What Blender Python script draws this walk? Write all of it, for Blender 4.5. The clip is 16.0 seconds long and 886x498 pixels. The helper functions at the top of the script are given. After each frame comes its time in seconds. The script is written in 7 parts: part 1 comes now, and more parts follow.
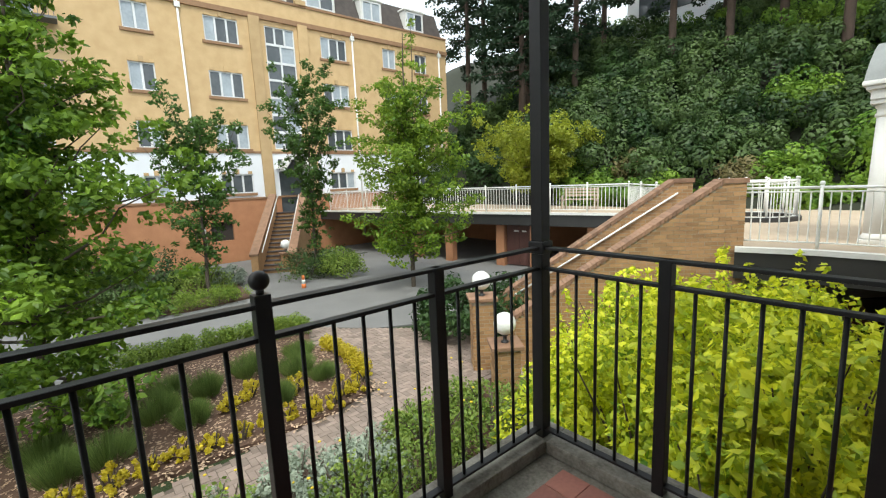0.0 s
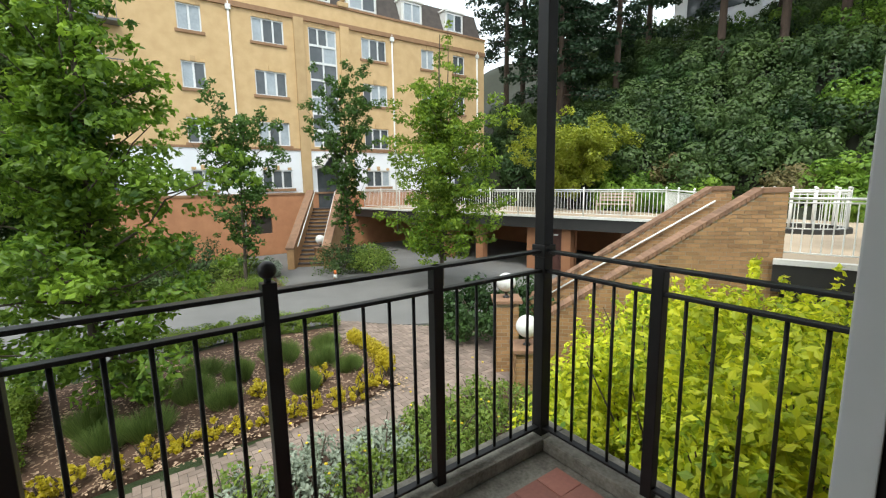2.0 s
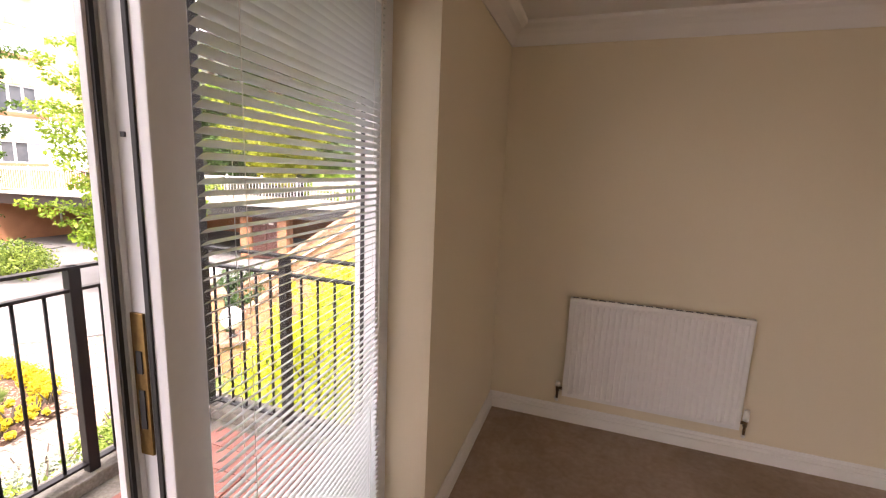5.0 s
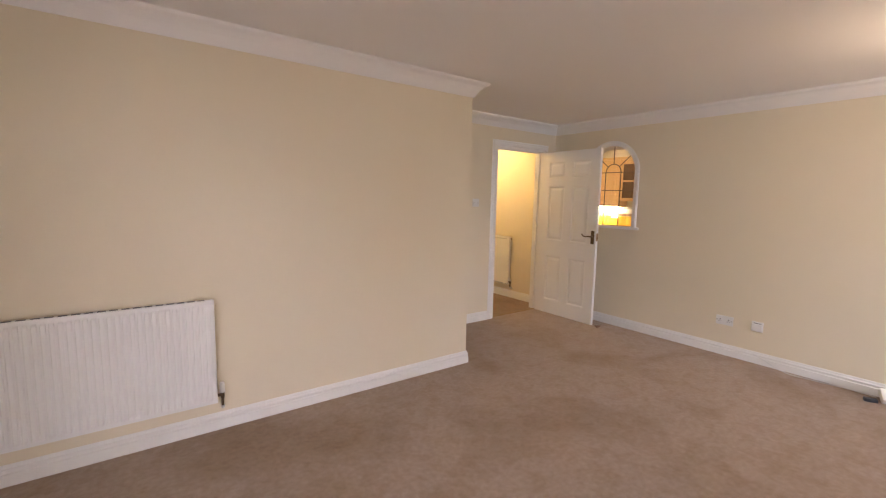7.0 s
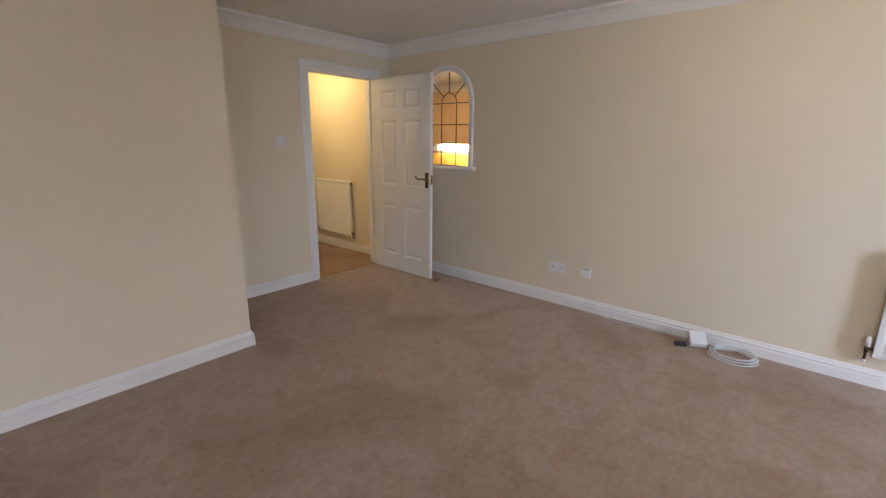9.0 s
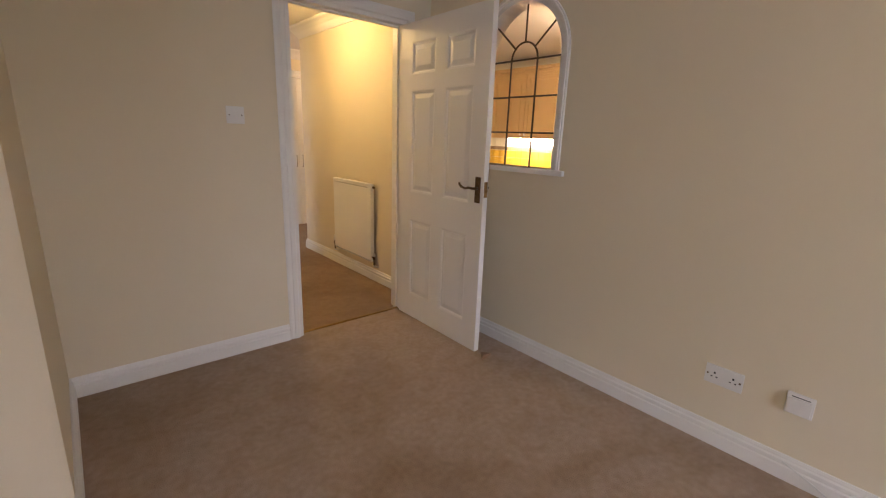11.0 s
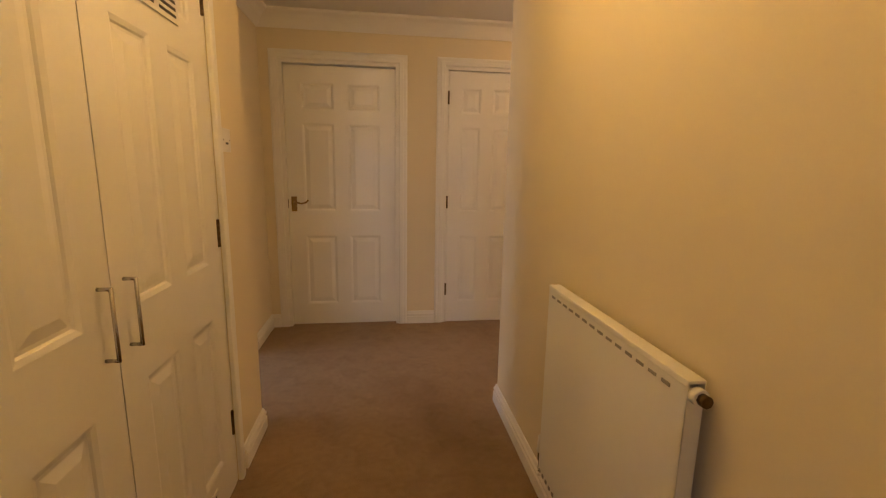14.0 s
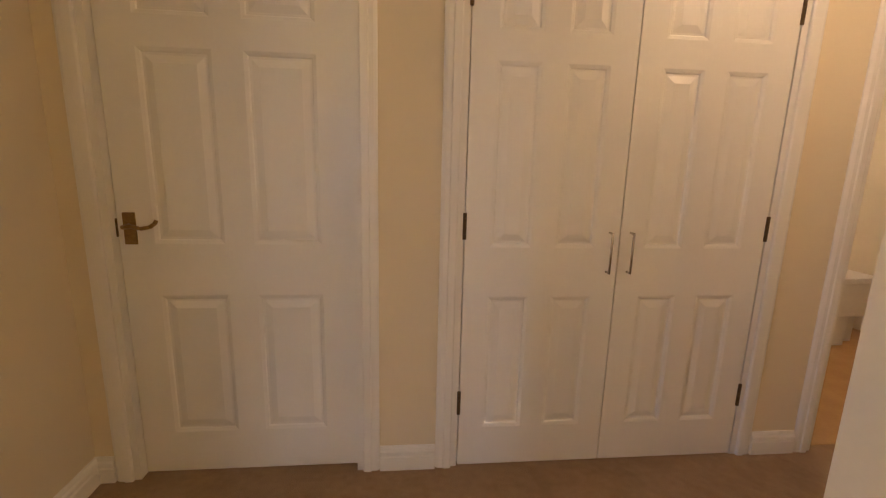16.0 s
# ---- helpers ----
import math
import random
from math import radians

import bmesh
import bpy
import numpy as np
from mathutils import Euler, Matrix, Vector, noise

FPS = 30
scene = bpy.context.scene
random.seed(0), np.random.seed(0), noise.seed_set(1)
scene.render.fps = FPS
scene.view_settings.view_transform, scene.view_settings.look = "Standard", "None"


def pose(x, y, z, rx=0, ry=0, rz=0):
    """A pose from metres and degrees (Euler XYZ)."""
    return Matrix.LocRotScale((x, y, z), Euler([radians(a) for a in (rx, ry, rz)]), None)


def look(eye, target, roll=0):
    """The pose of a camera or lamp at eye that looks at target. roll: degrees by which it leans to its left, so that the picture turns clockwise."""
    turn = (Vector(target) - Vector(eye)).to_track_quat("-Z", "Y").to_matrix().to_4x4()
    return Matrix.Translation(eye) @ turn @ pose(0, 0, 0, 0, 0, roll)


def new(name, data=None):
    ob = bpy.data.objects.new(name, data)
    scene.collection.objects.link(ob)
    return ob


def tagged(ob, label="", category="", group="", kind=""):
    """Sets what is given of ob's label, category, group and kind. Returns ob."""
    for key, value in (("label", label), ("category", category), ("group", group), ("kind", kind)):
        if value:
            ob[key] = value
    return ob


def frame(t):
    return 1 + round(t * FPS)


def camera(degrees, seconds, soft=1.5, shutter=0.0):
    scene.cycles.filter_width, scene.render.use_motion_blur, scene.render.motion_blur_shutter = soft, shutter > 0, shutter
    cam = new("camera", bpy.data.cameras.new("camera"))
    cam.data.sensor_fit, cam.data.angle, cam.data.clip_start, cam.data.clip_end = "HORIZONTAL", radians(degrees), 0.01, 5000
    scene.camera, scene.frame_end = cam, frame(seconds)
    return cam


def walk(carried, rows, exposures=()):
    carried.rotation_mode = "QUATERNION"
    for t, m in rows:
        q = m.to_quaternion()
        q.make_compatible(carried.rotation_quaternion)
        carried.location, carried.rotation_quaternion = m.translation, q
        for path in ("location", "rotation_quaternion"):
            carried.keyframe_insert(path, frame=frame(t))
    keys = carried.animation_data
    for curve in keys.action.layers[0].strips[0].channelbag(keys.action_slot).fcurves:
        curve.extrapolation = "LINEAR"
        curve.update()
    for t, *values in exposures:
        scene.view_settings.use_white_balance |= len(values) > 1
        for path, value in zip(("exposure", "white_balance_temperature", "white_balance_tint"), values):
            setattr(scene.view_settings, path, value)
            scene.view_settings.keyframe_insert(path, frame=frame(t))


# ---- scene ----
cam = camera(91.0, 16.0, soft=1.2)
EXPOSURES = [(0.0, 0.84, 6500, 2), (3.0, 0.78, 6500, 2), (5.3, 3.2, 7300, 33), (5.5, 3.3, 7400, 35), (6.0, 3.75, 8700, 38), (6.5, 4.0, 7600, 31), (7.0, 3.84, 6400, 26), (7.5, 3.65, 6300, 23), (8.5, 3.45, 5650, 19), (11.0, 3.4, 6300, 24), (12.0, 3.25, 6200, 27), (13.0, 3.0, 6100, 26), (13.5, 2.8, 7300, 29), (14.0, 2.75, 7400, 29), (14.5, 2.75, 6800, 27), (15.0, 2.8, 6200, 28), (15.5, 2.9, 6350, 28), (16.0, 2.92, 6350, 28)]
PATH = [
    (0, (-0.646, 0.587, 1.377), (-2.16, 1.857, 1.071), -2.4),
    (0.5, (-0.646, 0.599, 1.373), (-2.01, 2.029, 1.066), -1.0),
    (1, (-0.629, 0.608, 1.377), (-1.932, 2.096, 1.078), -0.2),
    (1.5, (-0.572, 0.619, 1.378), (-2.013, 1.972, 1.072), -0.6),
    (2, (-0.486, 0.63, 1.385), (-2.094, 1.781, 1.084), -0.9),
    (2.5, (-0.356, 0.609, 1.403), (-2.08, 1.584, 1.124), -1.0),
    (3, (-0.175, 0.58, 1.408), (-1.978, 1.41, 1.157), 0.1),
    (3.2, (-0.087, 0.566, 1.404), (-1.907, 1.359, 1.161), 0.8),
    (5.3, (0.256, 0.377, 1.518), (-0.049, 2.329, 1.208), 1.9),
    (5.5, (0.312, 0.352, 1.498), (0.219, 2.33, 1.211), 1.3),
    (6, (0.446, 0.321, 1.482), (0.859, 2.26, 1.22), 1.1),
    (6.5, (0.522, 0.295, 1.453), (1.406, 2.073, 1.213), 1.5),
    (7, (0.632, 0.256, 1.433), (1.82, 1.848, 1.198), 1.2),
    (7.5, (0.788, 0.143, 1.422), (2.081, 1.645, 1.153), 0.7),
    (8, (1.016, 0.081, 1.379), (2.41, 1.476, 1.045), 0.6),
    (8.5, (1.335, 0.194, 1.376), (2.829, 1.452, 0.946), 1.2),
    (8.7, (1.498, 0.211, 1.403), (2.993, 1.454, 0.935), 0.9),
    (10.8, (3.004, 1.276, 1.321), (4.343, 2.674, 0.809), 2.6),
    (11, (3.127, 1.408, 1.303), (4.402, 2.868, 0.808), 2.1),
    (11.5, (3.468, 1.836, 1.293), (4.66, 3.379, 0.85), 1.7),
    (12, (3.784, 2.266, 1.282), (4.878, 3.883, 0.847), 1.3),
    (12.5, (4.033, 2.727, 1.272), (5.028, 4.421, 0.898), 1.6),
    (13, (4.279, 3.125, 1.269), (5.123, 4.9, 0.898), 1.1),
    (13.5, (4.484, 3.564, 1.269), (4.906, 5.486, 0.91), 0.9),
    (14, (4.578, 4.014, 1.265), (4.844, 5.964, 0.908), 1.0),
    (14.5, (4.652, 4.486, 1.258), (4.735, 6.45, 0.891), 0.4),
    (15, (4.676, 4.951, 1.234), (4.641, 6.918, 0.869), 0.4),
    (15.5, (4.74, 5.438, 1.248), (4.684, 7.4, 0.866), 0.7),
    (16, (4.84, 5.903, 1.243), (5.034, 7.855, 0.852), 1.4),
]
walk(cam, [(t, look(e, g, r)) for t, e, g, r in PATH], EXPOSURES)

# ---- world and sun: overcast, bright ----
world = bpy.data.worlds.new("sky")
scene.world = world
world.use_nodes = True
wn = world.node_tree
sky = wn.nodes.new("ShaderNodeTexSky")
sky.sky_type = "NISHITA"
sky.sun_disc = False
sky.sun_elevation, sky.sun_rotation = radians(52), radians(200)
sky.air_density, sky.dust_density = 1.0, 4.0
haze = wn.nodes.new("ShaderNodeMixRGB")
haze.inputs[0].default_value = 0.7
haze.inputs[2].default_value = (9.0, 9.4, 10.0, 1)
wn.links.new(sky.outputs[0], haze.inputs[1])
wn.links.new(haze.outputs[0], wn.nodes["Background"].inputs[0])
wn.nodes["Background"].inputs[1].default_value = 0.15
sun = new("sun", bpy.data.lights.new("sun", "SUN"))
sun.data.energy, sun.data.angle, sun.data.color = 1.5, radians(14), (1.0, 0.95, 0.88)
sun.matrix_world = look((20, -12, 40), (0, 0, 0))


def bulb_lamp(name, x, y, z, watts, colour, radius=0.026):
    lamp = new(name, bpy.data.lights.new(name, "POINT"))
    lamp.data.energy, lamp.data.color, lamp.data.shadow_soft_size = watts, colour, radius
    lamp.location = (x, y, z)
    return lamp


WARM = (1.0, 0.65, 0.15)
bulb_lamp("living_bulb_light", 4.0, 0.387, 1.993, 0.45, (1.0, 0.74, 0.45))
bulb_lamp("hall_bulb_light", 4.56, 5.02, 2.19, 1.75, WARM)
# Added fill without a fitting, brightens the end wall and its doors.
bulb_lamp("cross_hall_fill", 6.4, 6.75, 2.2, 1.7, (1.0, 0.70, 0.36))
bulb_lamp("kitchen_light", 6.7, 3.6, 2.2, 3.7, (1.0, 0.74, 0.42))
bulb_lamp("under_cabinet_light", 7.85, 5.1, 1.26, 0.6, (1.0, 0.86, 0.62))
# Another added fill: no bathroom fitting is known at this spot.
bulb_lamp("bathroom_fill", 7.3, 8.6, 2.2, 2.4, (1.0, 0.72, 0.42))

# sky's light from windows out of view; the living one is an added fill
for nm, eye, to, w, h, watts, hue in (
        ("living_window_light", (-0.5, -1.5, 1.2), (3.0, -1.5, 1.2), 2.2, 1.75, 3.2, (0.86, 0.93, 1.0)),
        ("side_window_light", (4.15, -2.86, 1.2), (5.19, -1.2, 0.8), 0.65, 1.75, 2.0, (0.62, 0.80, 1.0)),
        ("bedroom_window_light", (-0.5, 6.1, 1.3), (3.0, 6.1, 1.3), 2.1, 1.5, 13, (0.66, 0.81, 1.0))):
    lamp = new(nm, bpy.data.lights.new(nm, "AREA"))
    lamp.data.shape, lamp.data.size, lamp.data.size_y, lamp.data.energy, lamp.data.color = "RECTANGLE", w, h, watts, hue
    lamp.data.spread = radians(95 if nm == "side_window_light" else 180)
    lamp.matrix_world = look(eye, to)

# ---- materials ----


def mat(name, base, alt=None, rough=0.6, scale=8.0, fine=60.0, bump=0.15, metal=0.0, depth=0.003, random_tint=0.0, spec=0.5, stretch=None):
    m = bpy.data.materials.new(name)
    m.use_nodes = True
    n, l = m.node_tree.nodes, m.node_tree.links
    b = n["Principled BSDF"]
    b.inputs["Roughness"].default_value, b.inputs["Metallic"].default_value = rough, metal
    b.inputs["Specular IOR Level"].default_value = spec
    alt = alt or tuple(c * 0.82 for c in base)
    co = n.new("ShaderNodeTexCoord")
    source = co.outputs["Object"]
    if stretch:
        mp = n.new("ShaderNodeMapping")
        mp.inputs["Scale"].default_value = stretch
        l.new(source, mp.inputs["Vector"])
        source = mp.outputs[0]
    n1, n2 = n.new("ShaderNodeTexNoise"), n.new("ShaderNodeTexNoise")
    n1.inputs["Scale"].default_value, n2.inputs["Scale"].default_value = scale, fine
    n1.inputs["Detail"].default_value = n2.inputs["Detail"].default_value = 4
    l.new(source, n1.inputs["Vector"])
    l.new(source, n2.inputs["Vector"])
    mix, add = n.new("ShaderNodeMixRGB"), n.new("ShaderNodeMath")
    add.operation = "MULTIPLY_ADD"
    l.new(n2.outputs["Fac"], add.inputs[0])
    add.inputs[1].default_value = 0.6
    ramp = n.new("ShaderNodeMapRange")
    ramp.inputs["From Min"].default_value, ramp.inputs["From Max"].default_value = 0.35, 1.0
    l.new(n1.outputs["Fac"], add.inputs[2])
    l.new(add.outputs[0], ramp.inputs["Value"])
    l.new(ramp.outputs[0], mix.inputs[0])
    mix.inputs[1].default_value, mix.inputs[2].default_value = (*base, 1), (*alt, 1)
    colour = mix.outputs[0]
    if random_tint:
        info, hsv, mr = n.new("ShaderNodeObjectInfo"), n.new("ShaderNodeHueSaturation"), n.new("ShaderNodeMapRange")
        geo, plus, fr = n.new("ShaderNodeNewGeometry"), n.new("ShaderNodeMath"), n.new("ShaderNodeMath")
        plus.operation, fr.operation = "ADD", "FRACT"
        l.new(info.outputs["Random"], plus.inputs[0])
        l.new(geo.outputs["Random Per Island"], plus.inputs[1])
        l.new(plus.outputs[0], fr.inputs[0])
        mr.inputs["To Min"].default_value, mr.inputs["To Max"].default_value = 1 - random_tint, 1 + random_tint
        l.new(fr.outputs[0], mr.inputs["Value"])
        l.new(mr.outputs[0], hsv.inputs["Value"])
        l.new(colour, hsv.inputs["Color"])
        colour = hsv.outputs[0]
    l.new(colour, b.inputs["Base Color"])
    if bump:
        bp = n.new("ShaderNodeBump")
        bp.inputs["Strength"].default_value, bp.inputs["Distance"].default_value = bump, depth
        l.new(n2.outputs["Fac"], bp.inputs["Height"])
        l.new(bp.outputs[0], b.inputs["Normal"])
    return m


def leaf_mat(name, base, alt, light=0.35, each=0.7, patch=1.0, scale=1.1):
    m = bpy.data.materials.new(name)
    m.use_nodes = True
    n, l = m.node_tree.nodes, m.node_tree.links
    n.remove(n["Principled BSDF"])
    geo, mix = n.new("ShaderNodeNewGeometry"), n.new("ShaderNodeMixRGB")
    mix.inputs[1].default_value, mix.inputs[2].default_value = (*base, 1), (*alt, 1)
    co, noi = n.new("ShaderNodeTexCoord"), n.new("ShaderNodeTexNoise")
    noi.inputs["Scale"].default_value = scale
    l.new(co.outputs["Object"], noi.inputs["Vector"])
    ad = n.new("ShaderNodeMath")
    ad.operation = "MULTIPLY_ADD"
    ad.inputs[1].default_value = each
    l.new(geo.outputs["Random Per Island"], ad.inputs[0])
    sh = n.new("ShaderNodeMath")
    sh.operation = "MULTIPLY_ADD"
    sh.inputs[1].default_value, sh.inputs[2].default_value = patch, -0.35 * patch
    l.new(noi.outputs["Fac"], sh.inputs[0])
    l.new(sh.outputs[0], ad.inputs[2])
    l.new(ad.outputs[0], mix.inputs[0])
    d, t, s, g = n.new("ShaderNodeBsdfDiffuse"), n.new("ShaderNodeBsdfTranslucent"), n.new("ShaderNodeMixShader"), n.new("ShaderNodeBsdfGlossy")
    s2 = n.new("ShaderNodeMixShader")
    g.inputs["Roughness"].default_value = 0.45
    l.new(mix.outputs[0], d.inputs["Color"])
    l.new(mix.outputs[0], t.inputs["Color"])
    s.inputs[0].default_value, s2.inputs[0].default_value = light, 0.025
    l.new(d.outputs[0], s.inputs[1])
    l.new(t.outputs[0], s.inputs[2])
    l.new(s.outputs[0], s2.inputs[1])
    l.new(g.outputs[0], s2.inputs[2])
    l.new(s2.outputs[0], n["Material Output"].inputs[0])
    return m


def glass_mat(name, tint=(1, 1, 1)):
    m = bpy.data.materials.new(name)
    m.use_nodes = True
    n, l = m.node_tree.nodes, m.node_tree.links
    n.remove(n["Principled BSDF"])
    t, g, s, f = n.new("ShaderNodeBsdfTransparent"), n.new("ShaderNodeBsdfGlossy"), n.new("ShaderNodeMixShader"), n.new("ShaderNodeLayerWeight")
    p, q = n.new("ShaderNodeMath"), n.new("ShaderNodeMath")
    p.operation, q.operation = "POWER", "MULTIPLY_ADD"
    p.inputs[1].default_value = 4.0
    q.inputs[1].default_value, q.inputs[2].default_value = 0.5, 0.03
    t.inputs[0].default_value = (*tint, 1)
    g.inputs["Roughness"].default_value = 0.02
    l.new(f.outputs["Facing"], p.inputs[0])
    l.new(p.outputs[0], q.inputs[0])
    l.new(q.outputs[0], s.inputs[0])
    l.new(t.outputs[0], s.inputs[1])
    l.new(g.outputs[0], s.inputs[2])
    l.new(s.outputs[0], n["Material Output"].inputs[0])
    return m


def glow_mat(name, colour, strength):
    m = bpy.data.materials.new(name)
    m.use_nodes = True
    b = m.node_tree.nodes["Principled BSDF"]
    b.inputs["Base Color"].default_value = (*colour, 1)
    b.inputs["Emission Color"].default_value = (*colour, 1)
    b.inputs["Emission Strength"].default_value = strength
    return m


M_WALL = mat("cream_emulsion", (0.74, 0.658, 0.50), (0.715, 0.63, 0.47), 0.85, 1.3, 220, 0.12, depth=0.0008)
M_CEIL = mat("white_ceiling_paint", (0.80, 0.78, 0.75), (0.77, 0.75, 0.72), 0.9, 1.0, 150, 0.12, depth=0.0008)
M_GLOSS = mat("white_gloss_paint", (0.80, 0.79, 0.76), (0.77, 0.755, 0.72), 0.32, 2.0, 90, 0.06, depth=0.0006)


def carpet_mat(name, base, alt, stain):
    """Twist pile: fine tufts, and trodden patches at two sizes."""
    m = mat(name, base, alt, 0.95, 34.0, 230, 1.0, depth=0.005, spec=0.08)
    n, l = m.node_tree.nodes, m.node_tree.links
    colour = n["Principled BSDF"].inputs["Base Color"].links[0].from_socket
    for scale, lo, hi, tint in ((1.15, 0.48, 0.68, stain), (9.0, 0.46, 0.66, tuple(0.5 + 0.5 * c for c in stain))):
        worn, span, mixed = n.new("ShaderNodeTexNoise"), n.new("ShaderNodeMapRange"), n.new("ShaderNodeMixRGB")
        worn.inputs["Scale"].default_value, worn.inputs["Detail"].default_value, worn.inputs["Distortion"].default_value = scale, 6, 0.6
        span.inputs["From Min"].default_value, span.inputs["From Max"].default_value = lo, hi
        mixed.blend_type = "MULTIPLY"
        mixed.inputs[2].default_value = (*stain, 1) if tint is stain else (*tint, 1)
        l.new(n["Texture Coordinate"].outputs["Object"], worn.inputs["Vector"])
        l.new(worn.outputs["Fac"], span.inputs["Value"])
        l.new(span.outputs[0], mixed.inputs[0])
        l.new(colour, mixed.inputs[1])
        colour = mixed.outputs[0]
    l.new(colour, n["Principled BSDF"].inputs["Base Color"])
    n["Principled BSDF"].inputs["Sheen Weight"].default_value = 0.15
    return m


M_CARPET = carpet_mat("beige_carpet", (0.495, 0.38, 0.293), (0.365, 0.273, 0.203), (0.80, 0.745, 0.65))
# The hall's carpet is darker and browner than the living room's.
M_HALLCARPET = carpet_mat("hall_brown_carpet", (0.36, 0.245, 0.145), (0.285, 0.19, 0.108), (0.76, 0.72, 0.66))
M_UPVC = mat("white_upvc", (0.72, 0.73, 0.74), (0.66, 0.67, 0.68), 0.35, 3, 50, 0.03, depth=0.0005)
M_GASKET = mat("black_rubber", (0.015, 0.015, 0.016), None, 0.6)
M_BRASS = mat("aged_brass", (0.42, 0.28, 0.10), (0.25, 0.15, 0.06), 0.32, 20, 120, 0.1, metal=1.0)
M_DARKBRASS = mat("antique_bronze", (0.20, 0.13, 0.07), (0.10, 0.07, 0.04), 0.38, 30, 120, 0.1, metal=1.0)
M_CHROME = mat("dull_chrome", (0.55, 0.53, 0.50), None, 0.25, metal=1.0, bump=0)
M_RADIATOR = mat("radiator_enamel", (0.80, 0.79, 0.77), (0.78, 0.77, 0.74), 0.35, 2, 60, 0.02)
M_PLASTIC = mat("white_plastic", (0.78, 0.77, 0.74), (0.74, 0.73, 0.70), 0.35, 5, 60, 0.0)
M_DARKPL = mat("dark_plastic", (0.03, 0.03, 0.032), None, 0.4, bump=0)
M_SLAT = mat("pale_blind_slat", (0.56, 0.60, 0.60), (0.50, 0.54, 0.54), 0.4, 5, 60, 0.03)
M_CORD = mat("white_cord", (0.75, 0.75, 0.72), None, 0.8)
M_GLASS = glass_mat("window_glass")
M_BULB = glow_mat("lit_bulb", (1.0, 0.82, 0.55), 7)
# Grey stands for the lampholder's backlit shade; radiator slots share the material.
M_HOLDER = mat("grey_lampholder", (0.30, 0.29, 0.28), None, 0.5)
M_LEAD = mat("dark_leading", (0.05, 0.035, 0.025), None, 0.5)
M_OAKDOOR = mat("limed_oak", (0.70, 0.51, 0.26), (0.60, 0.41, 0.19), 0.45, 6, 40, 0.15, stretch=(6, 6, 0.6))
M_REEDED = mat("reeded_brown_glass", (0.13, 0.085, 0.05), (0.06, 0.04, 0.025), 0.18, 30, 70, 0.8, depth=0.004, stretch=(1, 1, 0.2))
M_WORKTOP = mat("speckled_worktop", (0.35, 0.30, 0.24), (0.18, 0.15, 0.12), 0.3, 60, 200, 0.02)
M_TILE = mat("cream_glazed_tile", (0.78, 0.74, 0.62), (0.74, 0.70, 0.58), 0.15, 4, 30, 0.02, random_tint=0.03)
M_YELLOWTILE = mat("yellow_glazed_tile", (0.72, 0.46, 0.06), (0.66, 0.40, 0.04), 0.2, 4, 30, 0.02, random_tint=0.05)
M_BORDER = mat("patterned_border_tile", (0.55, 0.42, 0.28), (0.20, 0.13, 0.08), 0.25, 60, 110, 0.05)
M_VINYL = mat("tan_vinyl", (0.48, 0.30, 0.12), (0.38, 0.22, 0.08), 0.4, 8, 80, 0.05)

M_IRON = mat("black_painted_iron", (0.010, 0.010, 0.011), (0.016, 0.015, 0.015), 0.38, 12, 120, 0.12, spec=0.2)
M_CONCRETE = mat("weathered_concrete", (0.31, 0.29, 0.25), (0.10, 0.09, 0.07), 0.9, 9, 70, 0.6, depth=0.004)
M_REDTILE = mat("red_quarry_tile", (0.34, 0.13, 0.09), (0.24, 0.09, 0.065), 0.7, 7, 60, 0.3, random_tint=0.15)
M_RENDER = mat("white_exterior_render", (0.78, 0.80, 0.84), (0.72, 0.74, 0.78), 0.85, 1.5, 60, 0.3)
M_BRICKY = mat("buff_brick", (0.60, 0.43, 0.235), (0.48, 0.325, 0.165), 0.85, 2.0, 45, 0.4, random_tint=0.18)
M_BRICKO = mat("orange_brick", (0.44, 0.215, 0.11), (0.33, 0.15, 0.075), 0.85, 2.0, 40, 0.4, random_tint=0.2)
M_BRICKS = mat("stair_buff_brick", (0.44, 0.27, 0.13), (0.30, 0.17, 0.08), 0.85, 3.0, 40, 0.5, random_tint=0.25)
M_COPING = mat("brown_coping_brick", (0.33, 0.19, 0.12), (0.20, 0.115, 0.07), 0.85, 5.0, 50, 0.5, random_tint=0.2)
M_MORTAR = mat("mortar", (0.42, 0.36, 0.28), (0.32, 0.27, 0.2), 0.95, 6, 80, 0.3)
M_STEP = mat("dark_stair_tread", (0.11, 0.09, 0.085), (0.06, 0.05, 0.05), 0.85, 6, 60, 0.4)
M_ASPHALT = mat("pale_asphalt", (0.19, 0.188, 0.185), (0.14, 0.138, 0.136), 0.9, 0.8, 90, 0.4, depth=0.004)
M_PAVER = mat("block_paving", (0.29, 0.225, 0.185), (0.20, 0.152, 0.125), 0.9, 4, 60, 0.4, random_tint=0.22)
M_JOINT = mat("paving_joint_sand", (0.13, 0.10, 0.08), (0.08, 0.065, 0.05), 0.95, 9, 60, 0.4)
M_SOIL = mat("bark_mulch_soil", (0.15, 0.085, 0.055), (0.075, 0.042, 0.028), 0.95, 5, 50, 1.0, depth=0.02)
M_CHIP = mat("bark_chip", (0.55, 0.40, 0.28), (0.30, 0.20, 0.13), 0.9, 9, 60, 0.3, random_tint=0.4)
M_GRASS = mat("rough_grass", (0.045, 0.07, 0.018), (0.025, 0.04, 0.012), 0.95, 2.0, 60, 0.8, depth=0.03)
# Near-black earth: the shade beneath the bank's shrubs is put into this colour.
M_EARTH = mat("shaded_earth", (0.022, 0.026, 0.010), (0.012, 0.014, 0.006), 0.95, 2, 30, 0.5)
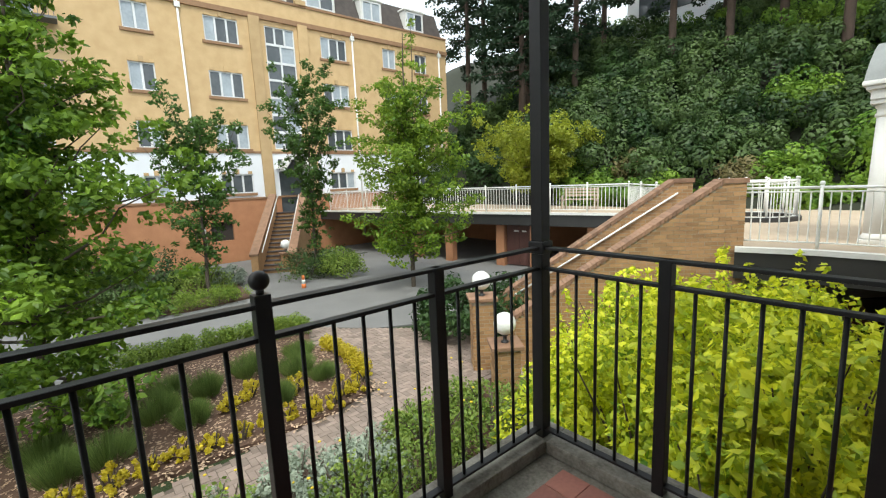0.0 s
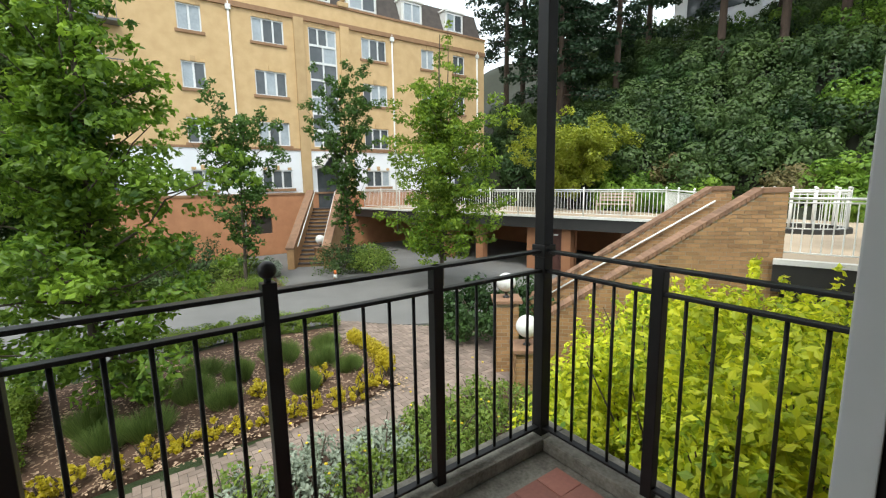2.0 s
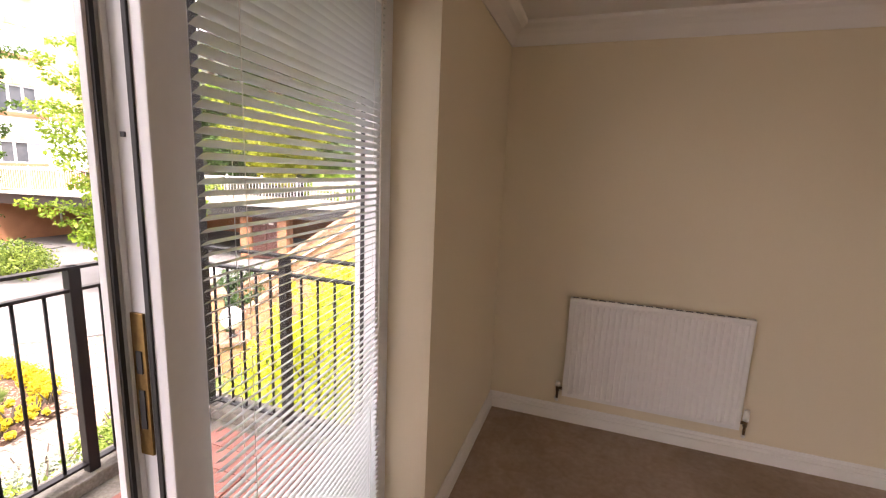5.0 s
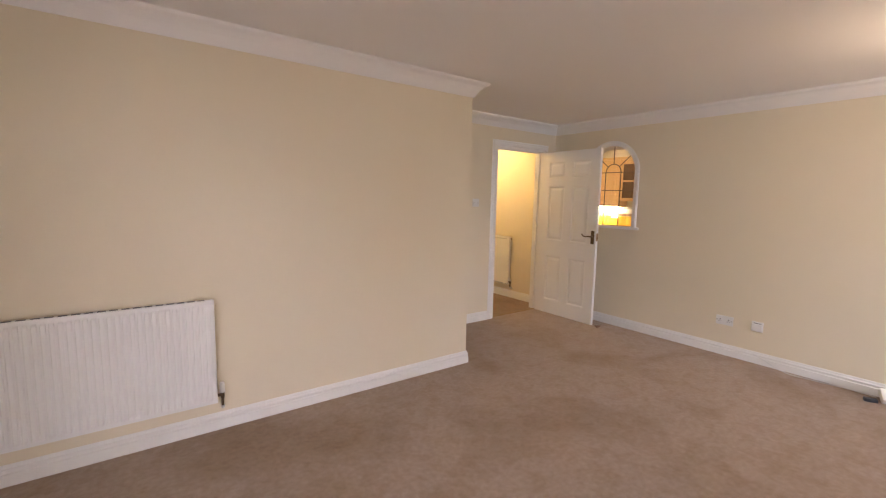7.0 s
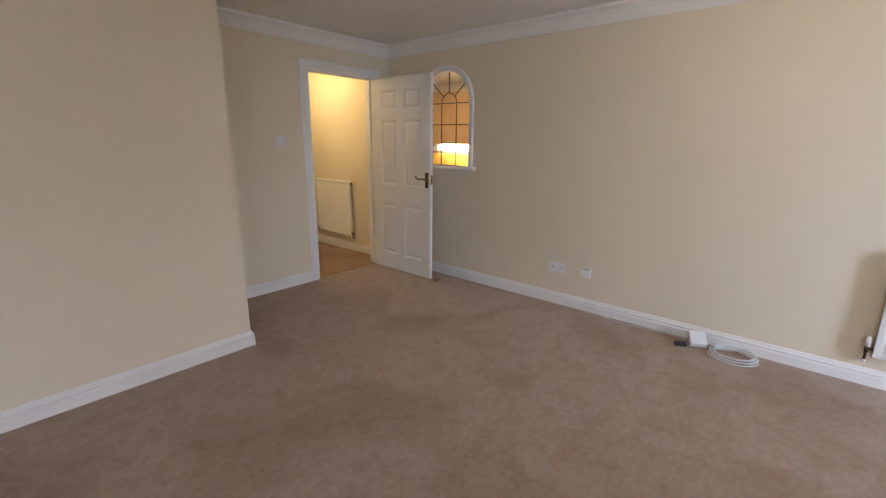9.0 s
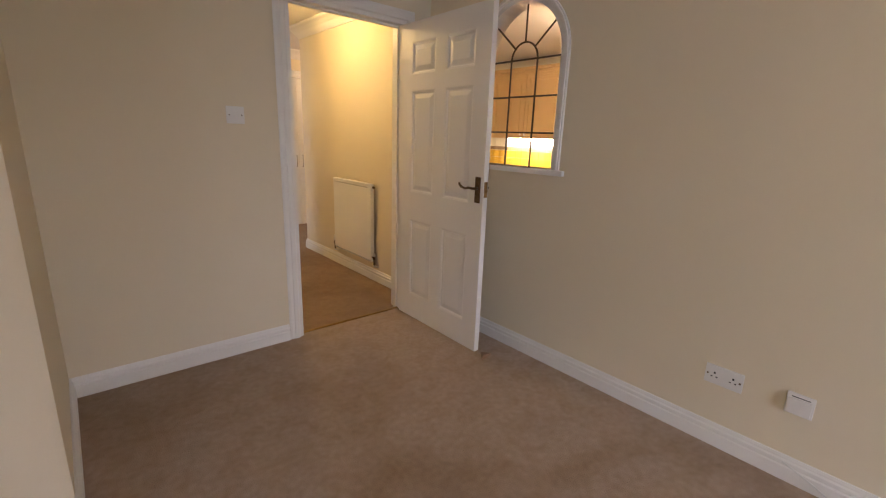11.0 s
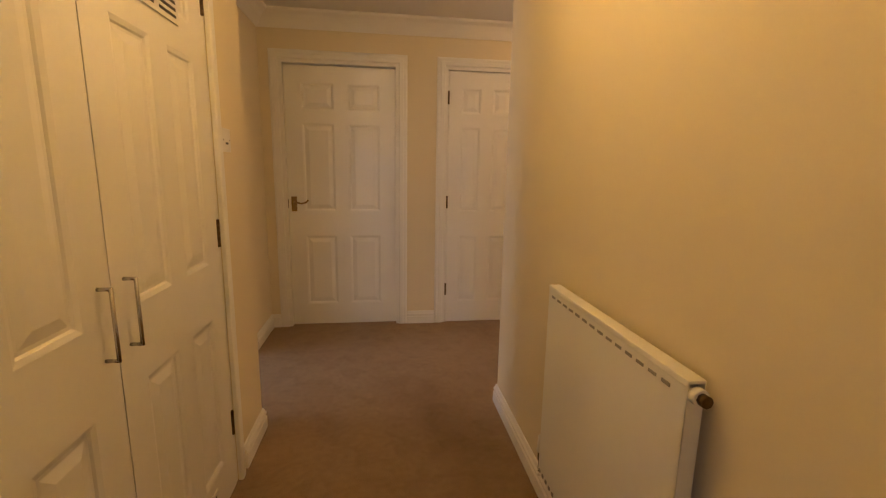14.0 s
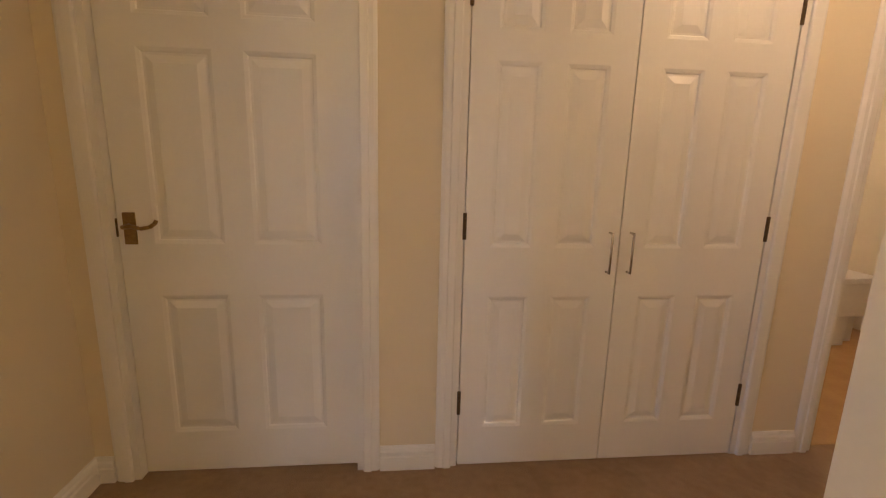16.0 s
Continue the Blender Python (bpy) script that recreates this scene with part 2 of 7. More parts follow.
M_DECK = mat("terrace_paving", (0.47, 0.38, 0.28), (0.37, 0.29, 0.21), 0.9, 1.6, 50, 0.3)
M_FASCIA = mat("black_fascia", (0.018, 0.018, 0.019), (0.03, 0.029, 0.028), 0.55, 3, 40, 0.2)
M_WHITEMETAL = mat("white_painted_metal", (0.78, 0.78, 0.76), (0.70, 0.70, 0.67), 0.4, 6, 60, 0.05)
M_STONE = mat("white_painted_stone", (0.74, 0.74, 0.72), (0.64, 0.63, 0.60), 0.75, 3, 50, 0.3)
M_LEADROOF = mat("grey_lead_roof", (0.34, 0.35, 0.34), (0.25, 0.26, 0.25), 0.6, 3, 40, 0.3)
M_SLATE = mat("brown_roof_slate", (0.17, 0.14, 0.125), (0.10, 0.085, 0.08), 0.8, 3, 30, 0.4, random_tint=0.2)
M_DARKGLASS = mat("dark_window_pane", (0.045, 0.055, 0.065), (0.10, 0.11, 0.12), 0.06, 0.6, 4, 0.0)
M_NET = mat("net_curtain", (0.45, 0.50, 0.55), (0.30, 0.34, 0.38), 0.5, 1.5, 9, 0.0)
M_TERRACOTTA = mat("brown_brick_trim", (0.34, 0.20, 0.11), (0.25, 0.14, 0.075), 0.8, 4, 50, 0.3)
M_GARDOOR = mat("brown_garage_door", (0.11, 0.045, 0.035), (0.075, 0.03, 0.024), 0.6, 3, 40, 0.2)
M_VOID = mat("opening_shade", (0.05, 0.042, 0.036), (0.03, 0.026, 0.022), 0.95, 2, 20, 0.1)
M_GLOBE = mat("opal_globe", (0.86, 0.86, 0.84), None, 0.25, bump=0)
M_GREYMETAL = mat("grey_metal", (0.16, 0.165, 0.17), (0.11, 0.115, 0.12), 0.5, 8, 60, 0.1)
M_BARK = mat("grey_bark", (0.12, 0.095, 0.07), (0.06, 0.048, 0.036), 0.95, 8, 50, 1.0, depth=0.01, stretch=(1, 1, 0.25))
M_TRUNKRED = mat("pine_bark", (0.10, 0.065, 0.048), (0.055, 0.038, 0.028), 0.95, 4, 30, 1.0, depth=0.02, stretch=(1, 1, 0.25))
L_TREE = leaf_mat("hornbeam_leaf", (0.028, 0.078, 0.011), (0.25, 0.39, 0.035), 0.42, 0.55, 1.4, 1.0)
# Lighter copy of the hornbeam leaf, with the sunlight put into its colour.
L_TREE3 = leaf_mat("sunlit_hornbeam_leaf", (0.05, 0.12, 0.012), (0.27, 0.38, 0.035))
L_DRY = leaf_mat("dry_bracken", (0.09, 0.085, 0.03), (0.22, 0.18, 0.08), 0.2)
L_FRESH = leaf_mat("fresh_green_leaf", (0.06, 0.14, 0.018), (0.25, 0.38, 0.04), 0.3, 0.35, 1.6, 0.6)
L_TREE2 = leaf_mat("maple_leaf", (0.03, 0.075, 0.016), (0.10, 0.185, 0.03))
L_GOLD = leaf_mat("golden_leaf", (0.10, 0.24, 0.018), (0.84, 0.84, 0.055), 0.45, 0.75, 1.5, 1.4)
L_DARK = leaf_mat("laurel_leaf", (0.010, 0.032, 0.009), (0.065, 0.12, 0.03), 0.15, 0.3, 1.6, 0.4)
L_HILL = leaf_mat("hillside_leaf", (0.013, 0.037, 0.010), (0.105, 0.162, 0.045), 0.2, 0.35, 1.9, 0.3)
L_BOUND = leaf_mat("dark_tree_leaf", (0.014, 0.044, 0.011), (0.12, 0.20, 0.042), 0.2, 0.35, 1.6, 0.3)
L_PINE = leaf_mat("conifer_needle", (0.010, 0.026, 0.012), (0.025, 0.05, 0.02), 0.15)
L_ACER = leaf_mat("yellow_green_leaf", (0.17, 0.22, 0.02), (0.34, 0.37, 0.035), 0.4)
L_LAV = leaf_mat("lavender_leaf", (0.08, 0.135, 0.035), (0.23, 0.31, 0.085), 0.3)
L_SILVER = leaf_mat("silver_leaf", (0.22, 0.27, 0.20), (0.38, 0.43, 0.34), 0.2)
L_EUON = leaf_mat("euonymus_leaf", (0.38, 0.30, 0.02), (0.62, 0.52, 0.03), 0.35)
L_BOX = leaf_mat("box_hedge_leaf", (0.085, 0.15, 0.022), (0.25, 0.34, 0.045), 0.25)
L_BORDER = leaf_mat("border_leaf", (0.09, 0.16, 0.03), (0.26, 0.34, 0.06), 0.3)
M_FLOWER = mat("yellow_flower", (0.75, 0.55, 0.03), None, 0.7)
M_CARBLACK = mat("black_car_paint", (0.012, 0.012, 0.014), None, 0.12, bump=0)
M_CARGREY = mat("silver_car_paint", (0.30, 0.31, 0.33), None, 0.2, metal=0.6, bump=0)
M_TYRE = mat("tyre_rubber", (0.02, 0.02, 0.02), None, 0.8)
M_RED = mat("red_lamp_lens", (0.35, 0.02, 0.02), None, 0.3, bump=0)
M_ORANGE = mat("orange_marker", (0.75, 0.20, 0.05), None, 0.5, bump=0)
M_SIGN = mat("pale_sign", (0.75, 0.74, 0.70), None, 0.5, bump=0)

# ---- mesh helpers ----


def box(bm, x0, y0, z0, x1, y1, z1, bevel=0.0):
    v = [bm.verts.new((x, y, z)) for z in (z0, z1) for x, y in ((x0, y0), (x1, y0), (x1, y1), (x0, y1))]
    faces = [bm.faces.new([v[i] for i in q]) for q in ((3, 2, 1, 0), (4, 5, 6, 7), (0, 1, 5, 4), (1, 2, 6, 5), (2, 3, 7, 6), (3, 0, 4, 7))]
    if bevel:
        bmesh.ops.bevel(bm, geom=list({e for f in faces for e in f.edges}), offset=bevel, segments=2, affect="EDGES", profile=0.6)
    return v


def tube(bm, p0, p1, r0, r1=None, sides=8, caps=True):
    p0, p1 = Vector(p0), Vector(p1)
    r1 = r0 if r1 is None else r1
    q = (p1 - p0).to_track_quat("Z", "Y")
    rings = []
    for p, r in ((p0, r0), (p1, r1)):
        rings.append([bm.verts.new(p + q @ Vector((r * math.cos(a), r * math.sin(a), 0))) for a in (2 * math.pi * i / sides for i in range(sides))])
    for i in range(sides):
        f = bm.faces.new((rings[0][i], rings[0][(i + 1) % sides], rings[1][(i + 1) % sides], rings[1][i]))
        f.smooth = sides > 5
    if caps:
        bm.faces.new(rings[0][::-1])
        bm.faces.new(rings[1])


def ball(bm, centre, r, seg=20, rings=12, squash=1.0):
    made = bmesh.ops.create_uvsphere(bm, u_segments=seg, v_segments=rings, radius=r)["verts"]
    for v in made:
        v.co = Vector((v.co.x, v.co.y, v.co.z * squash)) + Vector(centre)
    for f in {f for v in made for f in v.link_faces}:
        f.smooth = True


def lathe(bm, profile, centre, sides=20):
    cx, cy, cz = centre
    rings = [[bm.verts.new((cx + r * math.cos(2 * math.pi * i / sides), cy + r * math.sin(2 * math.pi * i / sides), cz + z)) for i in range(sides)] for r, z in profile]
    for a, b in zip(rings, rings[1:]):
        for i in range(sides):
            f = bm.faces.new((a[i], a[(i + 1) % sides], b[(i + 1) % sides], b[i]))
            f.smooth = True
    bm.faces.new(rings[0][::-1])
    bm.faces.new(rings[-1])


def mesh_of(name, bm, material):
    me = bpy.data.meshes.new(name)
    bmesh.ops.recalc_face_normals(bm, faces=bm.faces)
    bm.to_mesh(me)
    bm.free()
    me.materials.append(material)
    return me


def solid(name, bm, material, label="", category="", group="", kind=""):
    return tagged(new(name, mesh_of(name, bm, material)), label, category, group, kind)


def part(name, bm, material, parent, label=""):
    ob = new(name, mesh_of(name, bm, material) if isinstance(bm, bmesh.types.BMesh) else bm)
    ob.parent = parent
    return tagged(ob, label)


def thing(name, x, y, z, label, category, group="", rz=0, kind=""):
    ob = new(name)
    ob.empty_display_size = 0.1
    ob.matrix_basis = pose(x, y, z, 0, 0, rz)
    return tagged(ob, label, category, group, kind)


def sweep(bm, path, profile, place, closed=False):
    """Profile (offset to the left of the path, height) swept along a plan path with mitred corners; place(p, q, h) -> xyz."""
    n = len(path)
    rows = []
    for i, p in enumerate(path):
        dirs = []
        for a, b in ((i - 1, i), (i, i + 1)):
            if closed or (0 <= a and b < n):
                d = Vector(path[b % n]) - Vector(path[a % n])
                dirs.append(d.normalized())
        nl = [Vector((-d.y, d.x)) for d in dirs]
        m = nl[0] if len(nl) == 1 else (nl[0] + nl[1]) / (1 + nl[0].dot(nl[1]))
        rows.append([bm.verts.new(place(p[0] + m.x * o, p[1] + m.y * o, h)) for o, h in profile])
    k = len(profile)
    for i in range(n if closed else n - 1):
        a, b = rows[i], rows[(i + 1) % n]
        for j in range(k):
            bm.faces.new((a[j], a[(j + 1) % k], b[(j + 1) % k], b[j]))
    if not closed:
        bm.faces.new(rows[0])
        bm.faces.new(rows[-1][::-1])


SKIRT = [(0, 0), (0.018, 0), (0.018, 0.058), (0.0125, 0.063), (0.0125, 0.068), (0.017, 0.073), (0.0165, 0.083), (0.010, 0.089), (0.010, 0.094), (0.006, 0.105), (0, 0.105)]
COVE = [(0, 0), (0.008, 0), (0.014, 0.010), (0.022, 0.022), (0.040, 0.052), (0.066, 0.078), (0.094, 0.092), (0.100, 0.1), (0.100, 0.112), (0, 0.112)]
ARCHI = [(0, 0), (0, 0.014), (0.006, 0.018), (0.030, 0.018), (0.034, 0.013), (0.050, 0.013), (0.058, 0.010), (0.064, 0.006), (0.064, 0)]


def skirting(path, name="baseboard"):
    bm = bmesh.new()
    sweep(bm, path, SKIRT, lambda p, q, h: (p, q, h))
    return solid(name, bm, M_GLOSS, "white gloss painted moulded skirting board", "baseboard", kind="structure")


def coving(path, ceil):
    bm = bmesh.new()
    sweep(bm, path, COVE, lambda p, q, h: (p, q, ceil - 0.112 + h))
    return solid("trim_coving", bm, M_CEIL, "white plaster coving along the ceiling", "coving", kind="structure")


def architrave(a0, a1, top, place):
    bm = bmesh.new()
    sweep(bm, [(a1, 0), (a1, top), (a0, top), (a0, 0)], [(-o, h) for o, h in ARCHI], place)
    return solid("trim_architrave", bm, M_GLOSS, "white gloss moulded door architrave", "architrave", kind="structure")


def wall(name, x0, y0, x1, y1, z0, z1, holes, material, label):
    """A straight wall box along x or y with rectangular holes (from, to, bottom, top) along its longer way."""
    bm = bmesh.new()
    along_x = (x1 - x0) > (y1 - y0)
    lo, hi = (x0, x1) if along_x else (y0, y1)

    def piece(a, b, za, zb):
        if b - a > 1e-4 and zb - za > 1e-4:
            if along_x:
                box(bm, a, y0, za, b, y1, zb)
            else:
                box(bm, x0, a, za, x1, b, zb)
    at = lo
    for a, b, za, zb in sorted(holes):
        piece(at, a, z0, z1)
        piece(a, b, z0, za)
        piece(a, b, zb, z1)
        at = b
    piece(at, hi, z0, z1)
    return solid(name, bm, material, label, "wall", kind="structure")

# ---- the flat: floors, walls, ceilings ----
CEIL = 2.36
OUT = -0.635      # outer face of the window wall
IN = -0.35       # its inner face
SOUTH = -2.8


def slab(name, x0, y0, x1, y1, z0, z1, material, label, category):
    bm = bmesh.new()
    box(bm, x0, y0, z0, x1, y1, z1)
    return solid(name, bm, material, label, category, kind="structure")


slab("floor_carpet", IN, SOUTH, 5.32, 4.045, -0.06, 0.0, M_CARPET, "beige twist-pile fitted carpet, lightly marked", "floor")
slab("floor_carpet_hall", IN, 4.045, 5.32, 7.6, -0.06, 0.0, M_HALLCARPET, "darker brown carpet in the hall", "floor")
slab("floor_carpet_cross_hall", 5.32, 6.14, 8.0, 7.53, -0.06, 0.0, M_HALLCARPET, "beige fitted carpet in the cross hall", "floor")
slab("floor_kitchen", 5.32, 0.9, 8.2, 6.14, -0.06, 0.0, M_VINYL, "tan vinyl kitchen floor", "floor")
slab("floor_bathroom", 6.3, 7.53, 8.6, 9.6, -0.06, 0.003, M_VINYL, "tan vinyl bathroom floor", "floor")
slab("floor_bedroom", IN, 7.6, 3.6, 9.0, -0.06, 0.0, M_CARPET, "beige carpet in the bedroom", "floor")
slab("ceiling", IN, SOUTH, 8.6, 9.6, CEIL, CEIL + 0.12, M_CEIL, "matt white plaster ceiling", "ceiling")
slab("floor_slab", OUT, SOUTH - 0.2, 8.6, 9.6, -0.26, -0.06, M_CONCRETE, "concrete floor slab", "floor")

W = "cream painted plaster wall"
WIN_TOP = 2.16
# The first hole is an invented, unseen opening for the living room's fill lamp.
wall("wall_west", OUT, SOUTH - 0.12, IN, 9.1, -0.06, CEIL + 0.1, [(-2.6, -0.4, 0.3, 2.1), (0.0, 1.89, -0.06, WIN_TOP), (5.0, 7.2, 0.5, 2.1)], M_WALL, "cream wall with the balcony door opening")
wall("wall_north_living", IN, 3.08, 3.01, 3.2, 0, CEIL, [], M_WALL, W)
wall("wall_recess", 2.89, 3.2, 3.01, 4.12, 0, CEIL, [], M_WALL, W)
wall("wall_door", 3.01, 4.0, 5.2, 4.12, 0, CEIL, [(4.16, 5.0, 0, 2.05)], M_WALL, "cream wall with a doorway to the hall")
wall("wall_south", IN, SOUTH - 0.12, 5.2, SOUTH, 0, CEIL, [(3.8, 4.5, 0.3, 2.1)], M_WALL, "cream wall with a narrow window opening")
wall("wall_hall_left", 3.88, 4.12, 3.98, 6.06, 0, CEIL, [(4.36, 5.70, 0, 2.05)], M_WALL, "cream hall wall with a cupboard opening")
wall("wall_hall_return", 3.68, 5.94, 3.88, 6.06, 0, CEIL, [], M_WALL, W)
wall("wall_bedroom", 3.56, 5.94, 3.68, 7.5, 0, CEIL, [(6.14, 6.98, 0, 2.05)], M_WALL, "cream wall with a bedroom doorway")
wall("wall_bedroom_side", IN, 4.0, 2.89, 4.12, 0, CEIL, [], M_WALL, W)
wall("wall_bedroom_north", IN, 8.9, 3.56, 9.0, 0, CEIL, [], M_WALL, W)
wall("wall_bedroom_east", 3.56, 7.6, 3.68, 8.9, 0, CEIL, [], M_WALL, W)
wall("wall_end", 3.56, 7.5, 8.6, 7.6, 0, CEIL, [(3.81, 4.70, 0, 2.05), (5.045, 6.33, 0, 2.05), (6.66, 7.46, 0, 2.05)], M_WALL, "cream end wall with three doorways")
wall("wall_cross_south", 5.32, 6.085, 8.6, 6.185, 0, CEIL, [], M_WALL, W)
wall("wall_cross_east", 8.0, 6.185, 8.1, 7.5, 0, CEIL, [], M_WALL, W)
wall("wall_cupboard_back", 4.2, 8.2, 6.5, 8.26, 0, CEIL, [], M_WALL, W)
wall("wall_left_cupboard", 3.30, 4.12, 3.36, 5.94, 0, CEIL, [], M_WALL, W)
wall("wall_kitchen_east", 8.0, 0.9, 8.1, 6.085, 0, CEIL, [], M_TILE, "cream tiled kitchen wall")
wall("wall_kitchen_south", 5.32, 0.8, 8.1, 0.9, 0, CEIL, [], M_WALL, W)
wall("wall_bath_west", 6.46, 7.6, 6.56, 9.5, 0, CEIL, [], M_TILE, "cream tiled bathroom wall")
wall("wall_bath_north", 6.46, 9.5, 8.6, 9.6, 0, CEIL, [], M_TILE, "cream tiled bathroom wall")
wall("wall_bath_east", 8.5, 7.6, 8.6, 9.5, 0, CEIL, [], M_TILE, "cream tiled bathroom wall")

# right-hand wall with the arched window: solid panels and an arched surround cut through it
AY0, AY1, AZ0, ASP = 2.86, 3.51, 1.15, 1.76      # arch: sides, sill, springing
AR = (AY1 - AY0) / 2
AC = (AY0 + AY1) / 2


def arch_points(r, z_sill, c=AC, spring=ASP, y_out=0.0, n=24):
    pts = [(c - r, z_sill)]
    pts += [(c - r * math.cos(math.pi * i / n), spring + r * math.sin(math.pi * i / n)) for i in range(n + 1)]
    pts.append((c + r, z_sill))
    return pts


bm = bmesh.new()
box(bm, 5.2, SOUTH - 0.12, 0, 5.32, AY0, CEIL)
box(bm, 5.2, AY1, 0, 5.32, 4.06, CEIL)
box(bm, 5.19, 4.06, 0, 5.32, 6.185, CEIL)
box(bm, 5.2, AY0, 0, 5.32, AY1, AZ0)
outline = arch_points(AR, AZ0)[1:-1]
for (ya, za), (yb, zb) in zip(outline, outline[1:]):
    q = [[bm.verts.new((x, y, z)) for y, z in ((ya, za), (yb, zb), (yb, CEIL), (ya, CEIL))] for x in (5.2, 5.32)]
    bm.faces.new(q[0])
    bm.faces.new(q[1][::-1])
    bm.faces.new((q[0][0], q[1][0], q[1][1], q[0][1]))
solid("wall_east", bm, M_WALL, "cream wall with an arched internal window", "wall", kind="structure")

# skirtings, covings
skirting([(5.066, 4.0), (5.2, 4.0), (5.2, SOUTH), (IN, SOUTH), (IN, -0.03)][::-1])
skirting([(IN, 1.93), (IN, 3.08), (3.01, 3.08), (3.01, 4.0), (4.096, 4.0)][::-1])
skirting([(5.066, 4.12), (5.19, 4.12), (5.19, 6.185), (8.0, 6.185), (8.0, 7.5), (7.53, 7.5)])
skirting([(3.98, 5.765), (3.98, 6.06), (3.70, 6.06)][::-1])
skirting([(3.68, 7.045), (3.68, 7.5), (3.749, 7.5)][::-1])
skirting([(4.761, 7.5), (4.984, 7.5)][::-1])
skirting([(6.391, 7.5), (6.595, 7.5)][::-1])
coving([(IN, 3.08), (3.01, 3.08), (3.01, 4.0), (5.2, 4.0), (5.2, SOUTH), (IN, SOUTH), (IN, 3.08)][::-1], CEIL)
coving([(3.98, 4.12), (5.19, 4.12), (5.19, 6.185), (8.0, 6.185), (8.0, 7.5), (3.68, 7.5), (3.68, 6.06), (3.98, 6.06), (3.98, 4.12)], CEIL)

# ---- doors ----
PANELS = ((1.69, 1.885), (0.925, 1.59), (0.17, 0.73))


def door_meshes(w, h=2.006, t=0.036):
    """A moulded six-panel leaf: frame of stiles and rails, and the raised panel fields, hinge edge at x = 0."""
    st = 0.145 * w if w > 0.7 else 0.16 * w
    mid = 0.125 * w if w > 0.7 else 0.15 * w
    cols = ((st, w / 2 - mid / 2), (w / 2 + mid / 2, w - st))
    fr = bmesh.new()
    for a, b in ((0, st), (w / 2 - mid / 2, w / 2 + mid / 2), (w - st, w)):
        box(fr, a, -t / 2, 0, b, t / 2, h)
    edges = (0.0, 0.17, 0.73, 0.925, 1.59, 1.69, 1.885, h)
    for a, b in cols:
        for za, zb in zip(edges[0::2], edges[1::2]):
            box(fr, a, -t / 2, za, b, t / 2, zb)
    shapes = []
    for za, zb in PANELS:
        pm = bmesh.new()
        pw = cols[0][1] - cols[0][0]
        ph = zb - za
        for s in (-1, 1):
            # moulding slopes in from the frame, a flat recess, then a raised field
            levels = ((0.0, t / 2), (0.012, t / 2 - 0.004), (0.016, t / 2 - 0.009), (0.024, t / 2 - 0.009), (0.050, t / 2 - 0.002))
            rings = [[pm.verts.new((x, s * d, z)) for x, z in ((i, i), (pw - i, i), (pw - i, ph - i), (i, ph - i))] for i, d in levels]
            for a, b in zip(rings, rings[1:]):
                for i in range(4):
                    pm.faces.new((a[i], a[(i + 1) % 4], b[(i + 1) % 4], b[i]))
            pm.faces.new(rings[-1])
        me = bpy.data.meshes.new("panel")
        pm.to_mesh(me)
        pm.free()
        me.materials.append(M_GLOSS)
        shapes.append((me, za))
    return mesh_of("leaf", fr, M_GLOSS), shapes, cols


DOOR_KINDS = {}


def lever(parent, x, z, side, way, material, plate=0.15, t=0.036):
    """Lever handle on a back plate; side -1/+1: which face, way: which way the lever points."""
    bm = bmesh.new()
    box(bm, x - 0.021, side * t / 2, z - plate / 2, x + 0.021, side * (t / 2 + 0.007), z + plate / 2, 0.0025)
    hp = part("back_plate", bm, material, parent, "aged brass back plate")
    bm = bmesh.new()
    y = side * (t / 2)
    tube(bm, (x, y + side * 0.006, z + 0.01), (x, y + side * 0.045, z + 0.01), 0.009, 0.008, 10)
    pts = [(0, 0.045, 0.010), (0.03, 0.048, 0.014), (0.06, 0.048, 0.006), (0.09, 0.048, 0.012), (0.108, 0.048, 0.024), (0.113, 0.046, 0.036)]
    for (a, ya, za), (b, yb, zb) in zip(pts, pts[1:]):
        tube(bm, (x + way * a, y + side * ya, z + za), (x + way * b, y + side * yb, z + zb), 0.0075, 0.0065, 8)
    part("lever", bm, material, hp, "curved lever with a scrolled end")


def hinge(parent, x, y, z, material=M_DARKBRASS, wide=0.007, alongy=False):
    bm = bmesh.new()
    for k in range(5):
        tube(bm, (x, y, z - 0.05 + k * 0.0202), (x, y, z - 0.05 + k * 0.0202 + 0.019), 0.0065, sides=8)
    if alongy:
        box(bm, x - 0.002, y - wide, z - 0.05, x + 0.0015, y + wide, z + 0.05)
    else:
        box(bm, x - wide, y - 0.002, z - 0.05, x + wide, y + 0.0015, z + 0.05)
    return part("hinge", bm, material, parent, "tarnished butt hinge")


def panel_door(name, x, y, rz, w, label, handle=None, hinge_side=0, hinges=(), z=0.006):
    if w not in DOOR_KINDS:
        DOOR_KINDS[w] = door_meshes(w)
    leaf, shapes, cols = DOOR_KINDS[w]
    d = thing(name, x, y, z, label, "door", rz=rz, kind="structure" if name.startswith("door_") else "")
    body = part("leaf", leaf, None, d)
    for me, za in shapes:
        for a, b in cols:
            p = part("panel", me, None, body)
            p.location = (a, 0, za)
    for hx, hy, hz in hinges:
        hinge(d, hx, hy, hz)
    return d


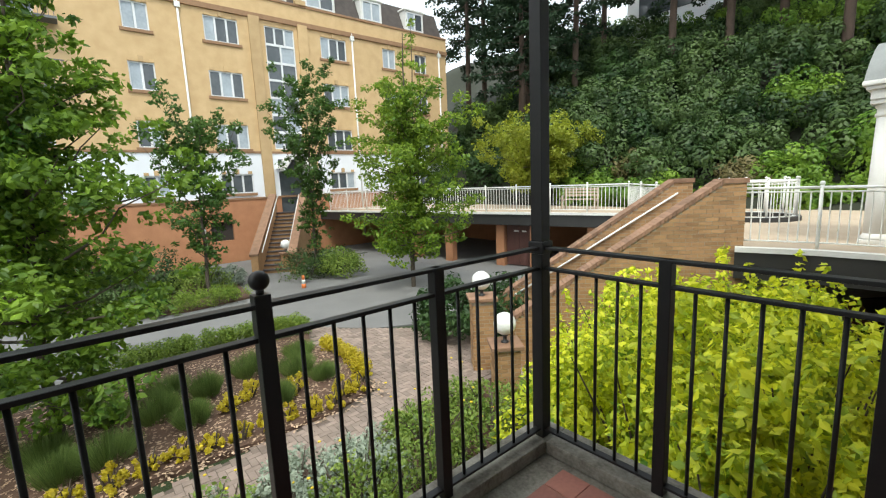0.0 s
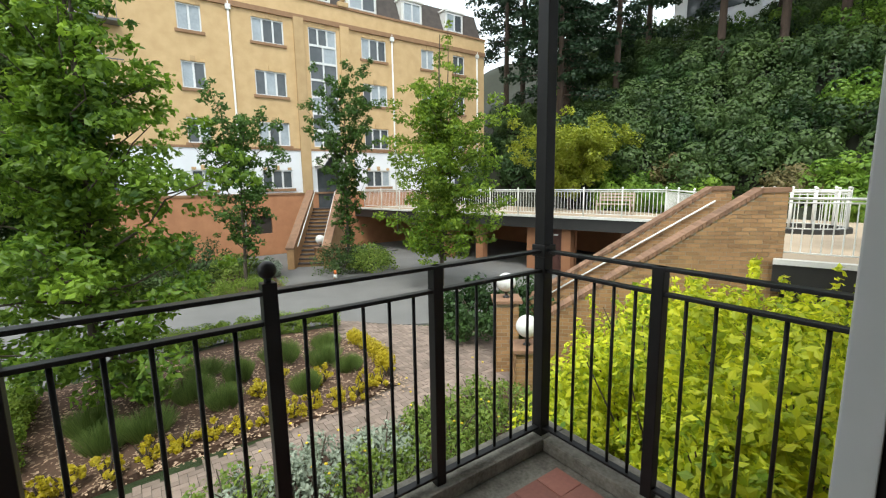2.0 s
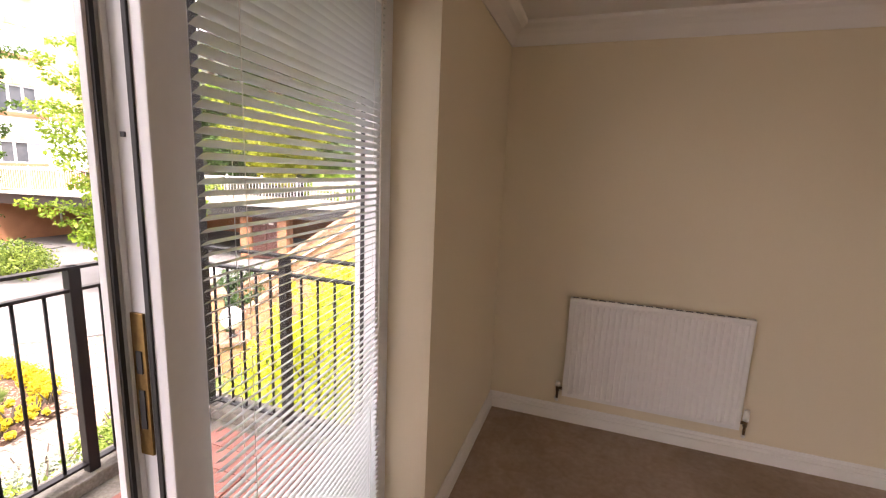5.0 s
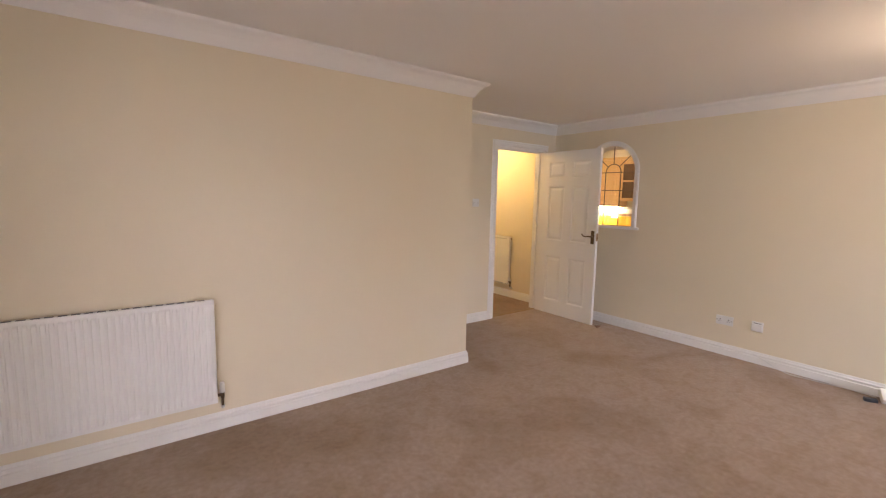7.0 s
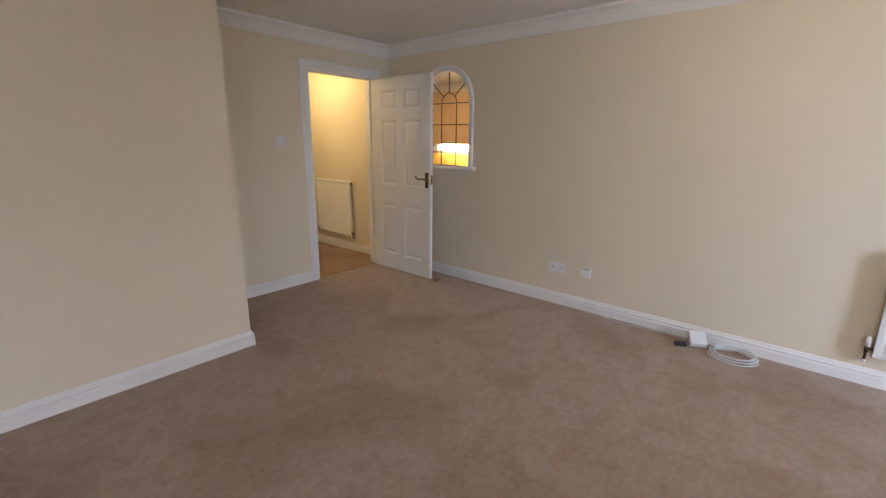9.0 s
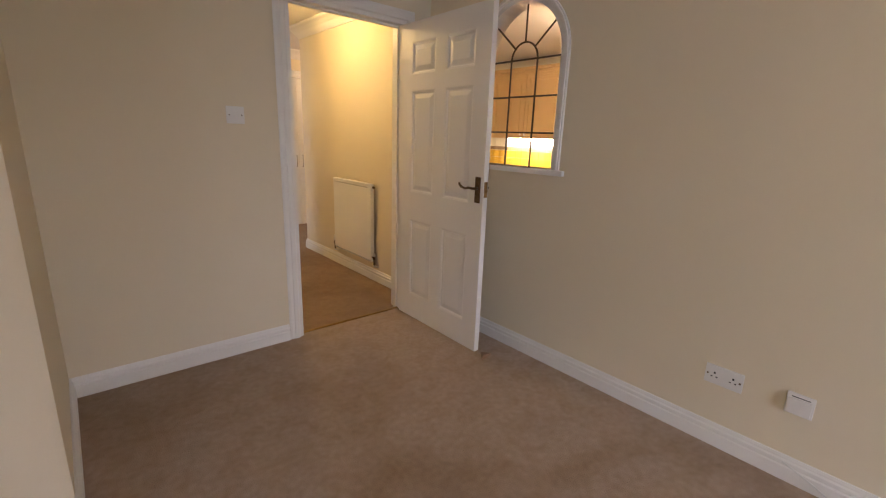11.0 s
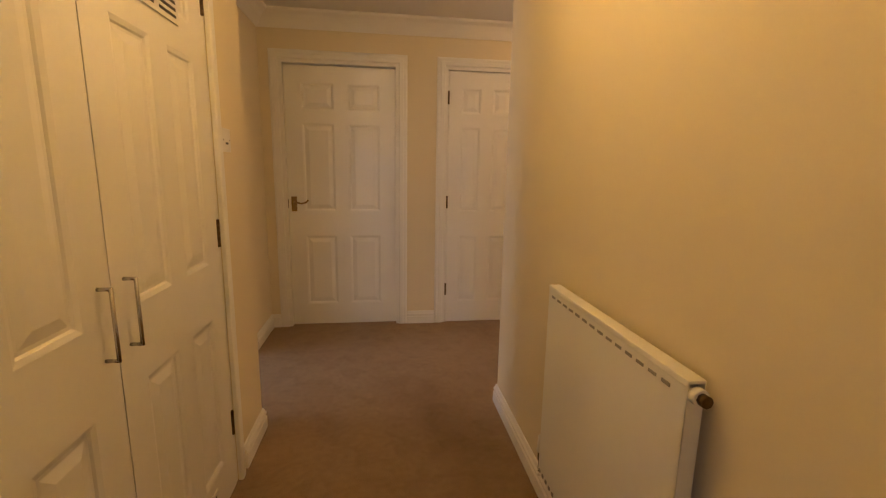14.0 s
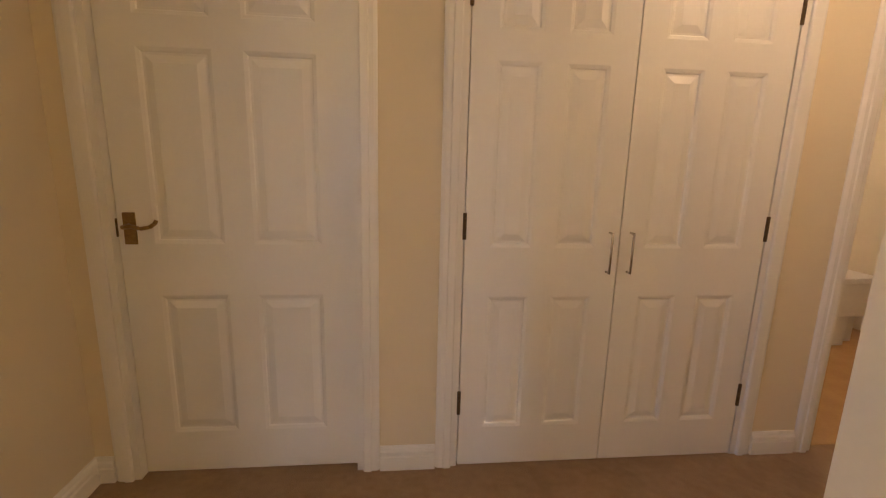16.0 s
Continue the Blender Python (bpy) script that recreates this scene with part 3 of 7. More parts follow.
def lining(a0, a1, top, y0, y1, along_x=True, stop=None, flip=1):
    """Timber lining inside a doorway, with a stop bead."""
    bm = bmesh.new()
    t = 0.03

    def bx(a, b, c, d, za, zb):
        if along_x:
            box(bm, a, c, za, b, d, zb)
        else:
            box(bm, c, a, za, d, b, zb)
    bx(a0 - 0.002, a0 + t, y0, y1, 0, top)
    bx(a1 - t, a1 + 0.002, y0, y1, 0, top)
    bx(a0 + t, a1 - t, y0, y1, top - t, top + 0.002)
    if stop:
        s0, s1 = stop
        bx(a0 + t, a0 + t + 0.012, s0, s1, 0, top - t)
        bx(a1 - t - 0.012, a1 - t, s0, s1, 0, top - t)
        bx(a0 + t + 0.012, a1 - t - 0.012, s0, s1, top - t - 0.012, top - t)
    return solid("trim_door_lining", bm, M_GLOSS, "white gloss painted door lining", "door lining", kind="structure")


# living room door, open into the room
lining(4.16, 5.0, 2.05, 3.995, 4.125, stop=(4.05, 4.08))
architrave(4.165, 4.995, 2.045, lambda p, q, h: (p, 4.0 - h, q))
architrave(4.165, 4.995, 2.045, lambda p, q, h: (p, 4.12 + h, q))
ld = panel_door("door_living", 4.968, 3.985, -91.0, 0.838, "white six-panel door standing open into the living room")
lever(ld, 0.795, 1.01, -1, -1, M_DARKBRASS)
lever(ld, 0.795, 1.01, 1, -1, M_DARKBRASS)
bm = bmesh.new()
box(bm, 0.836, -0.012, 0.97, 0.841, 0.012, 1.06)
box(bm, 0.840, -0.006, 1.0, 0.850, 0.006, 1.018, 0.002)
part("latch_plate", bm, M_BRASS, ld, "brass latch plate in the door edge")
for hz in (0.25, 1.75):
    hinge(ld, -0.002, 0.02, hz)
bm = bmesh.new()
box(bm, 4.189, 4.028, 0.975, 4.193, 4.047, 1.035)
solid("strike_plate", bm, M_DARKBRASS, "bronze strike plate in the door lining", "strike plate")
bm = bmesh.new()
sweep(bm, [(4.19, 4.03), (4.97, 4.03)], [(0, 0), (0.0, 0.003), (0.008, 0.007), (0.022, 0.007), (0.03, 0.003), (0.03, 0)], lambda p, q, h: (p, q, h))
solid("threshold_strip", bm, M_BRASS, "worn brass carpet threshold strip", "threshold strip")
bm = bmesh.new()
sweep(bm, [(3.63, 6.17), (3.63, 6.95)], [(0, 0), (0.0, 0.003), (0.006, 0.006), (0.02, 0.006), (0.026, 0.003), (0.026, 0)], lambda p, q, h: (p, q, h))
solid("threshold_strip", bm, M_CHROME, "dull metal carpet strip in the bedroom doorway", "threshold strip")
# Loose flat, bent piece under the door, simplified to a wedge shape.
bm = bmesh.new()
for pts in ([(0, 0), (0.10, 0.02), (0.06, 0.07)],):
    lo = [bm.verts.new((4.90 + x, 3.04 + y, 0.001)) for x, y in pts]
    hi = [bm.verts.new((4.90 + x, 3.04 + y, 0.012 + 0.02 * (i == 0))) for i, (x, y) in enumerate(pts)]
    bm.faces.new(lo[::-1])
    bm.faces.new(hi)
    for i in range(3):
        bm.faces.new((lo[i], lo[(i + 1) % 3], hi[(i + 1) % 3], hi[i]))
solid("door_wedge", bm, M_COPING, "small reddish flat piece on the carpet under the door", "door wedge")

# left hall cupboard: a pair of six-panel leaves with vents
lining(4.36, 5.70, 2.05, 3.875, 3.975, along_x=False)
architrave(4.365, 5.695, 2.045, lambda p, q, h: (3.98 + h, p, q))
for yy, rz, hinge_x in ((4.392, 90, 0), (5.668, -90, 0)):
    cd = panel_door("door_hall_cupboard", 3.962, yy, rz, 0.636, "white six-panel airing cupboard door, shut, with vents")
    s = -1 if rz == 90 else 1
    for hz in (0.27, 1.02, 1.80):
        hinge(cd, 0.0, s * 0.02, hz)
    bm = bmesh.new()
    hx = 0.636 - 0.045
    for za in (0.84, 1.0):
        tube(bm, (hx, s * 0.018, za), (hx, s * 0.045, za), 0.0045)
    tube(bm, (hx, s * 0.045, 0.837), (hx, s * 0.045, 1.003), 0.0045)
    part("pull_handle", bm, M_CHROME, cd, "slim steel bow handle")
    for vz0, vz1 in ((1.66, 1.79), (0.03, 0.13)):
        bm = bmesh.new()
        box(bm, 0.19, s * 0.018, vz0, 0.45, s * 0.024, vz1, 0.002)
        vp = part("vent_plate", bm, M_PLASTIC, cd, "white plastic vent plate")
        bm = bmesh.new()
        for k in range(6):
            zc = vz0 + 0.018 + k * (vz1 - vz0 - 0.036) / 5
            for xa in (0.21, 0.335):
                box(bm, xa, s * 0.0235, zc - 0.004, xa + 0.095, s * 0.0255, zc + 0.004)
        part("vent_slots", bm, M_DARKPL, vp, "dark vent slots")

M_DARKHINGE = mat("blackened_hinge", (0.06, 0.042, 0.028), (0.03, 0.022, 0.016), 0.6, 30, 120, 0.1)
# bedroom door: hinged at the far jamb, open into the bedroom
lining(6.14, 6.98, 2.05, 3.555, 3.685, along_x=False)
architrave(6.145, 6.975, 2.045, lambda p, q, h: (3.68 + h, p, q))
bd = panel_door("door_bedroom", 3.605, 6.940, 180, 0.762, "white six-panel bedroom door standing open")
for hz in (0.30, 1.02, 1.80):
    bm = bmesh.new()
    for k in range(5):
        tube(bm, (-0.012, 0.012, hz - 0.05 + k * 0.0202), (-0.012, 0.012, hz - 0.05 + k * 0.0202 + 0.019), 0.008, sides=8)
    box(bm, -0.034, 0.016, hz - 0.05, -0.012, 0.019, hz + 0.05)
    box(bm, -0.012, 0.017, hz - 0.05, 0.018, 0.0205, hz + 0.05)
    part("hinge", bm, M_DARKHINGE, bd, "dark tarnished butt hinge")
bm = bmesh.new()
box(bm, -0.03, 0.018, 0.86, 0.0, 0.032, 0.90, 0.003)
box(bm, 0.008, 0.018, 0.86, 0.035, 0.030, 0.90, 0.003)
tube(bm, (-0.015, 0.035, 0.88), (0.022, 0.035, 0.88), 0.006)
part("safety_catch", bm, M_DARKPL, bd, "small dark catch by the hinge")

# end door, shut
lining(3.81, 4.70, 2.05, 7.495, 7.605, stop=(7.575, 7.6))
architrave(3.815, 4.695, 2.045, lambda p, q, h: (p, 7.5 - h, q))
ed = panel_door("door_end", 4.667, 7.55, 180, 0.824, "white six-panel door, shut, with a lever handle")
lever(ed, 0.782, 0.98, 1, -1, M_BRASS, plate=0.115)
bm = bmesh.new()
box(bm, 0.825, 0.012, 0.95, 0.831, 0.026, 1.015)
part("latch_plate", bm, M_DARKBRASS, ed, "dark latch plate on the frame")

# double cupboard at the end wall
lining(5.045, 6.33, 2.05, 7.495, 7.605)
architrave(5.05, 6.325, 2.045, lambda p, q, h: (p, 7.5 - h, q))
for xx, rz in ((6.294, 180), (5.079, 0)):
    cd = panel_door("door_end_cupboard", xx, 7.514, rz, 0.605, "white six-panel cupboard door, shut, one of a pair")
    s = 1 if rz == 180 else -1
    for hz in (0.283, 1.005, 1.81):
        hinge(cd, -0.002, s * 0.02, hz, M_DARKBRASS)
    bm = bmesh.new()
    hx = 0.605 - 0.04
    for za in (0.83, 0.985):
        tube(bm, (hx, s * 0.018, za), (hx, s * 0.045, za), 0.0045)
    tube(bm, (hx, s * 0.045, 0.827), (hx, s * 0.045, 0.988), 0.0045)
    part("pull_handle", bm, M_CHROME, cd, "slim steel bow handle")

# bathroom doorway
lining(6.66, 7.46, 2.05, 7.495, 7.605, stop=(7.53, 7.56))
architrave(6.665, 7.455, 2.045, lambda p, q, h: (p, 7.5 - h, q))
panel_door("door_bathroom", 7.47, 7.645, 8, 0.686, "white six-panel bathroom door standing open")

# ---- arched internal window ----
aw = thing("arched_window", 5.2, AC, 0, "arched internal window with dark leaded bars and a white surround", "window", kind="structure")


def band(bm, pts_a, pts_b, x0, x1):
    for (a0, a1, b1, b0) in zip(pts_a, pts_a[1:], pts_b[1:], pts_b):
        q = [[bm.verts.new((x, y, z)) for y, z in (a0, a1, b1, b0)] for x in (x0, x1)]
        bm.faces.new(q[0])
        bm.faces.new(q[1][::-1])
        for i in range(4):
            bm.faces.new((q[0][i], q[1][i], q[1][(i + 1) % 4], q[0][(i + 1) % 4]))


for r0, r1, x0, x1 in ((AR - 0.004, AR + 0.026, -0.013, 0.0), (AR + 0.004, AR + 0.017, -0.019, -0.013), (AR - 0.03, AR + 0.001, -0.004, 0.12)):
    bm = bmesh.new()
    band(bm, arch_points(r0, AZ0, 0), arch_points(r1, AZ0, 0), x0, x1)
    part("surround", bm, M_GLOSS, aw, "white painted arched moulding")
bm = bmesh.new()
box(bm, -0.026, -AR - 0.06, AZ0 - 0.03, 0.12, AR + 0.06, AZ0, 0.004)
part("window_sill", bm, M_GLOSS, aw, "white painted sill")
bm = bmesh.new()
pane = arch_points(AR - 0.02, AZ0, 0)
bm.faces.new([bm.verts.new((0.06, y, z)) for y, z in pane])
gp = part("pane", bm, M_GLASS, aw, "clear glass pane")
gp.visible_shadow = False


def lead(bm, a, b):
    tube(bm, (0.055, *a), (0.055, *b), 0.0055, sides=6)


bars = bmesh.new()
rr = 0.096
for y in (-rr, rr):
    lead(bars, (y, AZ0), (y, ASP))
for z in (AZ0 + 0.2, AZ0 + 0.405, ASP):
    lead(bars, (-AR + 0.02, z), (AR - 0.02, z))
inner = [(rr * math.cos(math.pi * i / 12), ASP + rr * math.sin(math.pi * i / 12)) for i in range(13)]
for a, b in zip(inner, inner[1:]):
    lead(bars, a, b)
for ang in (90, 42, 138):
    a = radians(ang)
    lead(bars, (rr * math.cos(a), ASP + rr * math.sin(a)), ((AR - 0.02) * math.cos(a), ASP + (AR - 0.02) * math.sin(a)))
part("leaded_bars", bars, M_LEAD, aw, "dark brown leaded glazing bars")

# ---- radiators ----


def radiator(x, y, z, rz, w, h, label, flip_valve=False, ribbed=True):
    """Panel radiator: back on the plane y = 0 of its own frame, front towards -y."""
    r = thing("radiator", x, y, z, label, "radiator", rz=rz)
    bm = bmesh.new()
    n = int(w / 0.033)
    step = (w - 0.05) / n
    xs = []
    for i in range(n):
        a = 0.025 + i * step
        xs += [(a, 0.0), (a + step * 0.22, 0.0), (a + step * 0.38, 0.008), (a + step * 0.84, 0.008)]
    xs = [(0.0, 0.0)] + xs + [(w - 0.025, 0.0), (w, 0.0)]
    lo, hi = 0.022, h - 0.022
    rows = []
    for zz, k in ((0.0, 0), (lo - 0.006, 0), (lo + 0.01, 1), (hi - 0.01, 1), (hi + 0.006, 0), (h, 0)):
        rows.append([bm.verts.new((a, -0.057 + (d * k if ribbed else 0), zz)) for a, d in xs])
    for a, b in zip(rows, rows[1:]):
        for i in range(len(xs) - 1):
            bm.faces.new((a[i], a[i + 1], b[i + 1], b[i]))
    part("front_panel", bm, M_RADIATOR, r, "white ribbed steel front panel")
    bm = bmesh.new()
    box(bm, 0.004, -0.05, 0.004, w - 0.004, -0.028, h - 0.012, 0.004)
    part("back_panel", bm, M_RADIATOR, r)
    bm = bmesh.new()
    box(bm, 0, -0.059, h - 0.010, w, -0.020, h + 0.006, 0.004)
    grille = part("top_grille", bm, M_RADIATOR, r, "white top grille")
    if ribbed:
        bm = bmesh.new()
        box(bm, 0, -0.050, h + 0.004, 0.035, -0.030, h + 0.0068)
        slot = mesh_of("grille_slot", bm, M_GREYMETAL)
        for k in range(int(w / 0.05)):
            part("grille_slot", slot, None, grille).location = (0.012 + k * 0.05, 0, 0)
    else:
        bm = bmesh.new()
        tube(bm, (w - 0.004, -0.04, h - 0.022), (w + 0.016, -0.04, h - 0.022), 0.017, sides=12)
        plug = part("blanking_plug", bm, M_RADIATOR, r, "white enamelled blanking collar")
        bm = bmesh.new()
        tube(bm, (w + 0.015, -0.04, h - 0.022), (w + 0.030, -0.04, h - 0.022), 0.012, sides=8)
        part("bleed_screw", bm, M_DARKBRASS, plug, "brass bleed screw")
        bm = bmesh.new()
        box(bm, 0, -0.0605, 0.004, 0.012, -0.0575, 0.016)
        fin = mesh_of("fin_end", bm, M_HOLDER)
        for k in range(int(w / 0.03)):
            part("fin_end", fin, None, r).location = (0.012 + k * 0.03, 0, 0)
        bm = bmesh.new()
        box(bm, 0, -0.0592, h - 0.031, 0.026, -0.0566, h - 0.024)
        louvre = mesh_of("air_slot", bm, M_HOLDER)
        for k in range(int(w / 0.045) - 1):
            part("air_slot", louvre, None, r).location = (0.03 + k * 0.045, 0, 0)
    for a in (0.0, w - 0.004):
        bm = bmesh.new()
        box(bm, a, -0.057, 0.0, a + 0.004, -0.022, h, 0.001)
        part("side_panel", bm, M_RADIATOR, r)
    for i, a in enumerate((-0.028, w + 0.028)):
        trv = (i == 1) != flip_valve
        s = 1 if i else -1
        bm = bmesh.new()
        tube(bm, (a, -0.04, 0.02), (a, -0.04, 0.055), 0.011, 0.011, 10)
        tube(bm, (a - s * 0.03, -0.04, 0.04), (a, -0.04, 0.04), 0.009, 0.009, 10)
        tube(bm, (a, -0.04, -0.03), (a, -0.04, 0.02), 0.0075, 0.0075, 10)
        v = part("valve", bm, M_DARKBRASS, r, "dull brass valve body")
        bm = bmesh.new()
        tube(bm, (a, -0.04, 0.055), (a, -0.04, 0.115 if trv else 0.08), 0.016, 0.013, 12)
        part("valve_cap", bm, M_PLASTIC, v, "white plastic valve cap")
        bm = bmesh.new()
        tube(bm, (a, -0.04, -0.045), (a, -0.04, -0.028), 0.0085, 0.0085, 8)
        tube(bm, (a, -0.043, -0.04), (a + s * 0.012, -0.0005, -0.048), 0.0075, 0.0075, 8)
        part("pipe", bm, M_PLASTIC, v, "white painted pipe tail bent into the wall")
    for a in (0.12, w - 0.12):
        bm = bmesh.new()
        box(bm, a - 0.015, -0.03, 0.08, a + 0.015, -0.0005, h - 0.06)
        part("bracket", bm, M_RADIATOR, r)
    return r


radiator(0.105, 3.078, 0.19, 0, 0.943, 0.62, "white ribbed panel radiator on the cream wall")
radiator(5.188, 5.38, 0.19, -90, 0.69, 0.695, "white smooth panel radiator on the hall wall", True, False)
radiator(5.198, -0.15, 0.20, -90, 1.20, 0.62, "white ribbed panel radiator beside a cable coil", True)

# ---- small fittings ----


def plate(name, x, y, z, rz, w, h, label, detail):
    d = thing(name, x, y, z, label, name.replace("_", " "), rz=rz)
    bm = bmesh.new()
    box(bm, -w / 2, -0.009, -h / 2, w / 2, -0.0005, h / 2, 0.003)
    p = part("face_plate", bm, M_PLASTIC, d)
    for nm, m, boxes in detail:
        for bx0, bz0, bx1, bz1, d0, d1 in boxes:
            bm = bmesh.new()
            box(bm, bx0, -d1, bz0, bx1, -d0, bz1, 0.0006)
            part(nm, bm, m, p)
    return d


screws = [(-0.066, -0.004, -0.058, 0.004, 0.0085, 0.0105), (0.058, -0.004, 0.066, 0.004, 0.0085, 0.0105)]
near_screws = [(-0.035, -0.003, -0.029, 0.003, 0.0085, 0.0105), (0.029, -0.003, 0.035, 0.003, 0.0085, 0.0105)]
plate("light_switch", 3.869, 4.0, 1.382, 0, 0.092, 0.090, "white two-gang rocker light switch", [
    ("rocker", M_PLASTIC, [(-0.019, -0.017, -0.001, 0.017, 0.008, 0.013), (0.001, -0.017, 0.019, 0.017, 0.008, 0.013)]), ("screw", M_DARKBRASS, near_screws)])
holes = []
for cx in (-0.036, 0.036):
    holes += [(cx - 0.004, 0.004, cx + 0.004, 0.013, 0.0085, 0.0096), (cx - 0.014, -0.012, cx - 0.006, -0.007, 0.0085, 0.0096), (cx + 0.006, -0.012, cx + 0.014, -0.007, 0.0085, 0.0096)]
plate("double_socket", 5.2, 1.88, 0.331, -90, 0.147, 0.087, "white double power socket with switches", [
    ("socket_hole", M_DARKPL, holes), ("rocker", M_PLASTIC, [(-0.043, 0.020, -0.029, 0.034, 0.008, 0.013), (0.029, 0.020, 0.043, 0.034, 0.008, 0.013)]), ("screw", M_CHROME, screws)])
plate("aerial_socket", 5.2, 1.615, 0.336, -90, 0.090, 0.090, "white single outlet plate", [
    ("cover", M_PLASTIC, [(-0.038, -0.038, 0.038, 0.024, 0.008, 0.016)]), ("slot", M_DARKPL, [(-0.03, 0.028, 0.03, 0.032, 0.0085, 0.0095)])])
plate("phone_socket", 3.98, 5.80, 1.362, 90, 0.087, 0.087, "white wall outlet plate in the hall", [
    ("slot", M_DARKPL, [(-0.012, -0.016, 0.016, -0.008, 0.0085, 0.0095)]), ("screw", M_CHROME, [(-0.034, -0.003, -0.028, 0.003, 0.0085, 0.010), (0.028, -0.003, 0.034, 0.003, 0.0085, 0.010)])])

plate("kitchen_socket", 7.992, 4.82, 1.17, -90, 0.147, 0.087, "white double socket on the yellow tiled splashback", [
    ("socket_hole", M_DARKPL, holes), ("screw", M_CHROME, screws)])

# router box and coiled cable on the carpet
rt = thing("router_box", 5.10, 0.73, 0.0, "small white network box with a black plug on the carpet", "router", rz=25)
bm = bmesh.new()
box(bm, -0.055, -0.055, 0.002, 0.055, 0.055, 0.05, 0.008)
case = part("case", bm, M_PLASTIC, rt)
case.rotation_euler[1], case.location[2] = radians(-32), 0.029
bm = bmesh.new()
box(bm, -0.06, 0.075, 0.002, -0.02, 0.15, 0.028, 0.004)
part("plug", bm, M_DARKPL, rt, "black plug")


def cable(name, pts, r, material, label):
    cu = bpy.data.curves.new(name, "CURVE")
    cu.dimensions, cu.bevel_depth, cu.bevel_resolution = "3D", r, 2
    sp = cu.splines.new("POLY")
    sp.points.add(len(pts) - 1)
    for p, c in zip(sp.points, pts):
        p.co = (*c, 1)
    cu.materials.append(material)
    ob = new(name, cu)
    return tagged(ob, label, "cable")


rng = random.Random(4)
coil = []
for i in range(220):
    a = i / 220 * 2 * math.pi * 7
    k = i // 31
    coil.append((5.035 + (0.115 + 0.014 * math.sin(k * 2.1)) * math.cos(a) + 0.006 * k, 0.50 + (0.128 + 0.014 * math.cos(k * 1.7)) * math.sin(a), 0.006 + 0.004 * k + 0.006 * abs(math.sin(a * 0.5 + k))))
cable("coiled_cable", coil, 0.0035, M_CORD, "coil of white network cable on the carpet")
cable("trailing_cable", [(5.172, 1.62, 0.085), (5.166, 1.52, 0.05), (5.15, 1.42, 0.012), (5.12, 1.32, 0.005), (5.14, 1.15, 0.005), (5.16, 0.95, 0.005), (5.13, 0.80, 0.01)], 0.003, M_CORD, "white cable trailing along the skirting")


# pendant bulbs
def pendant(x, y, zb, label):
    d = thing("pendant_light", x, y, CEIL, label, "light")
    drop = zb - CEIL
    if drop < -0.2:
        bm = bmesh.new()
        lathe(bm, [(0.045, -0.03), (0.048, -0.012), (0.046, 0.0)], (0, 0, 0))
        part("ceiling_rose", bm, M_PLASTIC, d, "white ceiling rose")
        bm = bmesh.new()
        tube(bm, (0, 0, drop + 0.13), (0, 0, -0.03), 0.0035, sides=6)
        part("flex", bm, M_PLASTIC, d, "white flex")
        bm = bmesh.new()
        lathe(bm, [(0.016, 0.036), (0.019, 0.045), (0.019, 0.085), (0.009, 0.12)], (0, 0, drop))
        part("lampholder", bm, M_HOLDER, d, "lampholder, greyed for its backlit shade")
    else:
        bm = bmesh.new()
        lathe(bm, [(0.017, drop + 0.036), (0.021, drop + 0.046), (0.024, -0.022), (0.046, -0.016), (0.048, 0.0)], (0, 0, 0))
        part("lampholder", bm, M_PLASTIC, d, "white batten lampholder")
    bm = bmesh.new()
    lathe(bm, [(0.004, -0.036), (0.018, -0.032), (0.029, -0.019), (0.033, 0.0), (0.028, 0.017), (0.016, 0.030), (0.013, 0.038)], (0, 0, zb - CEIL))
    b = part("bulb", bm, M_BULB, d, "glowing bare bulb")
    b.visible_shadow = False


pendant(4.0, 0.387, 1.993, "bare lit pendant bulb on a white flex")
pendant(4.56, 5.02, 2.19, "bare lit bulb in a batten holder on the hall ceiling")

# ---- kitchen seen through the arched window ----


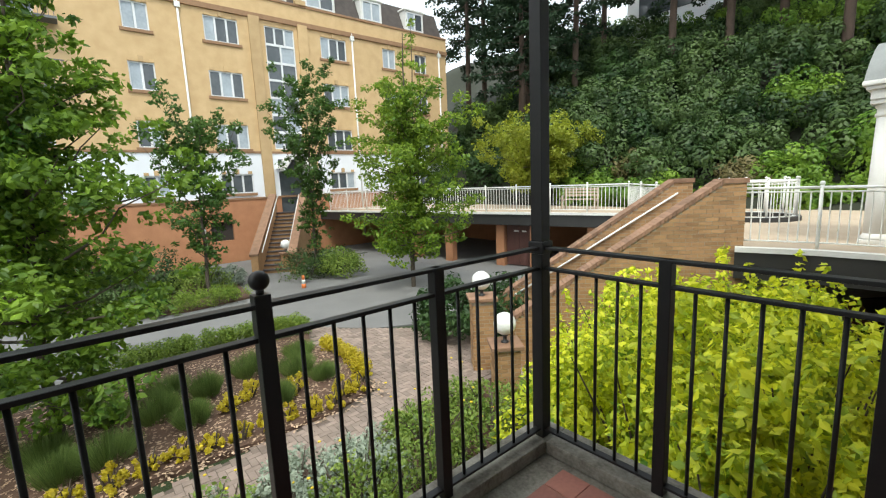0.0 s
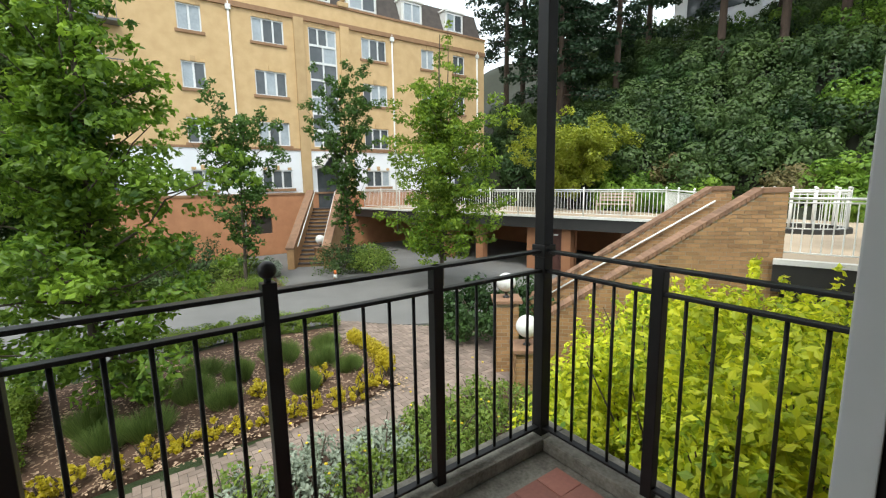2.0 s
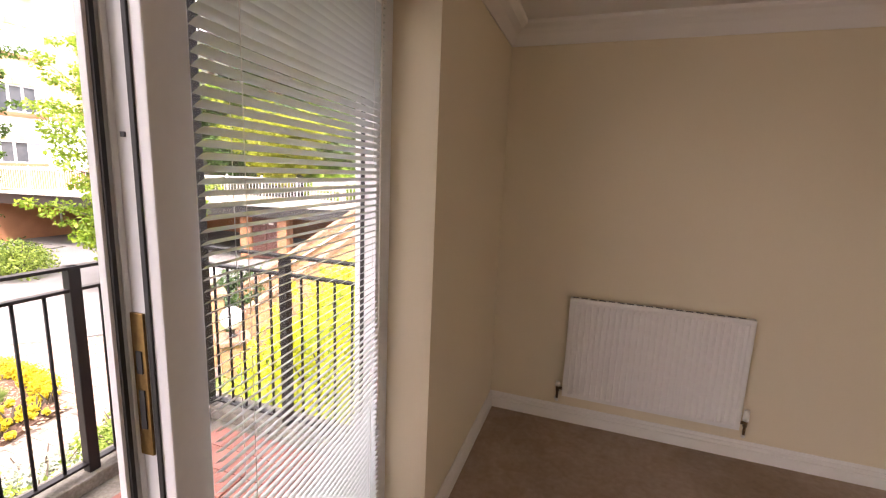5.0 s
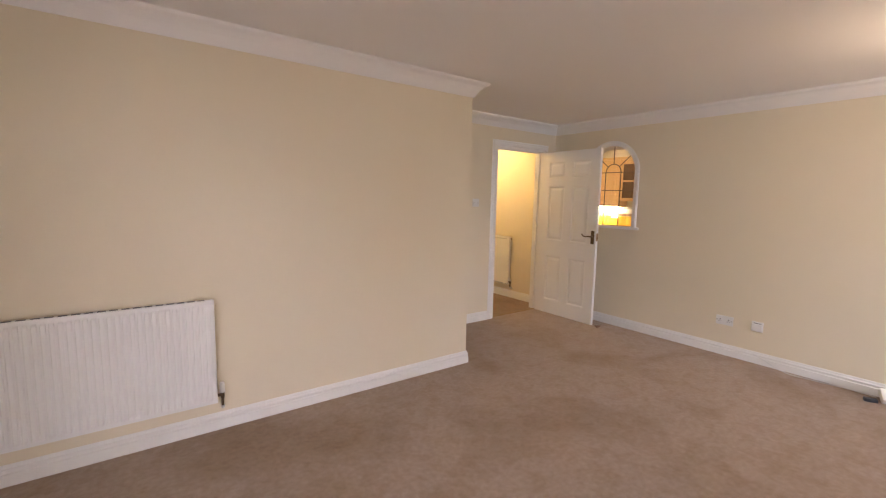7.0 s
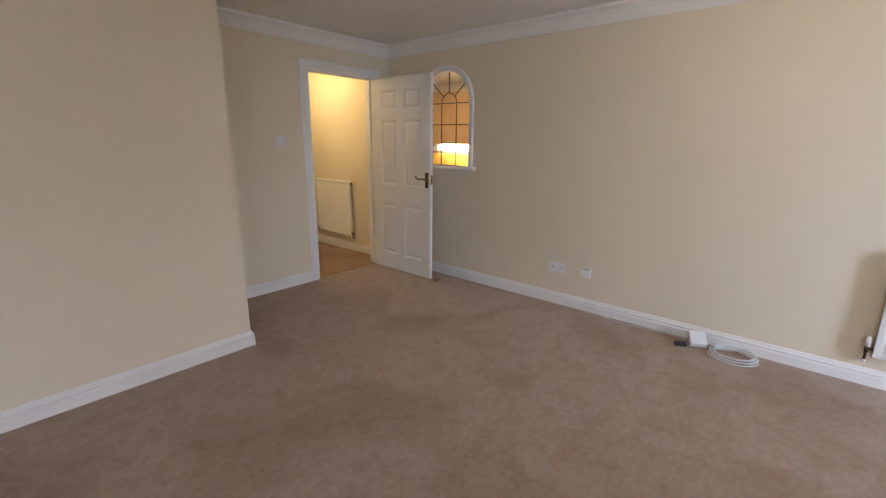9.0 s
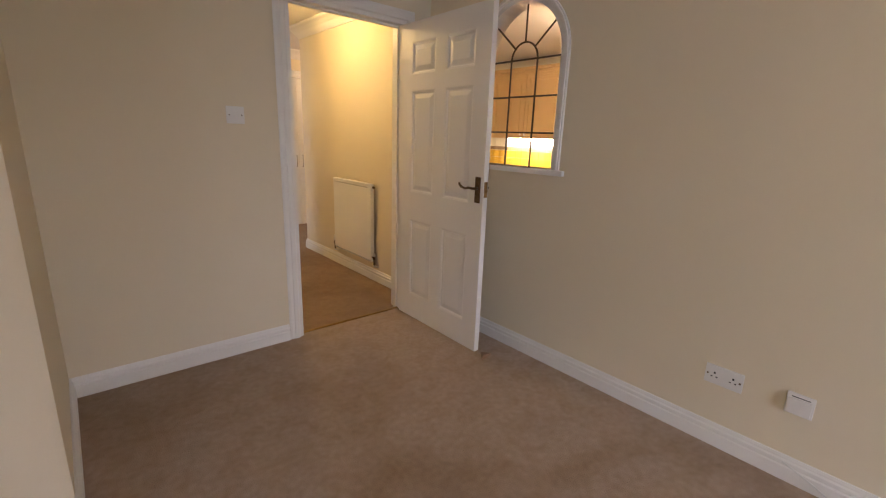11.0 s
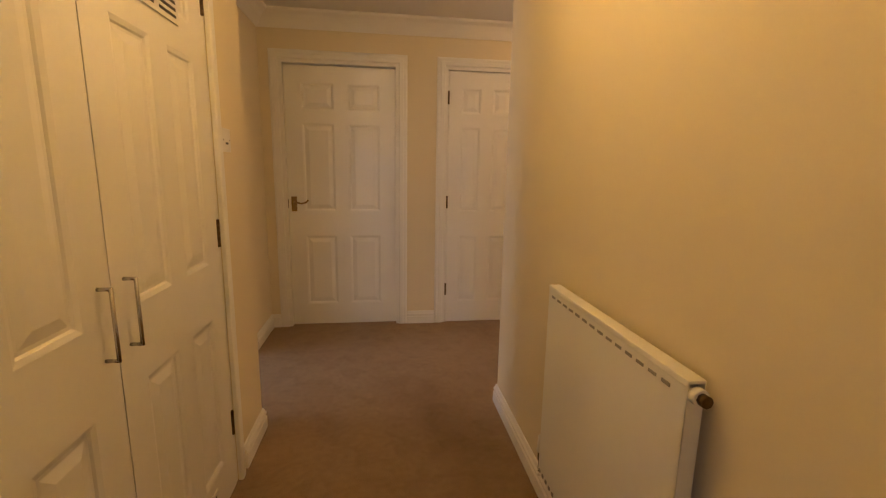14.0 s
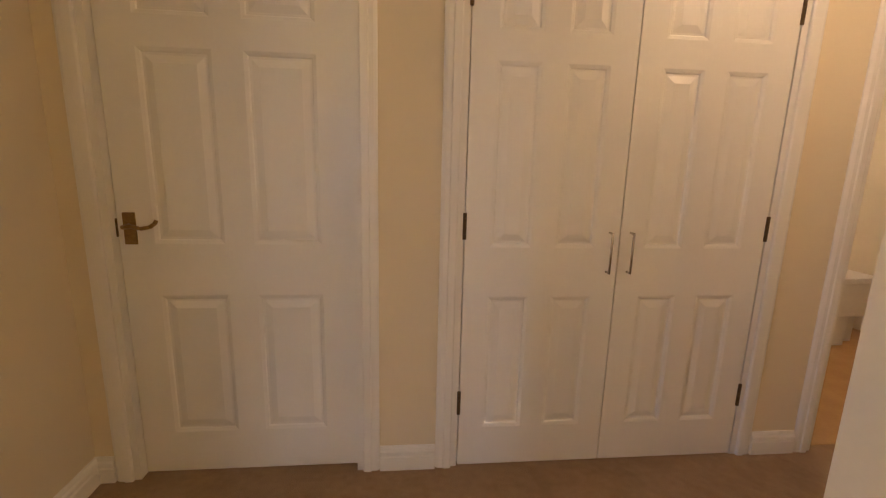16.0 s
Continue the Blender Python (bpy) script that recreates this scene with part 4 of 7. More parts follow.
def wall_unit(y0, y1, glazed, label, z=1.48, h=0.70):
    u = thing("kitchen_wall_unit", 7.70, y0, z, label, "kitchen cabinet", "wall units")
    w = y1 - y0
    bm = bmesh.new()
    box(bm, 0.02, 0.002, 0, 0.30, w - 0.002, h)
    part("body", bm, M_OAKDOOR, u)
    for k in range(2):
        a, b = k * w / 2 + 0.004, (k + 1) * w / 2 - 0.004
        bm = bmesh.new()
        for c in ((a, 0.0, a + 0.05, h), (b - 0.05, 0.0, b, h), (a + 0.05, 0.0, b - 0.05, 0.05), (a + 0.05, h - 0.05, b - 0.05, h)):
            box(bm, 0.0, c[0], c[1], 0.02, c[2], c[3])
        if glazed:
            box(bm, 0.002, a + 0.05, h / 2 - 0.014, 0.018, b - 0.05, h / 2 + 0.014)
            box(bm, 0.001, (a + b) / 2 - 0.014, 0.05, 0.017, (a + b) / 2 + 0.014, h - 0.05)
        dr = part("door", bm, M_OAKDOOR, u, "limed oak framed door")
        bm = bmesh.new()
        if glazed:
            box(bm, 0.008, a + 0.05, 0.05, 0.012, b - 0.05, h - 0.05)
            part("pane", bm, M_REEDED, dr, "dark reeded glass pane")
        else:
            box(bm, 0.006, a + 0.05, 0.05, 0.016, b - 0.05, h - 0.05, 0.0)
            box(bm, -0.001, a + 0.075, 0.085, 0.012, b - 0.075, h - 0.085, 0.004)
            part("panel", bm, M_OAKDOOR, dr, "raised oak panel")
        bm = bmesh.new()
        ball(bm, (-0.016, b - 0.03 if k == 0 else a + 0.03, 0.05), 0.014, 12, 8)
        part("knob", bm, M_PLASTIC, dr, "cream ceramic knob")
    bm = bmesh.new()
    box(bm, -0.012, 0, h, 0.30, w, h + 0.03, 0.004)
    box(bm, -0.03, 0, h + 0.03, 0.30, w, h + 0.075, 0.008)
    part("cornice", bm, M_OAKDOOR, u, "oak cornice moulding")
    return u


wall_unit(2.37, 3.48, True, "glazed limed oak wall unit with dark panes", 1.44, 0.68)
wall_unit(3.49, 4.60, True, "glazed limed oak wall unit with dark panes", 1.44, 0.68)
wall_unit(4.61, 5.71, False, "deeper limed oak wall unit with plain panelled doors", 1.33, 0.79)
bm = bmesh.new()
box(bm, 7.40, 2.2, 0.86, 8.0, 6.08, 0.90, 0.004)
solid("kitchen_worktop", bm, M_WORKTOP, "dark speckled kitchen worktop", "worktop")
for y0 in (2.2, 2.8, 3.4, 4.0, 4.6, 5.2):
    u = thing("kitchen_base_unit", 7.45, y0, 0.0, "limed oak base unit under the worktop", "kitchen cabinet", "base units")
    bm = bmesh.new()
    box(bm, 0.02, 0.002, 0.1, 0.55, 0.598, 0.86)
    part("body", bm, M_OAKDOOR, u)
    bm = bmesh.new()
    box(bm, 0.0, 0.006, 0.12, 0.02, 0.594, 0.85, 0.003)
    part("door", bm, M_OAKDOOR, u)
bm = bmesh.new()
box(bm, 7.93, 4.75, 1.30, 7.97, 5.6, 1.33, 0.004)
solid("under_cabinet_light", bm, glow_mat("lit_tube", (1.0, 0.88, 0.66), 14), "lit strip light under the wall unit", "light")
bm = bmesh.new()
box(bm, 7.982, 2.2, 0.901, 7.999, 6.08, 0.962, 0.003)
solid("worktop_upstand", bm, M_PLASTIC, "white upstand strip behind the worktop", "upstand")
tiles = new("splashback_tiles")
tagged(tiles, "yellow and cream glazed splashback tiles with a patterned border", "tiles", kind="structure")
tile_meshes = {}
for nm, m, hh in (("tile", M_TILE, 0.097), ("yellow_tile", M_YELLOWTILE, 0.097), ("border_tile", M_BORDER, 0.047)):
    bm = bmesh.new()
    box(bm, -0.006, 0.0015, 0.0015, 0.0, 0.0985, hh + 0.0015, 0.0)
    tile_meshes[nm] = mesh_of(nm, bm, m)
for j in range(30):
    yy = 3.1 + j * 0.1
    for nm, zz in (("yellow_tile", 0.964), ("yellow_tile", 1.064), ("border_tile", 1.164), ("tile", 1.214), ("tile", 1.314), ("tile", 1.414)):
        p = part(nm, tile_meshes[nm], None, tiles)
        p.location = (7.998, yy, zz)
for yy, zz in ((4.29, 1.33), (3.79, 1.33)):
    bm = bmesh.new()
    box(bm, 7.988, yy, zz - 0.04, 7.991, yy + 0.08, zz + 0.04)
    part("motif_tile", bm, M_BORDER, tiles, "brown picture tile")

for sx, sy in ((7.40, 4.02), (6.55, 4.75), (6.75, 2.9)):
    sp = thing("kitchen_spotlight", sx, sy, CEIL, "small lit kitchen ceiling spotlight", "light", "kitchen spotlights")
    bm = bmesh.new()
    lathe(bm, [(0.05, -0.012), (0.055, -0.006), (0.055, -0.001)], (0, 0, 0), 18)
    part("bezel", bm, M_CHROME, sp)
    bm = bmesh.new()
    lathe(bm, [(0.036, -0.02), (0.038, -0.0125)], (0, 0, 0), 18)
    part("lens", bm, M_BULB, sp, "glowing lens")

# bathroom: low cabinet and a tile border
unit = thing("bathroom_cabinet", 7.9, 8.78, 0.003, "low white bathroom cabinet with an overhanging top", "cabinet")
for nm, b in (("base", (-0.27, -0.19, 0.0, 0.15, 0.20, 0.222)), ("side_panel", (0.152, -0.12, 0.0, 0.29, 0.20, 0.222)),
              ("drawer", (-0.27, -0.21, 0.226, 0.30, 0.20, 0.468)), ("top", (-0.30, -0.235, 0.474, 0.33, 0.22, 0.515))):
    bm = bmesh.new()
    box(bm, *b, 0.006)
    part(nm, bm, M_PLASTIC, unit)
bm = bmesh.new()
for k in range(19):
    box(bm, 6.565 + k * 0.1, 9.488, 1.06, 6.662 + k * 0.1, 9.4995, 1.11)
solid("bathroom_tile_border", bm, M_BORDER, "patterned border tiles in the bathroom", "tiles", kind="structure")

# ---- balcony doors ----
FX = -0.60       # outer face of the door frame
fr = thing("balcony_door_frame", FX, 0, 0, "white upvc french door frame in the reveal", "door frame", kind="structure")
for nm, b in (("frame_jamb", (0.0, 0.002, 0.0, 0.07, 0.05, WIN_TOP - 0.002)), ("frame_jamb", (0.0, 1.84, 0.0, 0.07, 1.888, WIN_TOP - 0.002)), ("frame_head", (0.0, 0.05, WIN_TOP - 0.05, 0.07, 1.84, WIN_TOP - 0.002)), ("frame_sill", (-0.05, 0.002, -0.055, 0.09, 1.888, 0.03))):
    bm = bmesh.new()
    box(bm, *b, 0.003)
    part(nm, bm, M_UPVC, fr)


def upvc_leaf(name, x, y, rz, w, label, mirror=1):
    """Glazed leaf, hinge edge at its own y = 0, running along +y; inner face towards +x."""
    d = thing(name, x, y, 0.032, label, "door", rz=rz, kind="structure")
    h, st, t = WIN_TOP - 0.085, 0.085, 0.08
    for nm, b in (("stile", (0, 0, 0, t, st, h)), ("stile", (0, w - st, 0, t, w, h)), ("rail", (0, st, 0, t, w - st, 0.13)), ("rail", (0, st, h - st, t, w - st, h))):
        bm = bmesh.new()
        box(bm, *b, 0.003)
        part(nm, bm, M_UPVC, d)
    bm = bmesh.new()
    for b in ((0.022, st - 0.006, 0.124, 0.038, st + 0.004, h - st + 0.006), (0.022, w - st - 0.004, 0.124, 0.038, w - st + 0.006, h - st + 0.006)):
        box(bm, *b)
    part("gasket", bm, M_GASKET, d, "black rubber glazing gasket")
    bm = bmesh.new()
    bm.faces.new([bm.verts.new((0.03, y, z)) for y, z in ((st, 0.13), (w - st, 0.13), (w - st, h - st), (st, h - st))])
    g = part("pane", bm, M_GLASS, d, "clear double glazing")
    g.visible_shadow = False
    return d


shut = upvc_leaf("door_balcony_ajar", -0.525, 0.895, 5.0, 0.95, "white upvc glazed leaf, slightly ajar, with a lowered blind")
# cover strip, rebated meeting edge with seals, screw and brass keep
for nm, m, b in (("cover_strip", M_UPVC, (-0.006, -0.030, 0.0, 0.008, 0.004, 2.07)), ("seal", M_GASKET, (0.008, -0.024, 0.0, 0.014, -0.016, 2.07)), ("edge_bead", M_UPVC, (0.0135, -0.010, 0.0, 0.017, 0.0, 2.07)), ("seal", M_GASKET, (0.048, -0.004, 0.0, 0.057, 0.001, 2.07)),
                 ("keep_plate", M_BRASS, (0.018, -0.006, 0.98, 0.044, -0.001, 1.235)), ("screw", M_DARKPL, (0.027, -0.004, 1.515, 0.035, 0.0, 1.523))):
    bm = bmesh.new()
    box(bm, *b, 0.0008)
    part(nm, bm, m, shut)
bm = bmesh.new()
box(bm, 0.026, -0.008, 1.03, 0.037, -0.0055, 1.10)
box(bm, 0.026, -0.008, 1.13, 0.037, -0.0055, 1.17)
part("keep_slot", bm, M_DARKPL, shut, "dark slots in the brass keep")
opened = upvc_leaf("door_balcony_open", FX + 0.075, 0.05, -100, 0.86, "white upvc glazed leaf standing open into the room")
bm = bmesh.new()
box(bm, 0.06, 0.78, 0.95, 0.07, 0.81, 1.15, 0.003)
tube(bm, (0.07, 0.795, 1.05), (0.11, 0.795, 1.05), 0.009)
tube(bm, (0.11, 0.80, 1.05), (0.11, 0.69, 1.05), 0.009)
part("door_handle", bm, M_BRASS, opened, "brass lever handle")

# venetian blind on the shut leaf
BY0, BY1 = 0.0, 0.775
bl = thing("venetian_blind", -0.525 + 0.098 - 0.007, 0.895 + 0.085, 0.0, "pale grey venetian blind lowered over the glazed leaf, slats half open", "blind", rz=5.0)
bm = bmesh.new()
box(bm, -0.014, 0, 2.03, 0.014, BY1 - BY0, 2.06, 0.002)
part("headrail", bm, M_PLASTIC, bl, "white headrail")
bm = bmesh.new()
box(bm, -0.012, 0, 0.09, 0.012, BY1 - BY0, 0.105, 0.003)
part("bottom_rail", bm, M_PLASTIC, bl, "white bottom rail")
bm = bmesh.new()
L = BY1 - BY0
tilt = radians(29)
pr = [(-0.0125, 0.0), (-0.004, 0.0016), (0.004, 0.0016), (0.0125, 0.0)]
pr = [(a * math.cos(tilt) - b * math.sin(tilt), a * math.sin(tilt) + b * math.cos(tilt)) for a, b in pr]
top = [[bm.verts.new((a, yy, b + 0.0004)) for a, b in pr] for yy in (0, L)]
for i in range(3):
    f = bm.faces.new((top[0][i], top[0][i + 1], top[1][i + 1], top[1][i]))
    f.smooth = True
slat = mesh_of("slat", bm, M_SLAT)
zz = 0.125
while zz < 2.02:
    s = part("slat", slat, None, bl)
    s.location = (0, 0, zz)
    zz += 0.0212
for yy in (0.09, L - 0.09):
    bm = bmesh.new()
    for dx in (-0.014, 0.014):
        tube(bm, (dx, yy, 0.10), (dx, yy, 2.03), 0.0009, sides=5)
    part("ladder_cord", bm, M_CORD, bl, "thin ladder cords")
bm = bmesh.new()
tube(bm, (0.02, L - 0.04, 0.6), (0.016, L - 0.04, 2.03), 0.003, sides=6)
part("tilt_wand", bm, M_PLASTIC, bl, "clear tilt wand")

# ---- outside: leaves and plants ----
G = -2.4


def leaf_cloud(name, centres, radii, counts, size, material, parent=None, label="", seed=1, flat=0.0, squash=1.0, shell=0.25, outward=0.5, scatter=0.6, lift=0.6):
    """Many small folded leaves round the given centres, in one mesh."""
    r = np.random.default_rng(seed)
    cs, rs, ns = np.asarray(centres, float), np.asarray(radii, float), np.asarray(counts, int)
    idx = np.repeat(np.arange(len(cs)), ns)
    n = len(idx)
    d = r.normal(size=(n, 3))
    d /= np.linalg.norm(d, axis=1)[:, None]
    rad = rs[idx] * (shell + (1 - shell) * r.random(n) ** 0.5)
    pos = cs[idx] + d * rad[:, None] * np.array((1, 1, squash))
    u = r.normal(size=(n, 3))
    nor = d * outward + r.normal(size=(n, 3)) * scatter + np.array((0, 0, lift + flat))
    nor /= np.linalg.norm(nor, axis=1)[:, None]
    u -= nor * (u * nor).sum(1)[:, None]
    u /= np.linalg.norm(u, axis=1)[:, None]
    w = np.cross(nor, u)
    s = size * (0.6 + 0.8 * r.random(n))[:, None]
    a, b = pos - u * s * 0.5, pos + u * s * 0.5
    m = pos + nor * s * -0.08
    verts = np.stack((a, m + w * s * 0.3, b, m - w * s * 0.3), axis=1).reshape(-1, 3)
    k = np.arange(n) * 4
    faces = np.concatenate((np.stack((k, k + 1, k + 2), 1), np.stack((k, k + 2, k + 3), 1)))
    me = bpy.data.meshes.new(name)
    me.from_pydata(verts.tolist(), [], faces.tolist())
    me.materials.append(material)
    ob = new(name, me)
    if parent:
        ob.parent = parent
    return tagged(ob, label)


def limb(bm, pts, r0, r1, sides=6):
    n = len(pts) - 1
    for i in range(n):
        tube(bm, pts[i], pts[i + 1], r0 + (r1 - r0) * i / n, r0 + (r1 - r0) * (i + 1) / n, sides, caps=False)


def tree(name, x, y, h, spread, leaves, size, material, label, seed, trunk_r=0.09, low=0.18, upright=0.75, z=G, bark=None, limbs=34, leaders=0, squash=0.75, taper=0.75, crest=0.97):
    """Tapered trunk, limbs that rise from it, leaf clumps along the limbs."""
    r = random.Random(seed)
    t = thing(name, x, y, z, label, "tree")
    bm = bmesh.new()
    spine = [(0.0, 0.0, 0.0)]
    for i in range(1, 9):
        spine.append((spine[-1][0] + r.uniform(-0.06, 0.06), spine[-1][1] + r.uniform(-0.06, 0.06), h * i / 8.4))
    limb(bm, spine, trunk_r, 0.012, 8)
    centres, radii = [], []
    for k in range(limbs):
        f = low + (crest - low) * (k + r.random()) / limbs
        i = min(7, int(f * 8.4))
        g = f * 8.4 - i
        base = Vector(spine[i]).lerp(Vector(spine[i + 1]), min(1, g))
        rest = min(1, (crest + 0.05 - f) / (crest + 0.05 - low))
        prof = math.sin(math.pi * rest ** taper) ** 0.8
        if taper > 1:
            prof = max(prof, min(0.85, 1.25 * rest) if rest > 0.5 else 0)
        ln = spread * (0.22 + 0.85 * prof) * r.uniform(0.65, 1.2)
        a = k * 2.399 + r.uniform(-0.4, 0.4)
        up = upright * r.uniform(0.6, 1.3) * (1.6 * (1 - rest) - 0.2 if taper > 1 else 1)
        pts = [base]
        for j in range(1, 5):
            q = j / 4
            pts.append(base + Vector((math.cos(a) * ln * q, math.sin(a) * ln * q, ln * (up * q + 0.25 * q * q))) + Vector((r.uniform(-1, 1), r.uniform(-1, 1), r.uniform(-1, 1))) * 0.05 * ln)
        limb(bm, pts, trunk_r * 0.38 * (1.1 - f), 0.006, 5)
        for j in range(1, 5):
            for e in range(2):
                centres.append(pts[j] + Vector((r.gauss(0, 1), r.gauss(0, 1), r.gauss(0, 1))) * 0.13 * spread)
                radii.append(spread * r.uniform(0.10, 0.24) * (0.55 + 0.45 * prof))
    for k in range(leaders):
        base = Vector(spine[2 + k % 3])
        a, out = k * 2.1 + 0.5, spread * r.uniform(0.16, 0.42)
        topz = h * (1.0, 0.92, 0.74, 0.84, 0.68)[k % 5]
        pts = [base + Vector((math.cos(a) * out * q ** 0.5, math.sin(a) * out * q ** 0.5, (topz - base.z) * q)) + Vector((r.uniform(-0.05, 0.05), r.uniform(-0.05, 0.05), 0)) for q in (0, 0.2, 0.4, 0.6, 0.8, 1.0)]
        limb(bm, pts, trunk_r * 0.5, 0.008, 6)
        for j in range(1, 6):
            for e in range(4):
                p0 = pts[j - 1].lerp(pts[j], (e + r.random()) / 4)
                q = (j + e / 4) / 6
                centres.append(p0 + Vector((r.gauss(0, 1), r.gauss(0, 1), 0)) * 0.09 * spread * (1.2 - q))
                radii.append(spread * r.uniform(0.15, 0.27) * (1.15 - 0.7 * q))
    part("trunk", bm, bark or M_BARK, t, "grey-brown trunk with rising limbs")
    w = np.array(radii) ** 2
    counts = np.maximum(3, (leaves * w / w.sum())).astype(int)
    leaf_cloud("crown", centres, radii, counts, size, material, t, "many small leaves in uneven clumps", seed, squash=squash)
    return t


def bush(name, x, y, rx, ry, h, leaves, size, material, label, seed, z=G, stems=7, category="shrub", group="", shoots=0, shell=0.25, outward=0.5):
    r = random.Random(seed)
    b = thing(name, x, y, z, label, category, group)
    bm = bmesh.new()
    for k in range(stems):
        a = k * 2.4
        limb(bm, [(0.1 * rx * math.cos(a), 0.1 * ry * math.sin(a), 0), (0.4 * rx * math.cos(a), 0.4 * ry * math.sin(a), h * 0.5), (0.65 * rx * math.cos(a), 0.65 * ry * math.sin(a), h * 0.8)], 0.02, 0.006, 5)
    part("woody_base", bm, M_BARK, b)
    centres, radii = [], []
    for k in range(max(14, int(26 * (rx + ry)))):
        a, q = r.uniform(0, 2 * math.pi), r.random() ** 0.5
        zz = h * (0.12 + 0.82 * r.random() * math.sqrt(max(0.05, 1 - q * q * 0.85)))
        centres.append((rx * q * math.cos(a) * 0.9, ry * q * math.sin(a) * 0.9, zz))
        radii.append(r.uniform(0.16, 0.3) * min(rx, ry, h))
    w = np.array(radii) ** 2
    counts = list(np.maximum(3, leaves * w / w.sum()).astype(int))
    for k in range(shoots):
        a, q = r.uniform(0, 2 * math.pi), r.random() ** 0.5 * 0.8
        sx, sy, top = rx * q * math.cos(a), ry * q * math.sin(a), h * math.sqrt(1 - 0.6 * q * q)
        rise, lean = r.uniform(0.2, 0.5), (r.uniform(-0.12, 0.12), r.uniform(-0.12, 0.12))
        for j in range(4):
            centres.append((sx + lean[0] * j / 3, sy + lean[1] * j / 3, top * 0.92 + rise * j / 3))
            radii.append(0.10 - 0.015 * j)
            counts.append(9)
    leaf_cloud("foliage", centres, radii, counts, size, material, b, "", seed, shell=shell, outward=outward)
    return b


# ---- ground ----
slab("ground", -400, -400, 400, 400, G - 0.6, G - 0.04, M_GRASS, "rough grass and earth", "ground")


def sheet(name, pts, z, material, label, category, thick=0.05):
    bm = bmesh.new()
    lo = [bm.verts.new((x, y, z - thick)) for x, y in pts]
    hi = [bm.verts.new((x, y, z)) for x, y in pts]
    bm.faces.new(hi)
    bm.faces.new(lo[::-1])
    for i in range(len(pts)):
        bm.faces.new((lo[i], lo[(i + 1) % len(pts)], hi[(i + 1) % len(pts)], hi[i]))
    return solid(name, bm, material, label, category, kind="structure")


sheet("road_asphalt", [(-28, -40), (-2.5, -40), (-5.5, -2.6), (-6.6, -1.25), (-11.4, -1.6), (-12.0, 2.4), (-11.7, 5.2), (-10.4, 6.3), (-9.7, 7.6), (-9.0, 15.2), (-17, 15.5), (-22, 13), (-20.5, 7.2), (-16.6, 6.9), (-16.3, 3), (-17.2, 0.4), (-22, -1.5)], G, M_ASPHALT, "pale worn asphalt drive", "road")
sheet("pavement_base", [(-6.6, -1.3), (-4.2, -1.6), (-4.6, 2.2), (-5.6, 4.6), (-5.6, 8.2), (-7.0, 8.4), (-9.3, 7.2), (-10.4, 6.3), (-11.9, 5.0), (-10.4, 4.5), (-7.3, 4.4)], G + 0.005, M_JOINT, "sandy joints under the block paving", "pavement")
BED = [(-6.75, -1.1), (-7.05, -0.3), (-7.2, 1.1), (-7.1, 2.3), (-7.1, 3.5), (-7.4, 4.4), (-8.8, 4.7), (-10.4, 4.5), (-11.2, 4.8), (-11.6, 2.4), (-10.9, -1.3)]
sheet("ground_bed_soil", BED, G + 0.07, M_SOIL, "bark-mulched planting bed", "ground", 0.12)
sheet("ground_border_soil", [(-6.0, 0.6), (-6.0, 2.6), (-6.1, 4.6), (-6.1, 6.6), (-2.2, 6.6), (-1.2, 0.6)][::-1], G + 0.06, M_SOIL, "soil of the border below the balcony", "ground", 0.1)
sheet("ground_far_bed", [(-16.9, 0.2), (-16.2, 3.0), (-16.5, 5.0), (-20.8, 5.4), (-21.5, -1)][::-1], G + 0.06, M_SOIL, "far planting bed", "ground", 0.1)

sheet("pavement_forecourt", [(-16.4, 4.95), (-16.45, 7.3), (-20.4, 7.4), (-22.4, 13.1), (-25.3, 12.2), (-25.3, 4.9)][::-1], G - 0.003, M_ASPHALT, "pale asphalt forecourt before the building", "pavement")
# bark chips on the bed
rng = random.Random(7)
cv, cf = [], []
for k in range(5200):
    x, y = rng.uniform(-11.2, -6.9), rng.uniform(-1.0, 4.6)
    a, s = rng.uniform(0, 6.3), rng.uniform(0.012, 0.035)
    b0 = len(cv)
    for dx, dy in ((-1, -0.4), (1, -0.5), (0.9, 0.5), (-0.8, 0.4)):
        cv.append((x + s * (dx * math.cos(a) - dy * math.sin(a)), y + s * (dx * math.sin(a) + dy * math.cos(a)), G + 0.078 + rng.uniform(0, 0.012)))
    cf.append((b0, b0 + 1, b0 + 2, b0 + 3))
me = bpy.data.meshes.new("bark_chips")
me.from_pydata(cv, [], cf)
me.materials.append(M_CHIP)
tagged(new("bark_chips", me), "loose pale bark chips on the soil", "bark chips", kind="stuff")

# ---- plants of the central bed ----


def hedge(name, pts, w, h, leaves, material, label, seed, z=G + 0.05, size=0.045):
    b = thing(name, pts[0][0], pts[0][1], z, label, "hedge")
    cs, rs = [], []
    r = random.Random(seed)
    for (xa, ya), (xb, yb) in zip(pts, pts[1:]):
        n = max(2, int(math.hypot(xb - xa, yb - ya) / 0.16))
        for i in range(n):
            q = i / n
            for k in range(3):
                cs.append((xa + (xb - xa) * q - pts[0][0] + r.uniform(-w, w) * 0.35, ya + (yb - ya) * q - pts[0][1] + r.uniform(-w, w) * 0.35, h * r.uniform(0.25, 0.8)))
                rs.append(0.22 * h + 0.08)
    bm = bmesh.new()
    for c in cs[::6]:
        tube(bm, (c[0], c[1], -0.05), (c[0], c[1], c[2]), 0.012, 0.005, 5)
    part("woody_base", bm, M_BARK, b)
    leaf_cloud("foliage", cs, rs, [max(4, leaves // len(cs))] * len(cs), size, material, b, "", seed)
    return b


